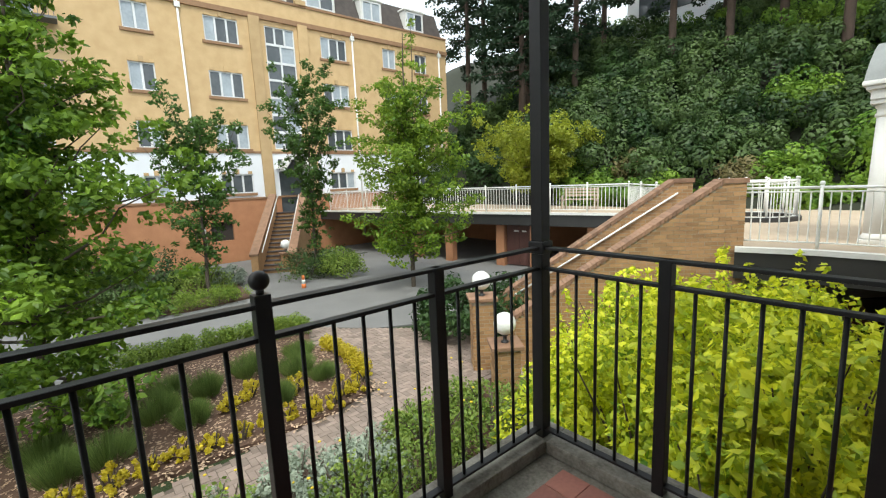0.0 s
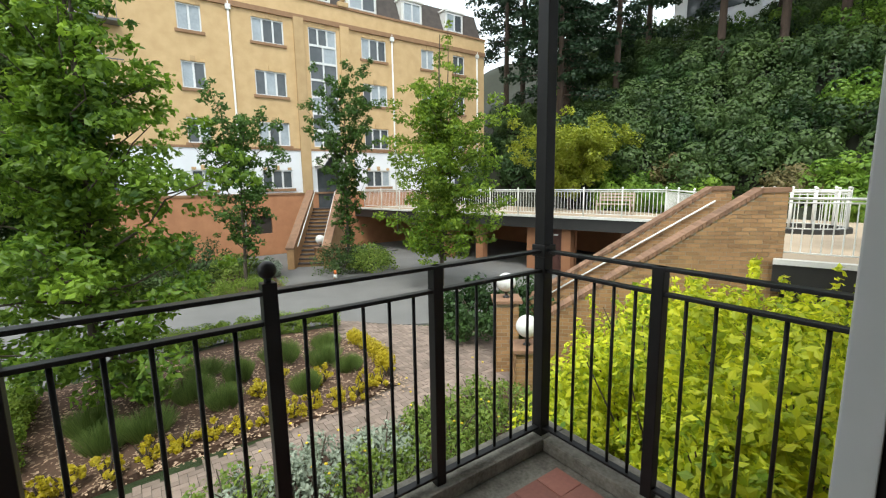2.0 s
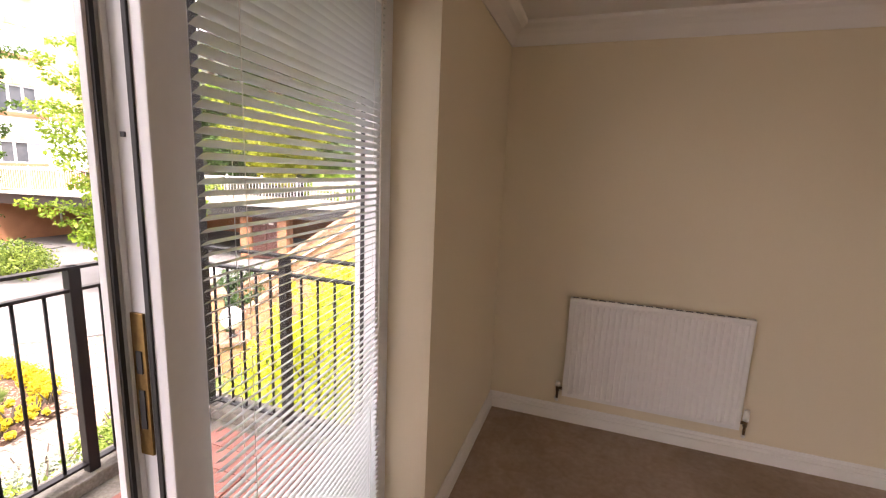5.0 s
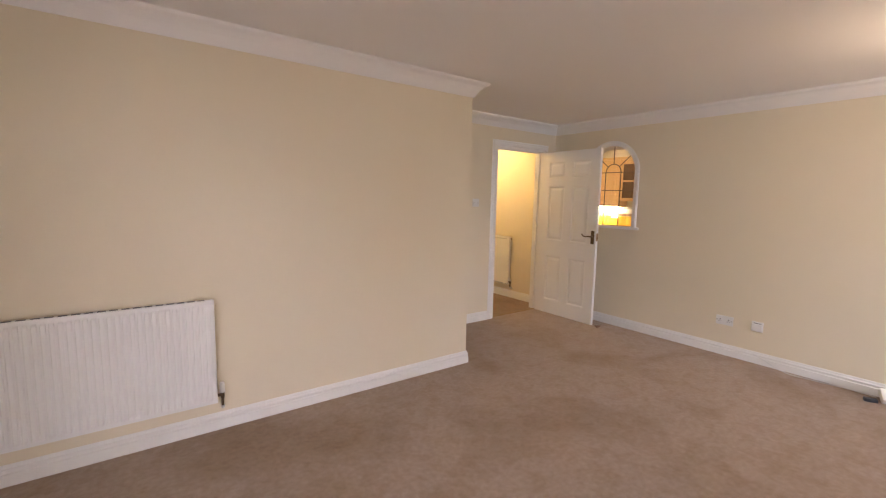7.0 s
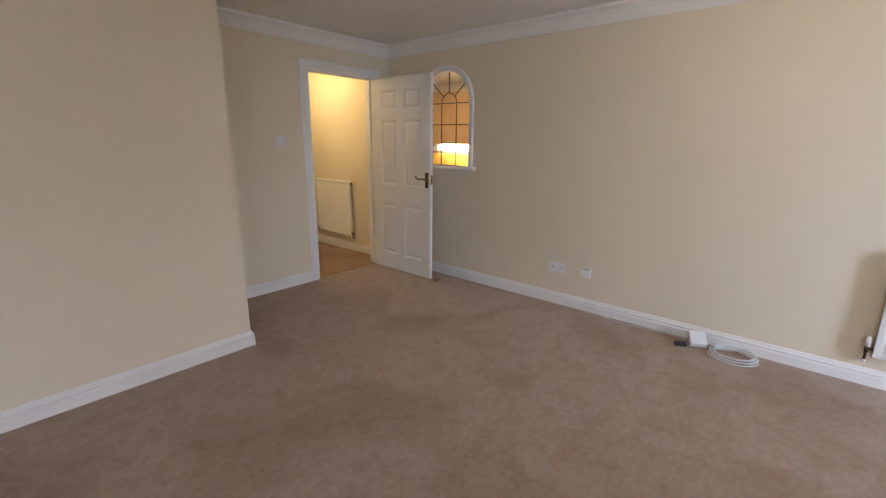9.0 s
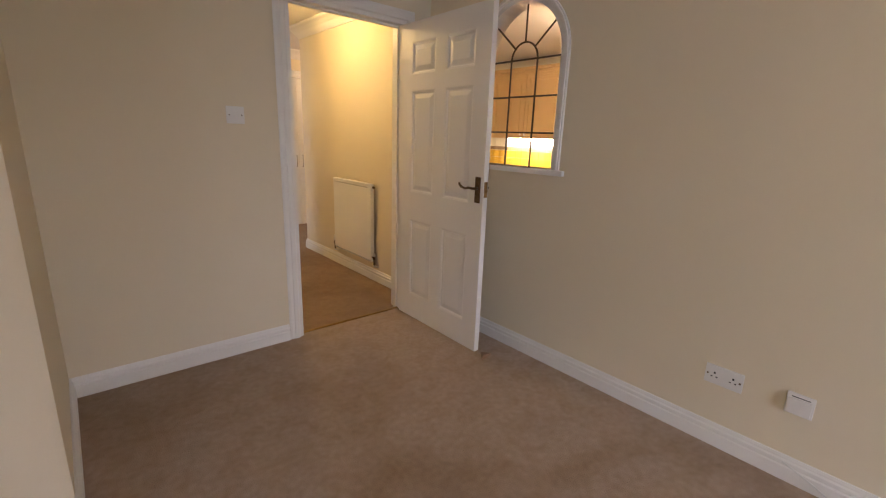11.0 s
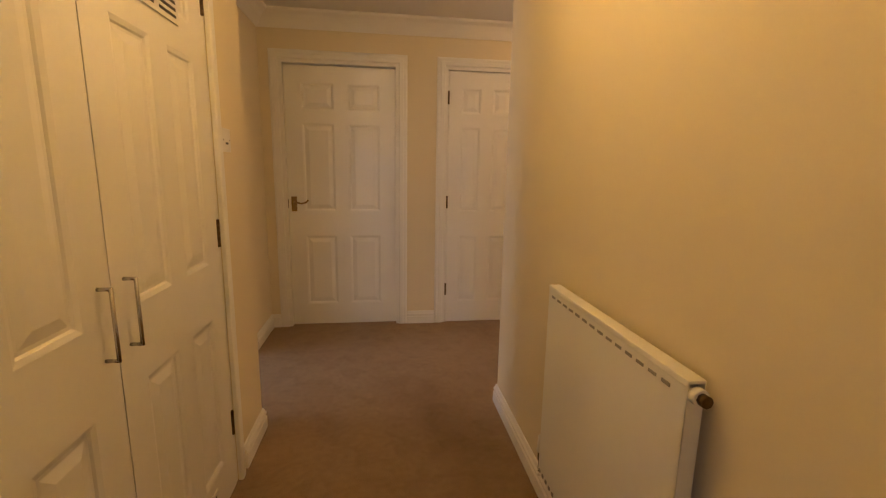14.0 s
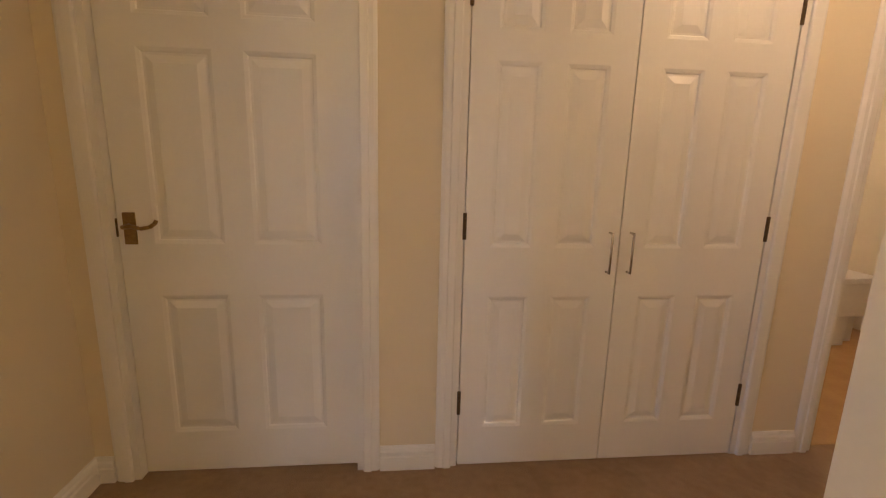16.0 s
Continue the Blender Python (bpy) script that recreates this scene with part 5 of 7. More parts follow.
hedge("box_hedge", [(-11.3, 4.7), (-11.6, 3.4), (-11.7, 2.0), (-11.6, 0.8)], 0.55, 0.52, 24000, L_BOX, "clipped low box hedge with a bright top", 3)
hedge("box_hedge", [(-7.0, -1.1), (-8.0, -1.2), (-9.3, -1.3), (-10.6, -1.3)], 0.6, 0.55, 24000, L_BOX, "clipped low box hedge at the end of the bed", 4)
hedge("box_hedge", [(-8.0, 4.55), (-9.0, 4.75), (-10.2, 4.65)], 0.25, 0.3, 6000, L_EUON, "low golden edging hedge", 5)
hedge("box_hedge", [(-16.5, 0.6), (-16.3, 2.6), (-16.5, 4.8)], 0.9, 0.6, 16000, L_BOX, "low hedge along the drive", 6)


def lavender(x, y, r0, h, seed):
    b = thing("lavender", x, y, G + 0.06, "upright green lavender bush in the mulched bed", "shrub", "lavender bushes")
    rr = np.random.default_rng(seed)
    n = 1500
    a, q = rr.random(n) * 6.283, np.sqrt(rr.random(n))
    bx, by = r0 * 0.55 * q * np.cos(a), r0 * 0.55 * q * np.sin(a)
    tx, ty = bx * 1.9 + rr.normal(size=n) * 0.03, by * 1.9 + rr.normal(size=n) * 0.03
    tz = h * (1 - 0.35 * q * q) * (0.7 + 0.35 * rr.random(n))
    z0 = tz * rr.random(n) * 0.6
    f = z0 / tz
    w = 0.0045
    p0 = np.stack((bx + (tx - bx) * f, by + (ty - by) * f, z0), 1)
    p1 = np.stack((tx, ty, tz), 1)
    side = np.stack((-np.sin(a + 1), np.cos(a + 1), 0 * a), 1) * w
    verts = np.stack((p0 - side, p0 + side, p1), 1).reshape(-1, 3)
    k = np.arange(n) * 3
    me = bpy.data.meshes.new("foliage")
    me.from_pydata(verts.tolist(), [], np.stack((k, k + 1, k + 2), 1).tolist())
    me.materials.append(L_LAV)
    part("foliage", me, None, b)
    return b


rng = random.Random(11)
for i, (x, y) in enumerate([(-8.0, 0.0), (-8.1, 0.5), (-8.7, -0.2), (-8.3, 1.6), (-8.9, 1.2), (-9.4, 0.6), (-9.2, 2.0), (-9.9, 1.5), (-9.6, 2.9), (-9.0, 3.6), (-8.4, 3.9), (-9.9, 4.0), (-10.2, 0.3), (-8.0, 2.9)]):
    lavender(x, y, rng.uniform(0.3, 0.48), rng.uniform(0.38, 0.6), 20 + i)
for i in range(17):
    q = i / 16
    k = q * 5
    j = min(4, int(k))
    (xa, ya), (xb, yb) = BED[j], BED[j + 1]
    x, y = xa + (xb - xa) * (k - j) - 0.22, ya + (yb - ya) * (k - j)
    bush("golden_shrub", x + rng.uniform(-0.08, 0.08), y, 0.2, 0.2, rng.uniform(0.28, 0.42), 800, 0.045, L_EUON, "small golden dwarf shrub along the bed edge", 60 + i, z=G + 0.06, stems=4, group="golden edging shrubs")
for i, (x, y) in enumerate([(-8.3, 2.2), (-8.6, 2.6), (-8.2, 3.3)]):
    bush("golden_shrub", x, y, 0.25, 0.25, 0.35, 800, 0.045, L_EUON, "small golden dwarf shrub in the bed", 90 + i, z=G + 0.06, stems=4, group="golden edging shrubs")

# border under the balcony
for i, (x, y, rx, ry, h, m, n) in enumerate([(-5.5, 1.4, 0.45, 0.5, 0.5, L_SILVER, 1300), (-5.5, 2.2, 0.5, 0.55, 0.6, L_SILVER, 1500), (-5.0, 1.9, 0.55, 0.6, 0.7, L_SILVER, 1500), (-5.5, 3.1, 0.5, 0.6, 0.6, L_SILVER, 1500), (-4.9, 2.8, 0.6, 0.6, 0.75, L_SILVER, 1500), (-5.5, 4.1, 0.5, 0.6, 0.5, L_BORDER, 1500), (-5.0, 3.9, 0.7, 0.7, 0.9, L_BORDER, 1600), (-5.6, 5.0, 0.6, 0.6, 0.55, L_BORDER, 1500), (-4.9, 5.0, 0.7, 0.6, 0.75, L_BORDER, 1600), (-4.3, 4.4, 0.7, 0.7, 1.0, L_BORDER, 1500), (-4.4, 2.4, 0.7, 0.8, 0.9, L_BORDER, 1500), (-4.3, 3.3, 0.7, 0.7, 0.9, L_BORDER, 1500), (-5.3, 1.2, 0.6, 0.6, 0.7, L_BORDER, 1200), (-4.7, 6.1, 0.6, 0.6, 0.8, L_BOX, 1300)]):
    bush("border_shrub", x, y, rx, ry, h, n, 0.06, m, "silvery leaved border shrub" if m == L_SILVER else "green border shrub below the balcony", 120 + i, z=G + 0.05, stems=5, group="border shrubs")
fl = bmesh.new()
for k in range(36):
    x, y = rng.uniform(-6.3, -4.6), rng.uniform(1.2, 5.6)
    ball(fl, (x, y, G + rng.uniform(0.5, 0.85)), 0.022, 6, 4, 0.5)
solid("yellow_flowers", fl, M_FLOWER, "small yellow flower heads in the border", "flowers", kind="stuff")

# big golden shrub beside the balcony
for i, (x, y, rx, ry, h, n) in enumerate([(-2.55, 5.0, 1.5, 1.45, 2.5, 9500), (-1.62, 4.5, 0.85, 1.25, 2.35, 6500), (-3.4, 6.6, 1.5, 1.4, 2.3, 8000), (-2.4, 7.0, 1.4, 1.5, 2.55, 9000), (-1.6, 6.4, 0.8, 1.4, 2.42, 5500), (-1.36, 3.75, 0.60, 0.75, 2.4, 3300), (-1.32, 5.3, 0.6, 0.95, 2.5, 3500)]):
    bush("golden_bush", x, y, rx, ry, h, int(n * 1.9), 0.086, L_GOLD, "large bright yellow-green leafy bush", 200 + i, stems=9, group="golden bushes", shoots=16, shell=0.6, outward=0.9)
bush("rhododendron", -8.6, 7.6, 1.4, 1.2, 1.35, 5200, 0.12, L_DARK, "dark green rhododendron bush by the drive", 220)
bush("rhododendron", -7.9, 8.9, 1.2, 1.3, 1.3, 3500, 0.12, L_DARK, "dark green rhododendron by the stairs", 221)
for i, (x, y, rx, ry, h, m) in enumerate([(-18.3, 7.9, 1.4, 1.2, 1.3, L_HILL), (-17.6, 9.0, 1.2, 1.2, 1.2, L_BORDER), (-19.0, 9.4, 1.2, 1.2, 1.1, L_HILL), (-18.6, 3.8, 1.0, 1.3, 1.4, L_BORDER), (-18.4, 1.8, 1.2, 1.4, 1.5, L_HILL), (-18.9, -0.2, 1.3, 1.5, 1.8, L_HILL), (-20.2, 2.5, 1.2, 1.6, 2.0, L_DARK), (-20.5, 0.4, 1.4, 1.6, 2.4, L_HILL), (-19.4, 4.8, 0.8, 0.8, 0.9, L_SILVER)]):
    bush("courtyard_shrub", x, y, rx, ry, h, 2600, 0.10, m, "rounded green courtyard shrub", 230 + i, group="courtyard shrubs")

# ---- courtyard trees ----
tree("courtyard_tree", -9.15, 0.0, 9.4, 1.85, 32000, 0.115, L_TREE, "broad young hornbeam with a leafy crown in the bed", 31, 0.085, 0.08, 0.62, limbs=48, leaders=5, squash=0.5, taper=1.7, crest=0.70)
tree("courtyard_tree", -17.5, 3.9, 5.6, 1.35, 8500, 0.13, L_TREE2, "slender young tree in front of the building", 32, 0.07, 0.2, 1.0, limbs=34)
tree("courtyard_tree", -18.4, 8.3, 7.6, 1.3, 11000, 0.13, L_TREE2, "narrow upright tree beside the far stairs", 33, 0.08, 0.15, 1.2, limbs=40)
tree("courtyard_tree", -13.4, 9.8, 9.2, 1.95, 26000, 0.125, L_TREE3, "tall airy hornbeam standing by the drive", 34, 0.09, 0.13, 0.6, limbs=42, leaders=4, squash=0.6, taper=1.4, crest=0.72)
for i, (x, y, h, s) in enumerate([(-29.0, -8.2, 9.0, 4.4), (-26.0, -13.0, 9.5, 4.6), (-31.5, -5.2, 9.5, 4.0), (-33.5, -9.5, 10.5, 4.6), (-38, -14, 12, 5.5), (-31, -20, 11, 5.0), (-40, -4.5, 12, 5.0), (-26, -22, 10, 4.5), (-36, -7, 11, 4.6)]):
    tree("boundary_tree", x, y, h, s, 30000, 0.25, L_BOUND, "dense dark tree at the edge of the car park", 40 + i, 0.25, 0.04, 0.5)

# ---- balcony ----
BX, BY = -1.94, 2.29
slab("balcony_slab", -2.05, -3.0, OUT, 2.42, -0.22, -0.005, M_CONCRETE, "weathered concrete balcony floor", "balcony floor")
bm = bmesh.new()
box(bm, -2.05, -3.0, -0.005, -1.885, 2.42, 0.065, 0.012)
box(bm, -1.885, 2.245, -0.005, OUT, 2.42, 0.065, 0.012)
solid("balcony_kerb", bm, M_CONCRETE, "mossy concrete kerb round the balcony edge", "kerb", kind="structure")
tl = tagged(new("balcony_tiles"), "worn red quarry tiles on the balcony floor", "tiles", kind="structure")
bm = bmesh.new()
box(bm, 0.002, 0.002, 0, 0.146, 0.146, 0.012, 0.003)
tile_me = mesh_of("tile", bm, M_REDTILE)
for i in range(7):
    for j in range(16):
        p = part("tile", tile_me, None, tl)
        p.location = (-1.75 + i * 0.148, -0.17 + j * 0.148, -0.006 + 0.002 * ((i * 7 + j * 3) % 3))


def railing():
    rl = thing("balcony_railing", BX, BY, 0.0, "black painted iron balcony railing with ball finials", "railing")
    posts = [(0, 0, 2.75, 0.032), (0, -0.66, 1.05, 0.024), (0, -1.32, 1.075, 0.024), (0, -1.98, 1.05, 0.024), (0, -2.64, 1.075, 0.024), (0, -3.3, 1.05, 0.024), (0, -3.96, 1.05, 0.024), (0, -4.62, 1.05, 0.024), (0.595, 0, 1.05, 0.024), (1.215, 0, 1.05, 0.024)]
    for k, (x, y, h, r) in enumerate(posts):
        bm = bmesh.new()
        box(bm, x - r, y - r, 0.03, x + r, y + r, h, 0.004)
        if k == 0:
            box(bm, x - 0.042, y - 0.042, 1.015, x + 0.042, y + 0.042, 1.075, 0.006)
        p = part("post", bm, M_IRON, rl)
        if h == 1.075:
            bm = bmesh.new()
            tube(bm, (x, y, 1.075), (x, y, 1.09), 0.012)
            ball(bm, (x, y, 1.115), 0.030, 16, 10)
            part("ball_finial", bm, M_IRON, p, "black ball finial")
    for nm, z0, z1, w in (("top_rail", 1.035, 1.05, 0.022), ("lower_rail", 0.935, 0.95, 0.018), ("bottom_rail", 0.10, 0.112, 0.018)):
        bm = bmesh.new()
        box(bm, -w, -4.62, z0, w, -0.02, z1, 0.003)
        part(nm, bm, M_IRON, rl)
        bm = bmesh.new()
        box(bm, 0.02, -w, z0, 1.285 if nm == "top_rail" else 1.2, w, z1, 0.003)
        part(nm, bm, M_IRON, rl)
    bm = bmesh.new()
    tube(bm, (0, 0, 0.10), (0, 0, 0.94), 0.0075, sides=8)
    bal = mesh_of("baluster", bm, M_IRON)
    for a, b in zip([p[1] for p in posts[:8]], [p[1] for p in posts[1:8]]):
        for k in range(1, 6):
            part("baluster", bal, None, rl).location = (0, a + (b - a) * k / 6, 0)
    for a, b in ((0, 0.595), (0.595, 1.215)):
        for k in range(1, 6):
            part("baluster", bal, None, rl).location = (a + (b - a) * k / 6, 0, 0)
    return rl


railing()
# outer facing of the flat: white render over a brick plinth beside the opening
bm = bmesh.new()
box(bm, OUT - 0.022, 1.8895, 0.74, OUT - 0.002, 3.2, 3.6)
box(bm, OUT - 0.022, -3.2, 0.74, OUT - 0.002, -0.01, 3.6)
box(bm, OUT - 0.022, -0.01, WIN_TOP + 0.01, OUT - 0.002, 1.8895, 3.6)
box(bm, OUT - 0.022, 3.2, 0.74, OUT - 0.002, 9.3, 3.6)
solid("wall_outer_render", bm, M_RENDER, "white rendered outer wall", "wall", kind="structure")
bm = bmesh.new()
box(bm, OUT - 0.014, 1.895, G, OUT - 0.002, 9.3, 0.735)
box(bm, OUT - 0.014, -3.2, G, OUT - 0.002, -0.005, 0.735)
box(bm, OUT - 0.014, -0.005, G, OUT - 0.002, 1.895, -0.24)
plinth = solid("wall_brick_plinth", bm, M_MORTAR, "orange brick plinth of the flat", "wall", kind="structure")
slab("wall_block_below", OUT, -6, 8.6, 9.6, G - 0.1, -0.27, M_BRICKO, "brick storey below the flat", "wall")
# Unseen soffit, coloured white so that it reflects more light.
slab("roof_above", OUT - 0.5, -6, 9, 9.8, 3.4, 3.6, M_RENDER, "white soffit above", "roof")
bm = bmesh.new()
box(bm, OUT - 0.022, 1.878, 0.745, FX - 0.002, 1.8885, WIN_TOP)
box(bm, OUT - 0.022, 0.0015, 0.745, FX - 0.002, 0.012, WIN_TOP)
solid("wall_reveal_render", bm, M_RENDER, "white rendered reveal beside the balcony door", "wall", kind="structure")
bm = bmesh.new()
box(bm, OUT - 0.012, 1.880, -0.05, FX - 0.002, 1.8885, 0.74)
reveal = solid("wall_reveal_brick", bm, M_MORTAR, "orange brick reveal beside the balcony door", "wall", kind="structure")
bm = bmesh.new()
box(bm, OUT - 0.016, 1.872, 0.0, FX - 0.006, 1.8805, 0.065)
rbrick = mesh_of("brick", bm, M_BRICKO)
for c in range(10):
    part("brick", rbrick, None, reveal).location = (0, 0, -0.005 + c * 0.075)
# unseen balcony roof that the corner post carries, white to bounce light indoors
slab("balcony_canopy", -2.1, -3.0, OUT, 2.45, 2.75, 2.9, M_RENDER, "white rendered canopy over the balcony", "canopy")

# ---- terrace, stairs and garages ----
U = Vector((0.973, 0.229))
TZ = -0.05


def tslab(name, pts, z0, z1, m, label, cat):
    return sheet(name, pts, z1, m, label, cat, z1 - z0)


EDGE_FAR = [(-26.0, 12.0), (-18.6, 13.4), (-8.4, 15.8), (-4.75, 11.1)]
EDGE_NEAR = [(-3.25, 9.8), (-2.2, 10.1), (12.0, 10.9)]
tslab("terrace_deck", EDGE_FAR + EDGE_NEAR + [(12.0, 24.0), (-26.0, 24.0)], TZ - 0.10, TZ, M_DECK, "pale paved terrace over the garages", "terrace")


def shifted(pts, d):
    return [(x, y + d) for x, y in pts]


def strip(name, pts, d, z0, z1, m, label, cat, kind="structure"):
    bm = bmesh.new()
    sweep(bm, pts, [(0, z0), (d, z0), (d, z1), (0, z1)], lambda p, q, h: (p, q, h))
    return solid(name, bm, m, label, cat, kind=kind)


strip("trim_fascia", EDGE_FAR[:3], -0.12, TZ - 0.52, TZ - 0.06, M_FASCIA, "black painted terrace fascia", "fascia")
strip("trim_fascia", EDGE_NEAR, -0.12, TZ - 0.55, TZ - 0.06, M_FASCIA, "black painted terrace fascia", "fascia")
strip("trim_deck_edge", EDGE_FAR[:3], -0.18, TZ - 0.06, TZ + 0.03, M_STONE, "pale terrace edge coping", "coping")
strip("trim_deck_edge", EDGE_NEAR, -0.16, TZ - 0.06, TZ + 0.03, M_STONE, "pale terrace edge coping", "coping")
slab("garage_back", -27, 20.5, 12, 20.8, G - 0.1, TZ - 0.1, M_BRICKO, "orange brick back wall of the garages", "wall")
slab("garage_floor", -27, 13.0, 12, 20.8, G - 0.05, G + 0.004, M_ASPHALT, "asphalt garage floor", "floor")


def white_railing(name, pts, label, group="terrace railings"):
    rl = thing(name, pts[0][0], pts[0][1], TZ + 0.03, label, "railing", group)
    ox, oy = pts[0]
    segs = []
    for (xa, ya), (xb, yb) in zip(pts, pts[1:]):
        n = max(1, round(math.hypot(xb - xa, yb - ya) / 1.6))
        segs += [((xa + (xb - xa) * i / n - ox, ya + (yb - ya) * i / n - oy), (xa + (xb - xa) * (i + 1) / n - ox, ya + (yb - ya) * (i + 1) / n - oy)) for i in range(n)]
    bm = bmesh.new()
    tube(bm, (0, 0, 0), (0, 0, 1.08), 0.028, sides=8)
    ball(bm, (0, 0, 1.11), 0.04, 8, 6)
    post = mesh_of("post", bm, M_WHITEMETAL)
    bm = bmesh.new()
    tube(bm, (0, 0, 0.1), (0, 0, 0.98), 0.011, sides=5)
    balu = mesh_of("baluster", bm, M_WHITEMETAL)
    for a, b in segs:
        part("post", post, None, rl).location = (*a, 0)
        n = max(2, int(math.hypot(b[0] - a[0], b[1] - a[1]) / 0.125))
        for k in range(1, n):
            part("baluster", balu, None, rl).location = (a[0] + (b[0] - a[0]) * k / n, a[1] + (b[1] - a[1]) * k / n, 0)
        for zz, rr2 in ((1.04, 0.024), (0.97, 0.014), (0.1, 0.014)):
            bm = bmesh.new()
            tube(bm, (*a, zz), (*b, zz), rr2, sides=8)
            part("rail", bm, M_WHITEMETAL, rl)
    part("post", post, None, rl).location = (*segs[-1][1], 0)
    return rl


white_railing("terrace_railing", [(-25, 12.35), (-18.6, 13.55), (-8.4, 15.95), (-5.1, 11.8)], "white painted metal railing along the terrace edge")
white_railing("terrace_railing", [(-3.2, 9.95), (-2.15, 10.2), (6.0, 10.7)], "white painted metal railing on the near terrace")
ring = [(-4.4 + 0.95 * math.cos(radians(a)), 15.4 + 0.95 * math.sin(radians(a))) for a in range(0, 361, 30)]
white_railing("round_railing", ring, "white curved railing round a light well")
bm = bmesh.new()
sweep(bm, ring[:-1], [(-0.12, TZ), (0.12, TZ), (0.12, TZ + 0.12), (-0.12, TZ + 0.12)], lambda p, q, h: (p, q, h), closed=True)
solid("round_kerb", bm, M_FASCIA, "dark circular kerb on the terrace", "kerb")

# brick piers and brown doors under the terrace
bm = bmesh.new()
box(bm, -0.2, -0.2, 0, 0.2, 0.2, 1.80, 0.006)
pier_me = mesh_of("brick_pier", bm, M_BRICKO)
for x, y in ((-16.3, 14.25), (-13.6, 14.9), (-12.0, 15.25), (-9.6, 15.7), (-18.4, 13.9)):
    p = tagged(new("brick_pier", pier_me), "orange brick pier carrying the terrace", "pier", "garage piers")
    p.matrix_basis = pose(x, y, G, 0, 0, 13.2)
gd = thing("garage_door", -13.4, 14.95, G, "pair of dark brown boarded garage store doors", "door", rz=13.2)
for k in range(2):
    bm = bmesh.new()
    for j in range(5):
        box(bm, 0.05 + k * 0.62 + j * 0.12, -0.03, 0.05, 0.165 + k * 0.62 + j * 0.12, 0.02, 1.8, 0.004)
    part("door_leaf", bm, M_GARDOOR, gd, "brown boarded leaf")
bm = bmesh.new()
box(bm, 0.40, -0.04, 1.50, 0.62, -0.032, 1.58)
part("notice", bm, M_SIGN, gd, "small pale notice")
bm = bmesh.new()
box(bm, 0.78, -0.04, 1.50, 0.98, -0.032, 1.57)
part("notice", bm, M_SIGN, gd, "small pale notice")
# dim store wall behind the doors
slab("store_wall", -13.5, 15.6, -11.9, 15.7, G, TZ - 0.1, M_BRICKO, "brick store wall", "wall")

# near stairs from the drive up to the terrace
A = Vector((0.722, 0.692))       # the way up
R = Vector((0.692, -0.722))      # to the right of it
TOP2 = Vector((-3.32, 9.7))
RUN, NSTEP = 3.8, 13
RISE = TZ - G


def stair_point(s, r, z):
    p = TOP2 - A * (RUN - s) - R * r
    return (p.x, p.y, z)


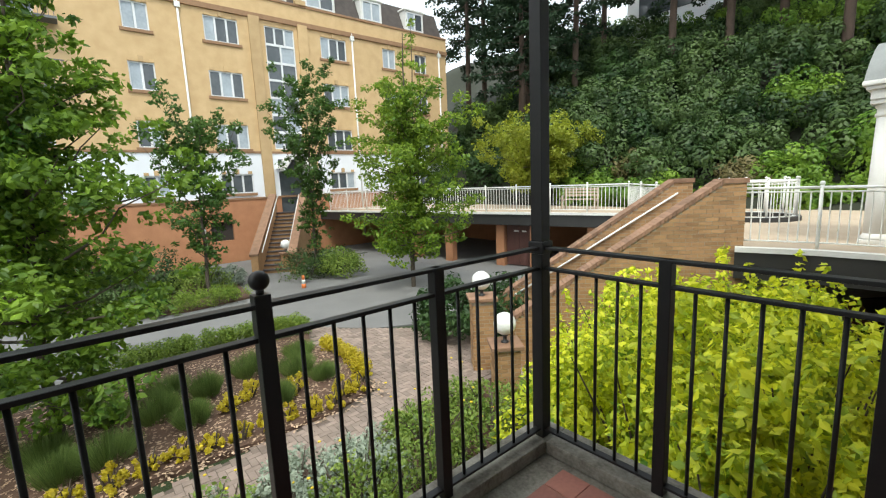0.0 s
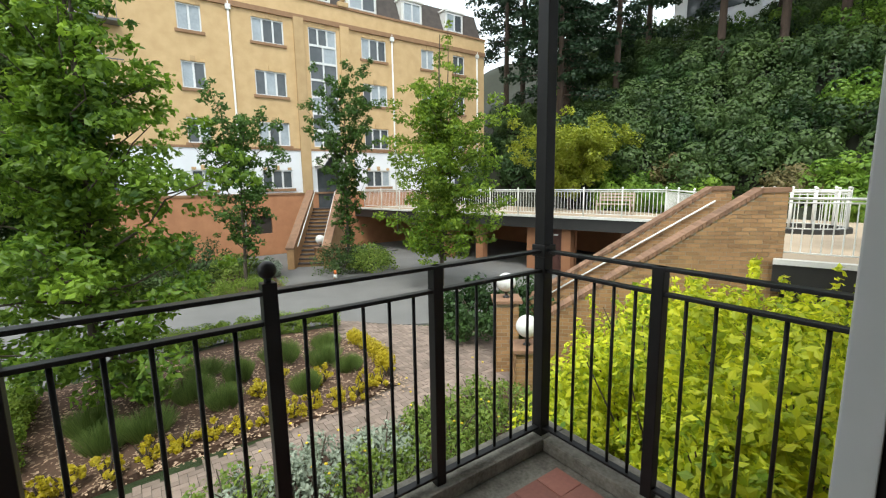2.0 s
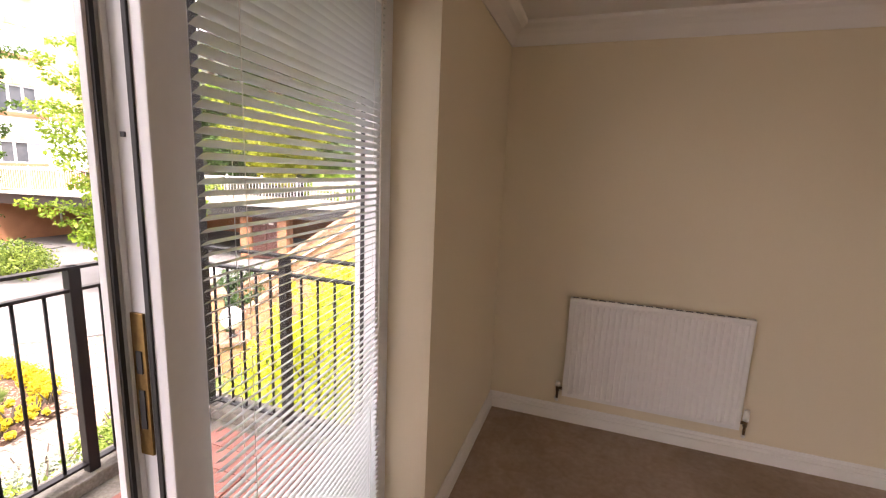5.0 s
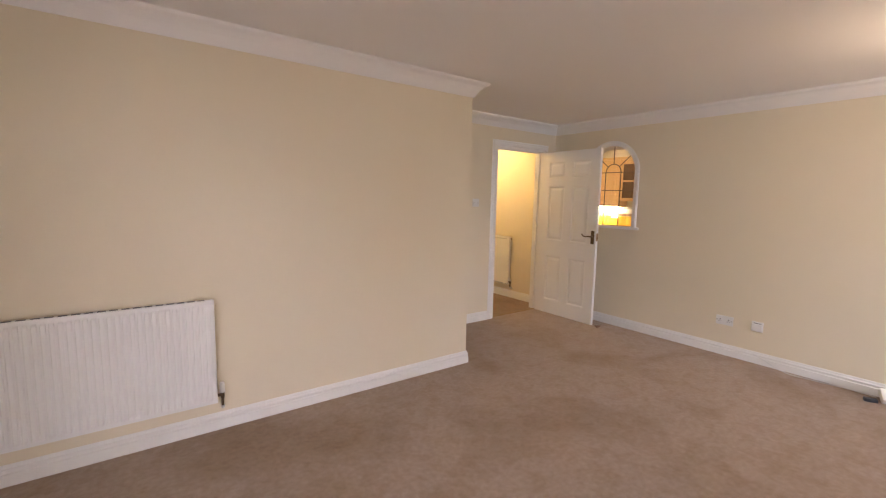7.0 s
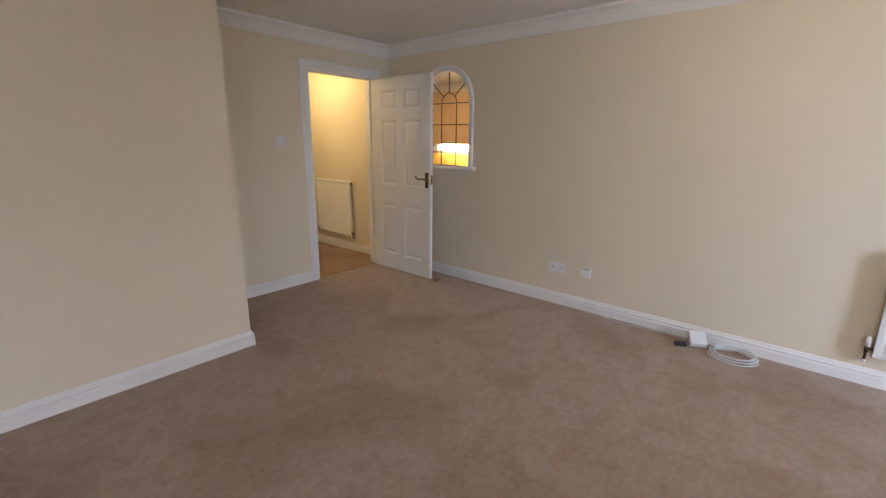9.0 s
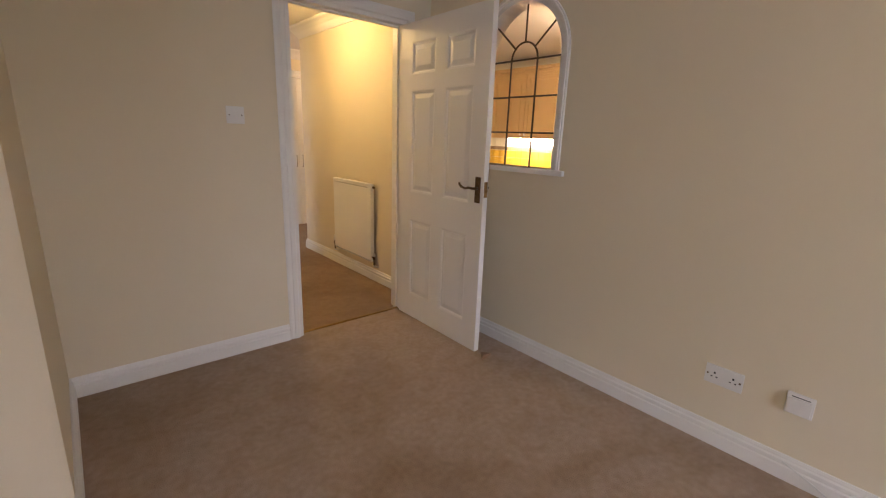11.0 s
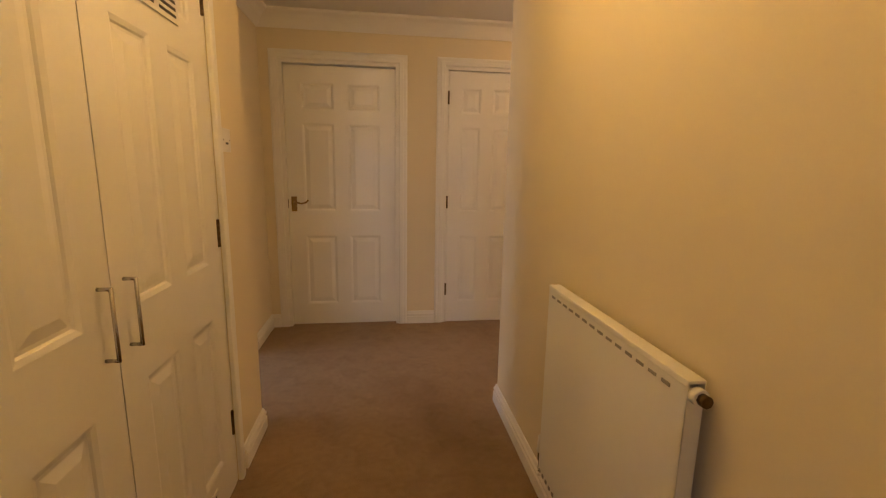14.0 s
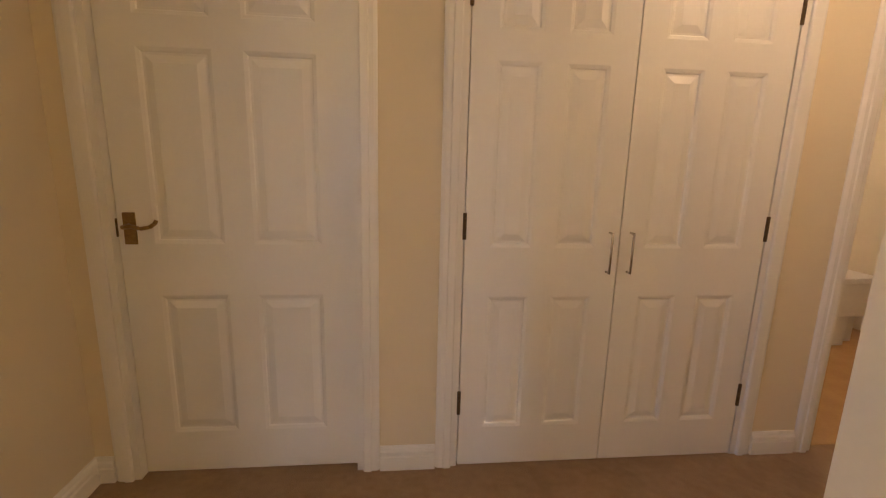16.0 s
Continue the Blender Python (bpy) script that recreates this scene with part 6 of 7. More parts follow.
def stringer(name, r0, r1, label):
    d = thing(name, 0, 0, 0, label, "wall")
    bm = bmesh.new()
    prof = [(-0.35, G), (RUN + 0.25, G), (RUN + 0.25, TZ + 1.18), (RUN - 0.15, TZ + 1.18), (-0.35, G + 0.85)]
    fr, bk = [bm.verts.new(stair_point(s, r0, z)) for s, z in prof], [bm.verts.new(stair_point(s, r1, z)) for s, z in prof]
    bm.faces.new(fr)
    bm.faces.new(bk[::-1])
    for i in range(len(prof)):
        bm.faces.new((fr[i], fr[(i + 1) % 5], bk[(i + 1) % 5], bk[i]))
    part("wall", bm, M_MORTAR, d, "mortar core of the stair wall")
    # courses of bricks on both faces
    cv, cf = [], []
    for side, r in ((-1, r0 - 0.006), (1, r1 + 0.006)):
        rr = r0 if side < 0 else r1
        for c in range(int((RISE + 1.18) / 0.075)):
            z0 = G + c * 0.075 + 0.005
            z1 = z0 + 0.064
            s_lo = max(-0.35, (z1 - (G + 0.85)) / (RISE + 0.33) * (RUN + 0.2) - 0.35)
            s = s_lo
            off = 0.1125 * (c % 2)
            k = math.floor((s_lo - off) / 0.225)
            while True:
                a, b = max(s_lo, off + k * 0.225 + 0.005), min(RUN + 0.25, off + (k + 1) * 0.225 - 0.005)
                k += 1
                if a >= RUN + 0.24:
                    break
                if b - a < 0.02:
                    continue
                b0 = len(cv)
                for q in (r, rr + side * -0.004):
                    cv += [stair_point(a, q, z0), stair_point(b, q, z0), stair_point(b, q, z1), stair_point(a, q, z1)]
                cf += [(b0, b0 + 1, b0 + 2, b0 + 3), (b0, b0 + 1, b0 + 5, b0 + 4), (b0 + 2, b0 + 3, b0 + 7, b0 + 6), (b0, b0 + 3, b0 + 7, b0 + 4), (b0 + 1, b0 + 2, b0 + 6, b0 + 5)]
    me = bpy.data.meshes.new("bricks")
    me.from_pydata(cv, [], cf)
    me.materials.append(M_BRICKS)
    tagged(part("bricks", me, None, d, "buff brown brick courses"), kind="stuff")
    # sloping coping of bricks on edge
    n = 60
    bm = bmesh.new()
    for i in range(n):
        sa, sb = -0.37 + (RUN + 0.22) * i / n + 0.004, -0.37 + (RUN + 0.22) * (i + 1) / n - 0.004
        za, zb = [G + 0.85 + (s + 0.35) / (RUN + 0.2) * (RISE + 0.33) for s in (sa, sb)]
        q = [stair_point(s, r, z) for z_add in (0.0, 0.085) for s, r, z in ((sa, r0 - 0.03, za + z_add), (sb, r0 - 0.03, zb + z_add), (sb, r1 + 0.03, zb + z_add), (sa, r1 + 0.03, za + z_add))]
        v = [bm.verts.new(c) for c in q]
        for f in ((3, 2, 1, 0), (4, 5, 6, 7), (0, 1, 5, 4), (1, 2, 6, 5), (2, 3, 7, 6), (3, 0, 4, 7)):
            bm.faces.new([v[i2] for i2 in f])
    v = [bm.verts.new(stair_point(s, r, z)) for z in (TZ + 1.18, TZ + 1.265) for s, r in ((RUN - 0.17, r0 - 0.03), (RUN + 0.28, r0 - 0.03), (RUN + 0.28, r1 + 0.03), (RUN - 0.17, r1 + 0.03))]
    for f in ((3, 2, 1, 0), (4, 5, 6, 7), (0, 1, 5, 4), (1, 2, 6, 5), (2, 3, 7, 6), (3, 0, 4, 7)):
        bm.faces.new([v[i2] for i2 in f])
    tagged(part("coping", bm, M_COPING, d, "brown sloping brick coping"), kind="stuff")
    return d


stringer("stair_wall", 0.0, 0.30, "buff brick stair wall with a sloping brown coping")
stringer("stair_wall", 2.1, 2.4, "buff brick stair wall with a sloping brown coping and handrail")
st = thing("courtyard_stairs", 0, 0, 0, "dark treaded steps up to the terrace", "stairs", kind="structure")
for i in range(NSTEP):
    bm = bmesh.new()
    v = [bm.verts.new(stair_point(s, r, z)) for z in (G, G + RISE * (i + 1) / NSTEP) for s, r in ((RUN * i / NSTEP, 0.30), (RUN, 0.30), (RUN, 2.1), (RUN * i / NSTEP, 2.1))]
    for f in ((3, 2, 1, 0), (4, 5, 6, 7), (0, 1, 5, 4), (1, 2, 6, 5), (2, 3, 7, 6), (3, 0, 4, 7)):
        bm.faces.new([v[k] for k in f])
    part("step", bm, M_STEP, st)
hr = bmesh.new()
tube(hr, stair_point(0.0, 2.03, G + 0.95 + 0.02), stair_point(RUN - 0.1, 2.03, TZ + 0.95), 0.022)
for s in (0.3, 1.3, 2.4, 3.4):
    z = G + 0.95 + 0.02 + (RISE - 0.02) * s / (RUN - 0.1)
    tube(hr, stair_point(s, 2.03, z), stair_point(s, 2.1, z - 0.03), 0.012)
solid("stair_handrail", hr, M_WHITEMETAL, "white tubular handrail on the stair wall", "handrail")


def globe_lamp(x, y, z, r, stem, label):
    d = thing("globe_lamp", x, y, z, label, "lamp", "globe lamps")
    bm = bmesh.new()
    lathe(bm, [(0.07, 0), (0.07, 0.02), (0.035, 0.04), (0.035, stem), (0.06, stem + 0.01), (0.06, stem + 0.03)], (0, 0, 0), 14)
    part("stem", bm, M_DARKPL, d, "short dark stem")
    bm = bmesh.new()
    ball(bm, (0, 0, stem + 0.02 + r), r, 28, 16)
    part("globe", bm, M_GLOBE, d, "opal white globe")


def brick_pillar(x, y, w, h, rz, label):
    d = thing("brick_pillar", x, y, G, label, "pillar", rz=rz)
    bm = bmesh.new()
    box(bm, -w / 2 + 0.006, -w / 2 + 0.006, 0, w / 2 - 0.006, w / 2 - 0.006, h)
    part("core", bm, M_MORTAR, d)
    bm = bmesh.new()
    half = w / 2
    for c in range(int(h / 0.075)):
        z0 = c * 0.075 + 0.005
        o = 0.11 * (c % 2)
        for k in range(-1, 3):
            a, b = max(-half, -half + o + k * 0.225 + 0.004), min(half, -half + o + (k + 1) * 0.225 - 0.004)
            if b - a > 0.02:
                for s in (-1, 1):
                    box(bm, a, min(s * half, s * (half - 0.02)), z0, b, max(s * half, s * (half - 0.02)), z0 + 0.064)
                    box(bm, min(s * half, s * (half - 0.02)), a, z0, max(s * half, s * (half - 0.02)), b, z0 + 0.064)
    tagged(part("bricks", bm, M_BRICKS, d), kind="stuff")
    bm = bmesh.new()
    box(bm, -w / 2 - 0.06, -w / 2 - 0.06, h, w / 2 + 0.06, w / 2 + 0.06, h + 0.07, 0.012)
    part("cap", bm, M_COPING, d, "brown overhanging cap")


brick_pillar(-6.67, 6.60, 0.45, 1.42, 53, "short buff brick pillar with a cap at the stair foot")
globe_lamp(-6.67, 6.60, G + 1.49, 0.19, 0.10, "white globe lamp on a brick pillar")
brick_pillar(-5.62, 6.10, 0.45, 0.86, 53, "low brick pier with a cap beside the path")
globe_lamp(-5.62, 6.10, G + 0.93, 0.20, 0.12, "white globe lamp on a low pier")
globe_lamp(-20.6, 7.85, -1.55, 0.22, 0.12, "white globe lamp beside the far stairs")
brick_pillar(-20.6, 7.85, 0.45, 0.78, 0, "brick pier beside the far stairs")


# white columned pavilion on the terrace
def column(x, y):
    c = thing("pavilion_column", x, y, TZ, "white painted round column with moulded base and capital", "column", "pavilion columns")
    bm = bmesh.new()
    box(bm, -0.23, -0.23, 0, 0.23, 0.23, 0.07, 0.01)
    lathe(bm, [(0.22, 0.07), (0.23, 0.11), (0.20, 0.15), (0.19, 0.18)], (0, 0, 0), 24)
    part("base", bm, M_STONE, c)
    bm = bmesh.new()
    lathe(bm, [(0.19, 0.18), (0.19, 0.85), (0.165, 2.22)], (0, 0, 0), 24)
    part("shaft", bm, M_STONE, c)
    bm = bmesh.new()
    lathe(bm, [(0.165, 2.22), (0.19, 2.24), (0.19, 2.28), (0.17, 2.30), (0.17, 2.37), (0.23, 2.44)], (0, 0, 0), 24)
    box(bm, -0.24, -0.24, 2.44, 0.24, 0.24, 2.52, 0.01)
    part("capital", bm, M_STONE, c)


for x, y in ((-1.56, 11.62), (-1.41, 13.45), (1.4, 11.8), (1.5, 13.6)):
    column(x, y)
pv = thing("pavilion_roof", -1.84, 11.3, TZ + 2.52, "white entablature with a grey curved lead roof and parapet", "roof")
bm = bmesh.new()
for x0, y0, x1, y1 in ((0, 0.04, 4.0, 0.56), (0.04, 1.9, 4.0, 2.36), (0.04, 0.56, 0.5, 1.9)):
    box(bm, x0 + 0.04, y0, 0, x1, y1, 0.16, 0.01)
part("entablature", bm, M_STONE, pv)
bm = bmesh.new()
box(bm, -0.02, -0.03, 0.16, 4.05, 2.44, 0.23, 0.012)
box(bm, -0.07, -0.09, 0.23, 4.1, 2.5, 0.31, 0.02)
part("cornice", bm, M_STONE, pv, "white moulded cornice")
bm = bmesh.new()
prof = [(-0.08 + 0.85 * math.sin(radians(9 * i)) ** 2 * 0.55 + 0.047 * i, 0.31 + 0.74 * math.sin(radians(9 * i))) for i in range(11)]
prof = prof + [(2.42 - y, z) for y, z in prof[::-1]]
va = [bm.verts.new((-0.05 + 0.07 * (z - 0.31), y, z)) for y, z in prof]
vb = [bm.verts.new((4.05, y, z)) for y, z in prof]
for i in range(len(prof) - 1):
    f = bm.faces.new((va[i], va[i + 1], vb[i + 1], vb[i]))
    f.smooth = i != 10
bm.faces.new(va)
bm.faces.new(vb[::-1])
part("curved_roof", bm, M_LEADROOF, pv, "grey curved lead roof")
bm = bmesh.new()
box(bm, 0.30, 0.85, 1.0, 4.0, 1.6, 1.22, 0.01)
box(bm, 0.24, 0.79, 1.22, 4.0, 1.66, 1.36, 0.02)
part("parapet", bm, M_CONCRETE, pv, "brown stone parapet")
bm = bmesh.new()
box(bm, 0.48, 0.95, 1.36, 0.58, 1.05, 3.2, 0.01)
part("roof_post", bm, M_GREYMETAL, pv, "dark metal post")
bm = bmesh.new()
box(bm, 0.6, 0.98, 2.3, 4.0, 1.02, 2.34)
part("roof_rail", bm, M_IRON, pv, "black roof rail")
bm = bmesh.new()
tube(bm, (0, 1.0, 1.36), (0, 1.0, 2.31), 0.012, sides=6)
rb = mesh_of("roof_baluster", bm, M_IRON)
for k in range(24):
    part("roof_baluster", rb, None, pv).location = (0.7 + 0.13 * k, 0, 0)

# terrace bench and pots
bn = thing("terrace_bench", -11.2, 17.2, TZ, "pale slatted garden bench on the terrace", "bench", rz=13)
for k in range(4):
    bm = bmesh.new()
    box(bm, -0.75, 0.12 * k - 0.2, 0.42, 0.75, 0.12 * k - 0.1, 0.45, 0.004)
    part("slat", bm, M_DECK, bn)
for k in range(3):
    bm = bmesh.new()
    box(bm, -0.75, 0.24, 0.55 + 0.13 * k, 0.75, 0.27, 0.64 + 0.13 * k, 0.004)
    part("back_slat", bm, M_DECK, bn)
for x in (-0.7, 0.7):
    bm = bmesh.new()
    box(bm, x - 0.03, -0.2, 0, x + 0.03, -0.14, 0.6)
    box(bm, x - 0.03, 0.2, 0, x + 0.03, 0.26, 0.92)
    box(bm, x - 0.03, -0.2, 0.36, x + 0.03, 0.26, 0.42)
    part("leg", bm, M_DECK, bn)

# ---- building opposite ----
FXB = -25.6
bd_y0, bd_y1 = -1.0, 22.5
hb = thing("apartment_building", FXB, 0, G, "buff brick apartment building with a white band and slate mansard", "building")
COLS = [(-0.1, 1.0), (3.85, 1.05), (7.48, 1.62), (13.67, 1.66), (17.6, 1.0), (20.2, 1.0)]
ROWS = [(8.82, 10.02), (6.14, 7.40), (3.53, 4.76), (1.20, 2.20)]
TY0, TY1 = 9.64, 11.27


def facade_piece(z0, z1, y0, y1, holes):
    """One wall sheet with openings cut through, given its thickness."""
    bm = bmesh.new()
    holes = [(a, b, max(z0, c), min(z1, d)) for a, b, c, d in holes if d > z0 and c < z1]
    ys = sorted({y0, y1, *[h[0] for h in holes], *[h[1] for h in holes]})
    zs = sorted({z0, z1, *[h[2] for h in holes], *[h[3] for h in holes]})
    vs = {}

    def vert(y, z):
        if (y, z) not in vs:
            vs[y, z] = bm.verts.new((0.0, y, z - G))
        return vs[y, z]
    for ya, yb in zip(ys, ys[1:]):
        for za, zb in zip(zs, zs[1:]):
            cy, cz = (ya + yb) / 2, (za + zb) / 2
            if not any(h[0] < cy < h[1] and h[2] < cz < h[3] for h in holes):
                bm.faces.new((vert(ya, za), vert(yb, za), vert(yb, zb), vert(ya, zb)))
    made = bmesh.ops.extrude_face_region(bm, geom=list(bm.faces), use_keep_orig=True)["geom"]
    for v in made:
        if isinstance(v, bmesh.types.BMVert):
            v.co.x = -0.3
    return bm


HOLES = [(c - w / 2, c + w / 2, z0, z1) for c, w in COLS for z0, z1 in ROWS] + [(TY0, TY1, 3.55, 10.05)]
part("wall", facade_piece(3.37, 10.5, bd_y0, bd_y1, HOLES), M_BRICKY, hb, "buff yellow brick wall")
part("wall", facade_piece(0.93, 3.37, bd_y0, bd_y1, HOLES + [(9.7, 11.1, -0.1, 3.0)]), M_RENDER, hb, "white rendered band")
part("wall", facade_piece(G - 0.1, 0.93, bd_y0, bd_y1, [(5.9, 7.0, -1.25, -0.25), (9.7, 11.1, -0.1, 0.93)]), M_BRICKO, hb, "orange brick base")
bm = bmesh.new()
box(bm, -12, bd_y0, 0, -0.3, bd_y0 + 0.3, 10.5 - G)
box(bm, -12, bd_y1 - 0.3, 0, -0.3, bd_y1, 10.5 - G)
part("wall", bm, M_BRICKY, hb)
for z0, z1, d, m in ((3.30, 3.42, 0.05, M_TERRACOTTA), (10.30, 10.55, 0.10, M_TERRACOTTA), (10.55, 11.35, 0.03, M_BRICKY), (11.35, 11.47, 0.09, M_TERRACOTTA), (0.86, 0.96, 0.05, M_TERRACOTTA)):
    bm = bmesh.new()
    box(bm, -0.3, bd_y0 - 0.05, z0 - G, d, bd_y1 + 0.05, z1 - G)
    part("string_course", bm, m, hb)
for yy in (9.1, 11.75):
    bm = bmesh.new()
    box(bm, 0.0, yy - 0.28, 0.93 - G, 0.12, yy + 0.28, 10.4 - G)
    part("pilaster", bm, M_BRICKY, hb, "buff brick pilaster")
    bm = bmesh.new()
    box(bm, -0.1, yy - 0.3, 11.45 - G, 0.16, yy + 0.3, 11.7 - G, 0.02)
    ball(bm, (0.03, yy, 11.85 - G), 0.16, 10, 8)
    part("finial", bm, M_BRICKY, hb)


def window(y, w, z0, z1, lights, seed, x=-0.12, sill=True, parent=None):
    wn_ = new("window")
    wn_.parent = parent or hb
    bm = bmesh.new()
    f = 0.06
    box(bm, x, y - w / 2, z0, x + 0.07, y - w / 2 + f, z1)
    box(bm, x, y + w / 2 - f, z0, x + 0.07, y + w / 2, z1)
    box(bm, x, y - w / 2 + f, z0, x + 0.07, y + w / 2 - f, z0 + f)
    box(bm, x, y - w / 2 + f, z1 - f, x + 0.07, y + w / 2 - f, z1)
    for k in range(1, lights):
        yy = y - w / 2 + w * k / lights
        box(bm, x + 0.002, yy - 0.045, z0 + f, x + 0.072, yy + 0.045, z1 - f)
    me = mesh_of("window", bm, M_UPVC)
    ob = new("frame", me)
    ob.parent = wn_
    r = random.Random(seed)
    for k in range(lights):
        ya, yb = y - w / 2 + w * k / lights + 0.05, y - w / 2 + w * (k + 1) / lights - 0.05
        bm = bmesh.new()
        box(bm, x + 0.02, ya, z0 + f, x + 0.03, yb, z1 - f)
        ob = new("pane", mesh_of("pane", bm, M_NET if r.random() < 0.45 else M_DARKGLASS))
        ob.parent = wn_
    if sill:
        bm = bmesh.new()
        box(bm, -0.1, y - w / 2 - 0.12, z0 - 0.14, 0.07, y + w / 2 + 0.12, z0)
        ob = new("sill", mesh_of("sill", bm, M_TERRACOTTA))
        ob.parent = wn_
        for q, e, hh2 in ((0.0, 0.05, 0.26), (-0.4, 0.03, 0.16), (0.4, 0.03, 0.16)):
            bm = bmesh.new()
            box(bm, 0.0, y + q * w - 0.1, z1 + 0.02, e, y + q * w + 0.1, z1 + hh2)
            ob = new("keystone", mesh_of("keystone", bm, M_BRICKY))
            ob.parent = wn_


for i, (c, w) in enumerate(COLS):
    for j, (z0, z1) in enumerate(ROWS):
        window(c, w, z0 - G, z1 - G, 3 if w > 1.5 else 2, i * 7 + j)
zt = 3.55
for j in range(7):
    z1 = zt + 6.5 / 7
    window((TY0 + TY1) / 2, TY1 - TY0, zt - G, z1 - G, 3 if j in (0, 6) else 2, 100 + j, sill=False)
    zt = z1
# basement opening: a dark panel carries its shade as colour
bm = bmesh.new()
box(bm, -0.28, 5.9, -1.25 - G, -0.2, 7.0, -0.25 - G)
part("basement_shade_panel", bm, M_VOID, hb, "dark panel standing for the shade in the basement opening")
# mansard roof with dormers
bm = bmesh.new()
prof = []
for k in range(11):
    xa = -0.35 - k * 0.07
    prof += [(xa, 11.4 + k * 0.17 - G), (xa, 11.4 + (k + 1) * 0.17 - G)]
prof += [(-1.5, 11.4 + 11 * 0.17 - G), (-1.5, 11.4 - G)]
sweep(bm, [(0, bd_y0), (0, bd_y1)], [(-x, z) for x, z in prof], lambda p, q, h: (p, q, h))
part("mansard", bm, M_SLATE, hb, "brown-grey slated mansard")
bm = bmesh.new()
box(bm, -12, bd_y0 + 0.2, 13.1 - G, -1.1, bd_y1 - 0.2, 13.25 - G)
box(bm, -12, bd_y0 + 0.2, 10.3 - G, -0.3, bd_y1 - 0.2, 10.5 - G)
part("flat_roof", bm, M_LEADROOF, hb)
for i, (y, w) in enumerate(((0.3, 1.5), (7.1, 1.7), (10.3, 1.4), (13.1, 1.7), (16.6, 1.3), (20.0, 1.3))):
    bm = bmesh.new()
    box(bm, -1.3, y - w / 2 - 0.12, 11.5 - G, -0.25, y + w / 2 + 0.12, 12.85 - G)
    box(bm, -1.4, y - w / 2 - 0.22, 12.85 - G, -0.15, y + w / 2 + 0.22, 12.95 - G)
    dm = part("dormer", bm, M_STONE, hb, "white boxed dormer")
    window(y, w, 11.62 - G, 12.75 - G, 2, 200 + i, x=-0.26, sill=False, parent=hb)
for yy in (5.6, 14.9, 21.8):
    bm = bmesh.new()
    tube(bm, (0.06, yy, 0.5), (0.06, yy, 10.2 - G + 0.3), 0.05, sides=8)
    box(bm, 0.0, yy - 0.12, 10.1 - G, 0.14, yy + 0.12, 10.35 - G)
    part("downpipe", bm, M_WHITEMETAL, hb, "white downpipe")
# small balconies at the left end
for z in (5.9, 8.6):
    bm = bmesh.new()
    for k in range(13):
        tube(bm, (0.7, -0.9 + k * 0.16, z - G), (0.7, -0.9 + k * 0.16, z + 1.0 - G), 0.012, sides=5)
    box(bm, 0.67, -0.95, z + 1.0 - G, 0.73, 1.1, z + 1.04 - G)
    box(bm, 0.0, -0.95, z - 0.1 - G, 0.75, 1.1, z - G)
    part("balcony", bm, M_GREYMETAL, hb, "small iron railed balcony")
# entrance with a curved white canopy
bm = bmesh.new()
pts = [(9.55 + 1.7 * i / 14, 2.45 - G + 0.75 * math.sin(math.pi * i / 14)) for i in range(15)]
for x0, x1, k in ((0.0, 1.1, 1.0),):
    a = [bm.verts.new((x0, y, z)) for y, z in pts]
    b = [bm.verts.new((x1, y, z)) for y, z in pts]
    c = [bm.verts.new((x0, 10.4 + (y - 10.4) * 0.86, z - 0.14)) for y, z in pts]
    d = [bm.verts.new((x1, 10.4 + (y - 10.4) * 0.86, z - 0.14)) for y, z in pts]
    for i in range(14):
        bm.faces.new((a[i], a[i + 1], b[i + 1], b[i]))
        bm.faces.new((c[i], d[i], d[i + 1], c[i + 1]))
        bm.faces.new((b[i], b[i + 1], d[i + 1], d[i]))
part("canopy", bm, M_STONE, hb, "white curved entrance canopy")
bm = bmesh.new()
box(bm, -0.25, 9.7, -0.1 - G, -0.15, 11.1, 3.0 - G)
part("entrance_door", bm, M_DARKGLASS, hb, "glazed entrance door")

# far stairs up to that entrance
fs = thing("far_stairs", 0, 0, 0, "dark treaded brick stairs up to the building entrance", "stairs", kind="structure")
FS0, FSD = Vector((-20.7, 6.75)), Vector((-0.86, 0.51))
FSN = Vector((0.51, 0.86))


def fpt(s, r, z):
    p = FS0 + FSD * s + FSN * r
    return (p.x, p.y, z)


def prism(bm, quad_lo, quad_hi):
    v = [bm.verts.new(c) for c in (*quad_lo, *quad_hi)]
    for f in ((3, 2, 1, 0), (4, 5, 6, 7), (0, 1, 5, 4), (1, 2, 6, 5), (2, 3, 7, 6), (3, 0, 4, 7)):
        bm.faces.new([v[k] for k in f])


FRUN, FN = 4.4, 15
for i in range(FN):
    z1 = G + (2.5 / FN) * (i + 1)
    bm = bmesh.new()
    q = [(FRUN * i / FN, 0), (FRUN, 0), (FRUN, 1.3), (FRUN * i / FN, 1.3)]
    prism(bm, [fpt(s, r, G) for s, r in q], [fpt(s, r, z1 - 0.05) for s, r in q])
    sp = part("step", bm, M_BRICKS, fs)
    bm = bmesh.new()
    q = [(FRUN * i / FN - 0.03, 0), (FRUN * (i + 1) / FN, 0), (FRUN * (i + 1) / FN, 1.3), (FRUN * i / FN - 0.03, 1.3)]
    prism(bm, [fpt(s, r, z1 - 0.05) for s, r in q], [fpt(s, r, z1) for s, r in q])
    part("tread", bm, M_STEP, sp, "dark tread with a pale nosing")
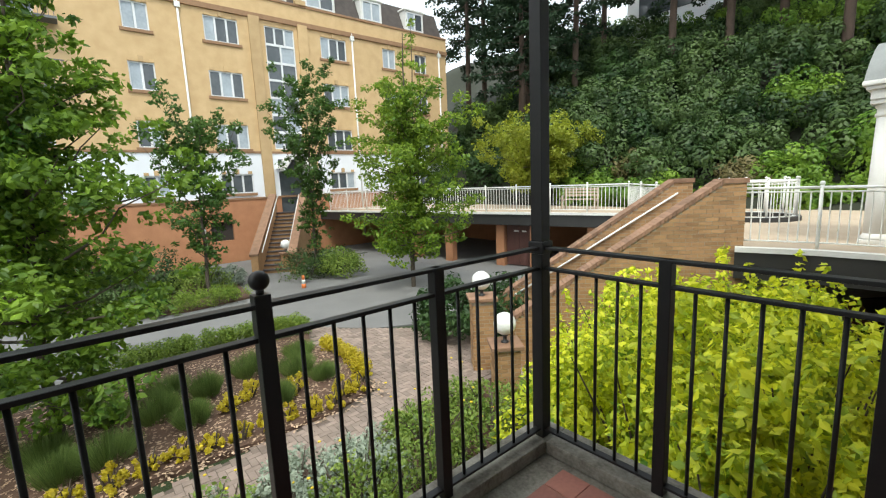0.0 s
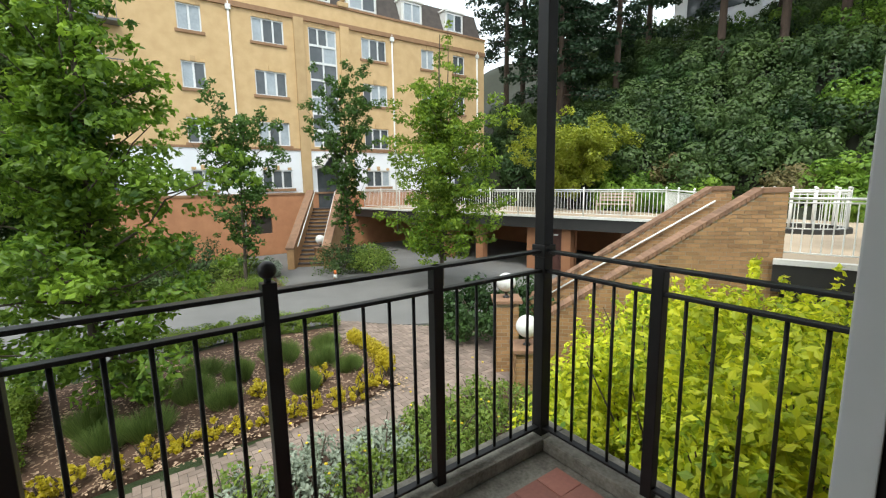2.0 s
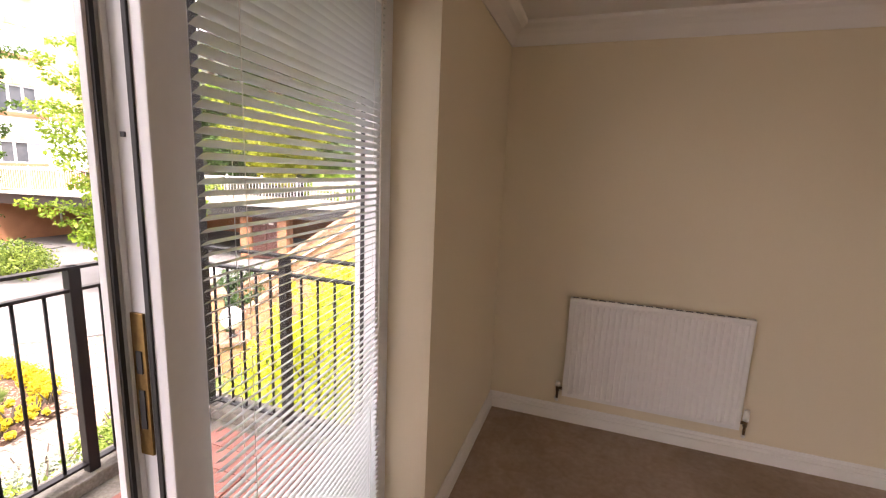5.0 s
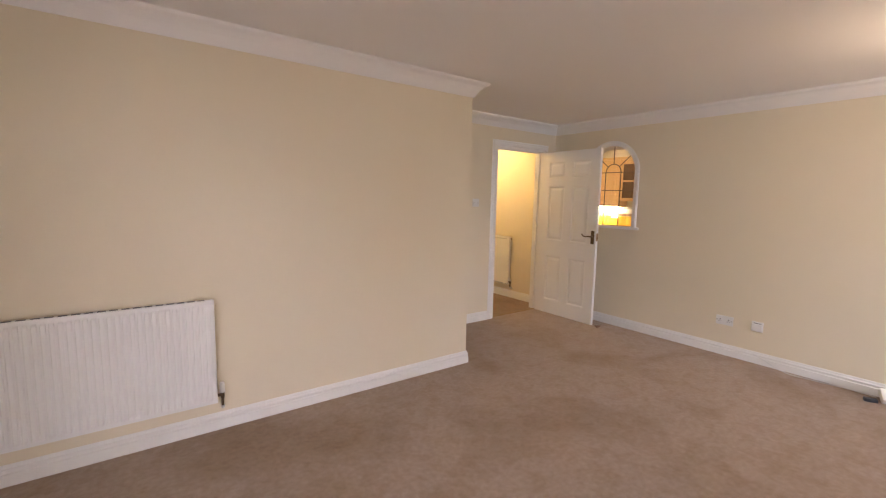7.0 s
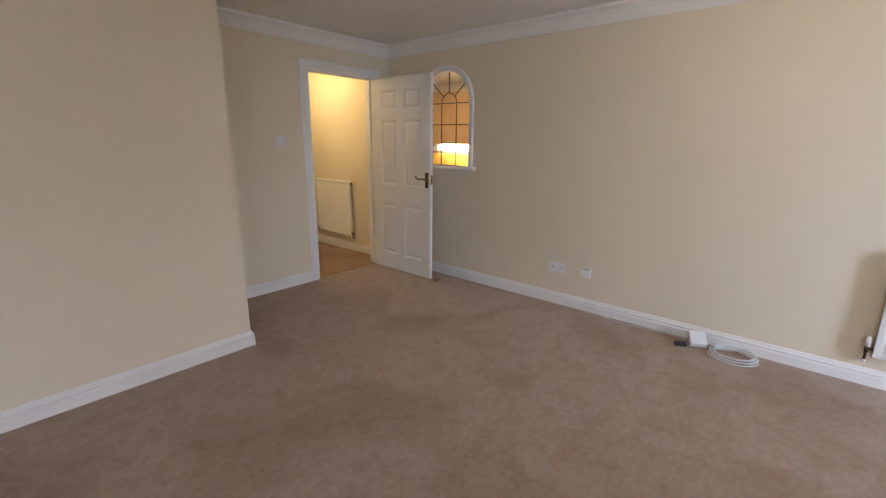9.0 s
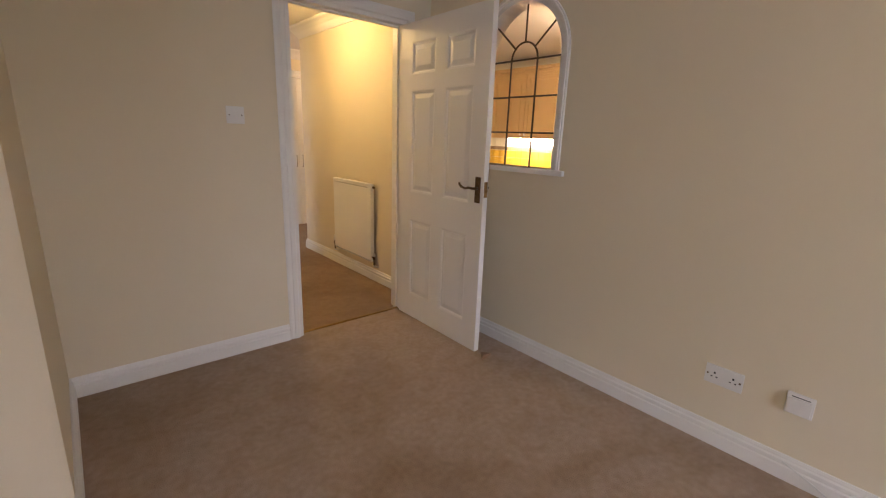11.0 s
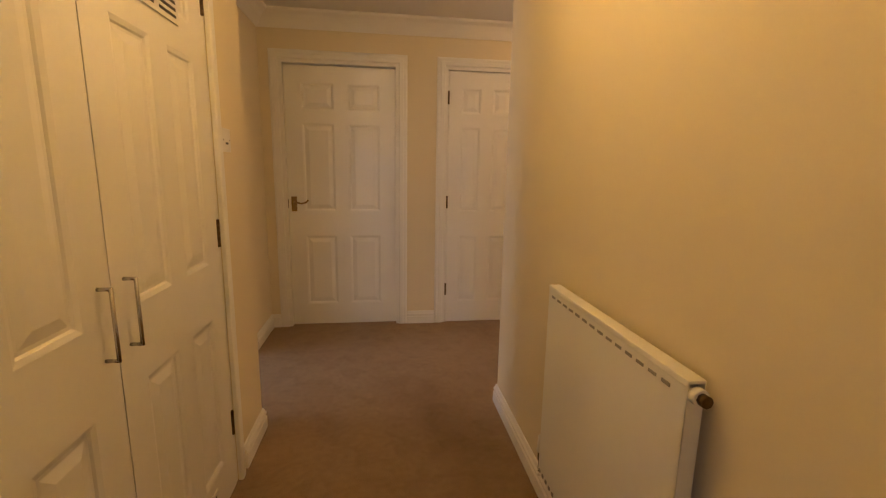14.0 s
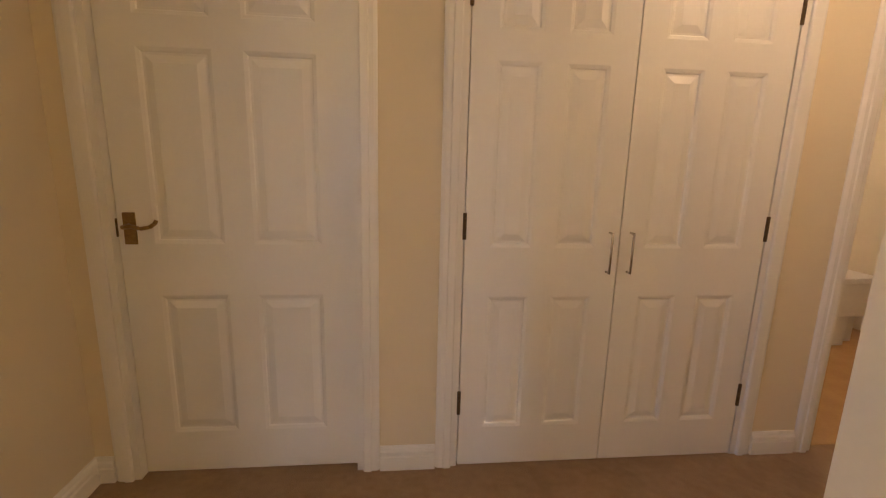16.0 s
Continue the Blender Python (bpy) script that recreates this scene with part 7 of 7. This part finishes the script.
for r0, r1 in ((-0.3, -0.003), (1.303, 1.6)):
    d = thing("far_stair_wall", 0, 0, 0, "orange brick stair wall with a sloping coping and white rail", "wall")
    bm = bmesh.new()
    q = [(-0.6, r0), (FRUN, r0), (FRUN, r1), (-0.6, r1)]
    prism(bm, [fpt(s, r, G) for s, r in q], [fpt(s, r, G + 0.9 if s < 0 else G + 3.4) for s, r in q])
    part("wall", bm, M_BRICKS, d)
    bm = bmesh.new()
    q = [(-0.65, r0 - 0.04), (FRUN, r0 - 0.04), (FRUN, r1 + 0.04), (-0.65, r1 + 0.04)]
    prism(bm, [fpt(s, r, G + 0.905 if s < 0 else G + 3.405) for s, r in q], [fpt(s, r, G + 1.0 if s < 0 else G + 3.5) for s, r in q])
    part("coping", bm, M_COPING, d, "brown sloping coping")
    bm = bmesh.new()
    tube(bm, fpt(-0.2, (r0 + r1) / 2 + (0.25 if r0 < 0 else -0.25), G + 1.0), fpt(FRUN, (r0 + r1) / 2 + (0.25 if r0 < 0 else -0.25), G + 3.4), 0.025)
    part("handrail", bm, M_WHITEMETAL, d, "white handrail")

# ---- wooded slope behind the terrace ----


def hill_z(x, y):
    s = max(0.0, y - 20.0 - 0.06 * (x + 5))
    return TZ + min(17.0, s * 0.62) + 0.5 * math.sin(x * 0.35) * min(1, s * 0.2) + 0.4 * math.sin(y * 0.5 + x * 0.2) * min(1, s * 0.2)


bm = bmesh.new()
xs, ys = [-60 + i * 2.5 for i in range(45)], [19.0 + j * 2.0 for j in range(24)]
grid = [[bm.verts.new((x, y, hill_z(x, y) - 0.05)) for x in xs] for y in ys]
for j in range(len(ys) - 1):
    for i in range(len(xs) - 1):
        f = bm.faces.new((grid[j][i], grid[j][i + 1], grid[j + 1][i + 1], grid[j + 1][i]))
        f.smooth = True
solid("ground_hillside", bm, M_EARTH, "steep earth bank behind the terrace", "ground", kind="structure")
rng = random.Random(99)
SHRUBS = {"hillside_shrubs": (L_HILL, 380000, 0.2), "hillside_laurels": (L_DARK, 120000, 0.2), "hillside_fresh_shrubs": (L_FRESH, 46000, 0.19), "hillside_ground_cover": (L_FRESH, 60000, 0.16), "hillside_dry_bracken": (L_DRY, 12000, 0.12)}
lobes = {nm: ([], []) for nm in SHRUBS}


def shrub_lobes(nm, x, y, big, lobe_count=11):
    """One rounded shrub: a core and lobes over its upper half, gathered under its kind."""
    cs, rs = lobes[nm]
    z = hill_z(x, y)
    cs.append((x, y, z + 0.2 * big))
    rs.append(big * 0.8)
    for e in range(lobe_count):
        a, el = e * 2.399 + rng.uniform(-0.3, 0.3), math.asin(min(1, 0.05 + 0.95 * (e + rng.random()) / lobe_count))
        out = big * rng.uniform(0.72, 0.98)
        cs.append((x + out * math.cos(a) * math.cos(el), y + out * math.sin(a) * math.cos(el), z + 0.2 * big + out * math.sin(el) * 1.1))
        rs.append(big * rng.uniform(0.24, 0.42))


for row in range(12):
    for col in range(15):
        x = -27 + col * 2.8 + (row % 2) * 1.4 + rng.uniform(-0.8, 0.8)
        y = 21.6 + row * 2.0 + rng.uniform(-0.7, 0.7) + 0.06 * (x + 5)
        kind = rng.random()
        shrub_lobes("hillside_shrubs" if kind < 0.62 else "hillside_laurels" if kind < 0.88 else "hillside_fresh_shrubs", x, y, rng.uniform(1.1, 2.1))
for k in range(60):
    shrub_lobes("hillside_ground_cover", rng.uniform(-14, 10), rng.uniform(19.4, 20.9), rng.uniform(0.5, 0.95), 7)
for k in range(9):
    shrub_lobes("hillside_dry_bracken", rng.uniform(-12, -6), rng.uniform(21.0, 21.6), rng.uniform(0.6, 0.9), 7)
for row, (nm, (m, leaves, size)) in enumerate(SHRUBS.items()):
    cs, rs = lobes[nm]
    w = np.array(rs) ** 2
    ob = leaf_cloud(nm, cs, rs, np.maximum(3, leaves * w / w.sum()).astype(int), size, m, None, "dense mixed shrubs covering the steep bank", 300 + row, shell=0.8, outward=1.8, scatter=0.4, lift=0.35)
    tagged(ob, "", "shrubs", "", "stuff")
tree("golden_maple", -14.6, 18.6, 3.5, 2.35, 27000, 0.14, L_ACER, "rounded yellow-green maple on the terrace bank", 51, 0.1, 0.3, 0.12, z=TZ - 0.1, limbs=44)


def conifer(x, y, h, s, seed):
    r = random.Random(seed)
    t = thing("conifer", x, y, hill_z(x, y) - 0.2, "tall dark conifer with a bare lower trunk", "tree", "conifers")
    bm = bmesh.new()
    limb(bm, [(0, 0, 0), (0.1, 0, h * 0.4), (0.0, 0.1, h * 0.7), (0, 0, h)], 0.26, 0.03, 8)
    cs, rs = [], []
    for k in range(46):
        f = 0.30 + 0.68 * k / 46
        a, ln = k * 2.4, s * (1.05 - f) * r.uniform(0.8, 1.3) + 0.4
        tip = (math.cos(a) * ln, math.sin(a) * ln, h * f - 0.18 * ln)
        limb(bm, [(0, 0, h * f), tip], 0.04, 0.01, 4)
        for q in (0.35, 0.6, 0.85, 1.0):
            cs.append((tip[0] * q, tip[1] * q, h * f - 0.18 * ln * q))
            rs.append(0.25 + 0.28 * s * 0.3)
    part("trunk", bm, M_TRUNKRED, t, "reddish brown trunk")
    leaf_cloud("crown", cs, rs, [46] * len(cs), 0.26, L_PINE, t, "", seed, squash=0.6)


for i, (x, y, h, s) in enumerate([(-21, 26, 17, 4.2), (-19.8, 30, 19, 4.2), (-13, 30, 18, 4.0), (-24, 30, 19, 4.5), (-10.2, 31, 18, 4.2), (-8, 32.5, 17, 4.0), (-5, 31, 17, 3.6), (-28, 27, 18, 4.5), (0.5, 34, 16, 4), (-19.5, 23.5, 14, 3.6), (4, 33, 16, 4), (9, 34, 16, 4), (-26, 33, 18, 4.5), (-30, 31, 18, 4.5), (-21, 36, 18, 5), (-12, 36, 17, 4.5)]):
    conifer(x, y, h, s, 400 + i)
# a pale house end among the trees at the top of the bank
hh = thing("hilltop_house", -16.5, 37, 13.5, "pale house end half hidden above the trees", "house")
bm = bmesh.new()
box(bm, -3, 0, -4, 3, 5, 4)
part("wall", bm, M_RENDER, hh)
bm = bmesh.new()
box(bm, -2, -0.05, 0, 2, 0.0, 1.6)
part("window", bm, M_DARKGLASS, hh)

# ---- car park ----


def car(x, y, rz, paint, label):
    c = thing("parked_car", x, y, G, label, "car", "parked cars", rz=rz)
    prof = [(-2.1, 0.35), (-2.15, 0.65), (-2.0, 0.9), (-1.35, 0.98), (-0.7, 1.4), (0.6, 1.48), (1.45, 1.38), (2.0, 0.95), (2.1, 0.6), (2.05, 0.35)]
    bm = bmesh.new()
    rows = [[bm.verts.new((px, s * (0.86 if pz < 1.0 else 0.66), pz)) for px, pz in prof] for s in (-1, 1)]
    bm.faces.new(rows[0])
    bm.faces.new(rows[1][::-1])
    for i in range(len(prof)):
        bm.faces.new((rows[0][i], rows[1][i], rows[1][(i + 1) % 10], rows[0][(i + 1) % 10]))
    bmesh.ops.bevel(bm, geom=list(bm.edges), offset=0.05, segments=2, affect="EDGES")
    part("body", bm, paint, c)
    for s in (-1, 1):
        bm = bmesh.new()
        v = [bm.verts.new(p) for p in ((-1.15, s * 0.84, 1.02), (1.5, s * 0.84, 1.02), (1.25, s * 0.70, 1.34), (-0.62, s * 0.69, 1.36))]
        w2 = [bm.verts.new((p.co.x, p.co.y - s * 0.04, p.co.z)) for p in v]
        bm.faces.new(v)
        bm.faces.new(w2[::-1])
        part("side_window", bm, M_DARKGLASS, c)
    for px in (-1.3, 1.3):
        for s in (-1, 1):
            bm = bmesh.new()
            tube(bm, (px, s * 0.70, 0.32), (px, s * 0.88, 0.32), 0.32, sides=20)
            wh = part("wheel", bm, M_TYRE, c)
            bm = bmesh.new()
            tube(bm, (px, s * 0.88, 0.32), (px, s * 0.895, 0.32), 0.2, sides=16)
            part("rim", bm, M_CHROME, wh)
    for s in (-1, 1):
        bm = bmesh.new()
        box(bm, 2.04, s * 0.7 - 0.12, 0.75, 2.11, s * 0.7 + 0.12, 0.88)
        part("tail_light", bm, M_RED, c)


car(-20.7, -8.4, -96, M_CARGREY, "silver hatchback parked in the car park")
car(-26.6, -8.1, 76, M_CARBLACK, "black estate car parked beneath the trees")
car(-29.0, -13.0, 80, M_CARBLACK, "dark car parked beneath the trees")
car(0.2, 13.0, 15, M_CARBLACK, "dark car parked under the terrace")

bo = thing("bollard_light", -7.05, -0.8, G, "grey metal bollard light with louvres at the bed corner", "bollard")
bm = bmesh.new()
lathe(bm, [(0.10, 0), (0.10, 0.72)], (0, 0, 0), 20)
part("column", bm, M_GREYMETAL, bo)
for k in range(4):
    bm = bmesh.new()
    lathe(bm, [(0.10, 0.75 + k * 0.045), (0.075, 0.785 + k * 0.045)], (0, 0, 0), 20)
    part("louvre", bm, M_STONE if k % 2 else M_GREYMETAL, bo)
bm = bmesh.new()
lathe(bm, [(0.07, 0.70), (0.07, 0.94)], (0, 0, 0), 16)
part("lens", bm, M_GLOBE, bo, "frosted lens")
bm = bmesh.new()
lathe(bm, [(0.10, 0.93), (0.105, 0.95), (0.09, 0.99), (0.02, 1.0)], (0, 0, 0), 20)
part("cap", bm, M_GREYMETAL, bo)
mk = thing("marker_post", -16.5, 6.9, G, "small orange and white marker by the shrubs", "marker")
for k, m in enumerate((M_ORANGE, M_SIGN, M_ORANGE)):
    bm = bmesh.new()
    tube(bm, (0, 0, k * 0.16), (0, 0, k * 0.16 + 0.16), 0.09 - k * 0.015, 0.075 - k * 0.015, 12)
    part("band", bm, m, mk)

# ---- brick and paving pieces, last ----
bm = bmesh.new()
box(bm, 0.003, 0.003, 0, 0.197, 0.097, 0.05)
paver = mesh_of("paver", bm, M_PAVER)
pv_base = bpy.data.objects["pavement_base"]
POLY = [(-6.6, -1.3), (-4.2, -1.6), (-4.6, 2.2), (-5.6, 4.6), (-5.6, 8.2), (-7.0, 8.4), (-9.3, 7.2), (-10.4, 6.3), (-11.9, 5.0), (-10.4, 4.5), (-7.3, 4.4)]


def inside(x, y, poly):
    c = False
    for (xa, ya), (xb, yb) in zip(poly, poly[1:] + poly[:1]):
        if (ya > y) != (yb > y) and x < (xb - xa) * (y - ya) / (yb - ya) + xa:
            c = not c
    return c


cv, cf, singles = [], [], 0
rng = random.Random(5)
for i in range(-60, 60):
    for j in range(-70, 70):
        # herringbone: pairs of blocks turned across one another
        for k in range(2):
            u0, v0 = i * 0.2 + (j % 2) * 0.1 * 0 + (j * 0.1), j * 0.1 - i * 0.2
            ux, uy, turned = (u0, v0, False) if k == 0 else (u0 + 0.2, v0 - 0.1, True)
            x, y = -7.0 + ux, 3.0 + uy
            if not (-12 < x < -4.2 and -1.8 < y < 8.4) or not inside(x + 0.1, y + 0.1, POLY) or inside(x, y, BED):
                continue
            dz = G - 0.038 + rng.uniform(-0.003, 0.003)
            if singles < 300 and x > -7.3 and 2.2 < y < 5.5:
                p = part("paver", paver, None, pv_base)
                p.matrix_basis = pose(x, y, dz) if not turned else pose(x + 0.1, y, dz, 0, 0, 90)
                singles += 1
                continue
            w, h = (0.2, 0.1) if not turned else (0.1, 0.2)
            b0 = len(cv)
            e = 0.004
            top = dz + 0.05
            cv += [(x + e, y + e, dz), (x + w - e, y + e, dz), (x + w - e, y + h - e, dz), (x + e, y + h - e, dz), (x + e, y + e, top), (x + w - e, y + e, top), (x + w - e, y + h - e, top), (x + e, y + h - e, top)]
            cf += [(b0 + 4, b0 + 5, b0 + 6, b0 + 7), (b0, b0 + 1, b0 + 5, b0 + 4), (b0 + 1, b0 + 2, b0 + 6, b0 + 5), (b0 + 2, b0 + 3, b0 + 7, b0 + 6), (b0 + 3, b0, b0 + 4, b0 + 7)]
me = bpy.data.meshes.new("pavers_beyond")
me.from_pydata(cv, [], cf)
me.materials.append(M_PAVER)
ob = part("pavers_beyond", me, None, pv_base, "reddish brown block pavers")
tagged(ob, kind="stuff")
# bricks of the plinth by the balcony door
bm = bmesh.new()
box(bm, -0.008, 0, 0, 0.0, 0.215, 0.065)
brk = mesh_of("brick", bm, M_BRICKO)
for c in range(10):
    for k in range(-1, 6):
        y = 1.9 + (0.1125 if c % 2 else 0) + k * 0.225
        if y < 1.897:
            continue
        p = part("brick", brk, None, plinth)
        p.location = (OUT - 0.014, y, -0.005 + c * 0.075)
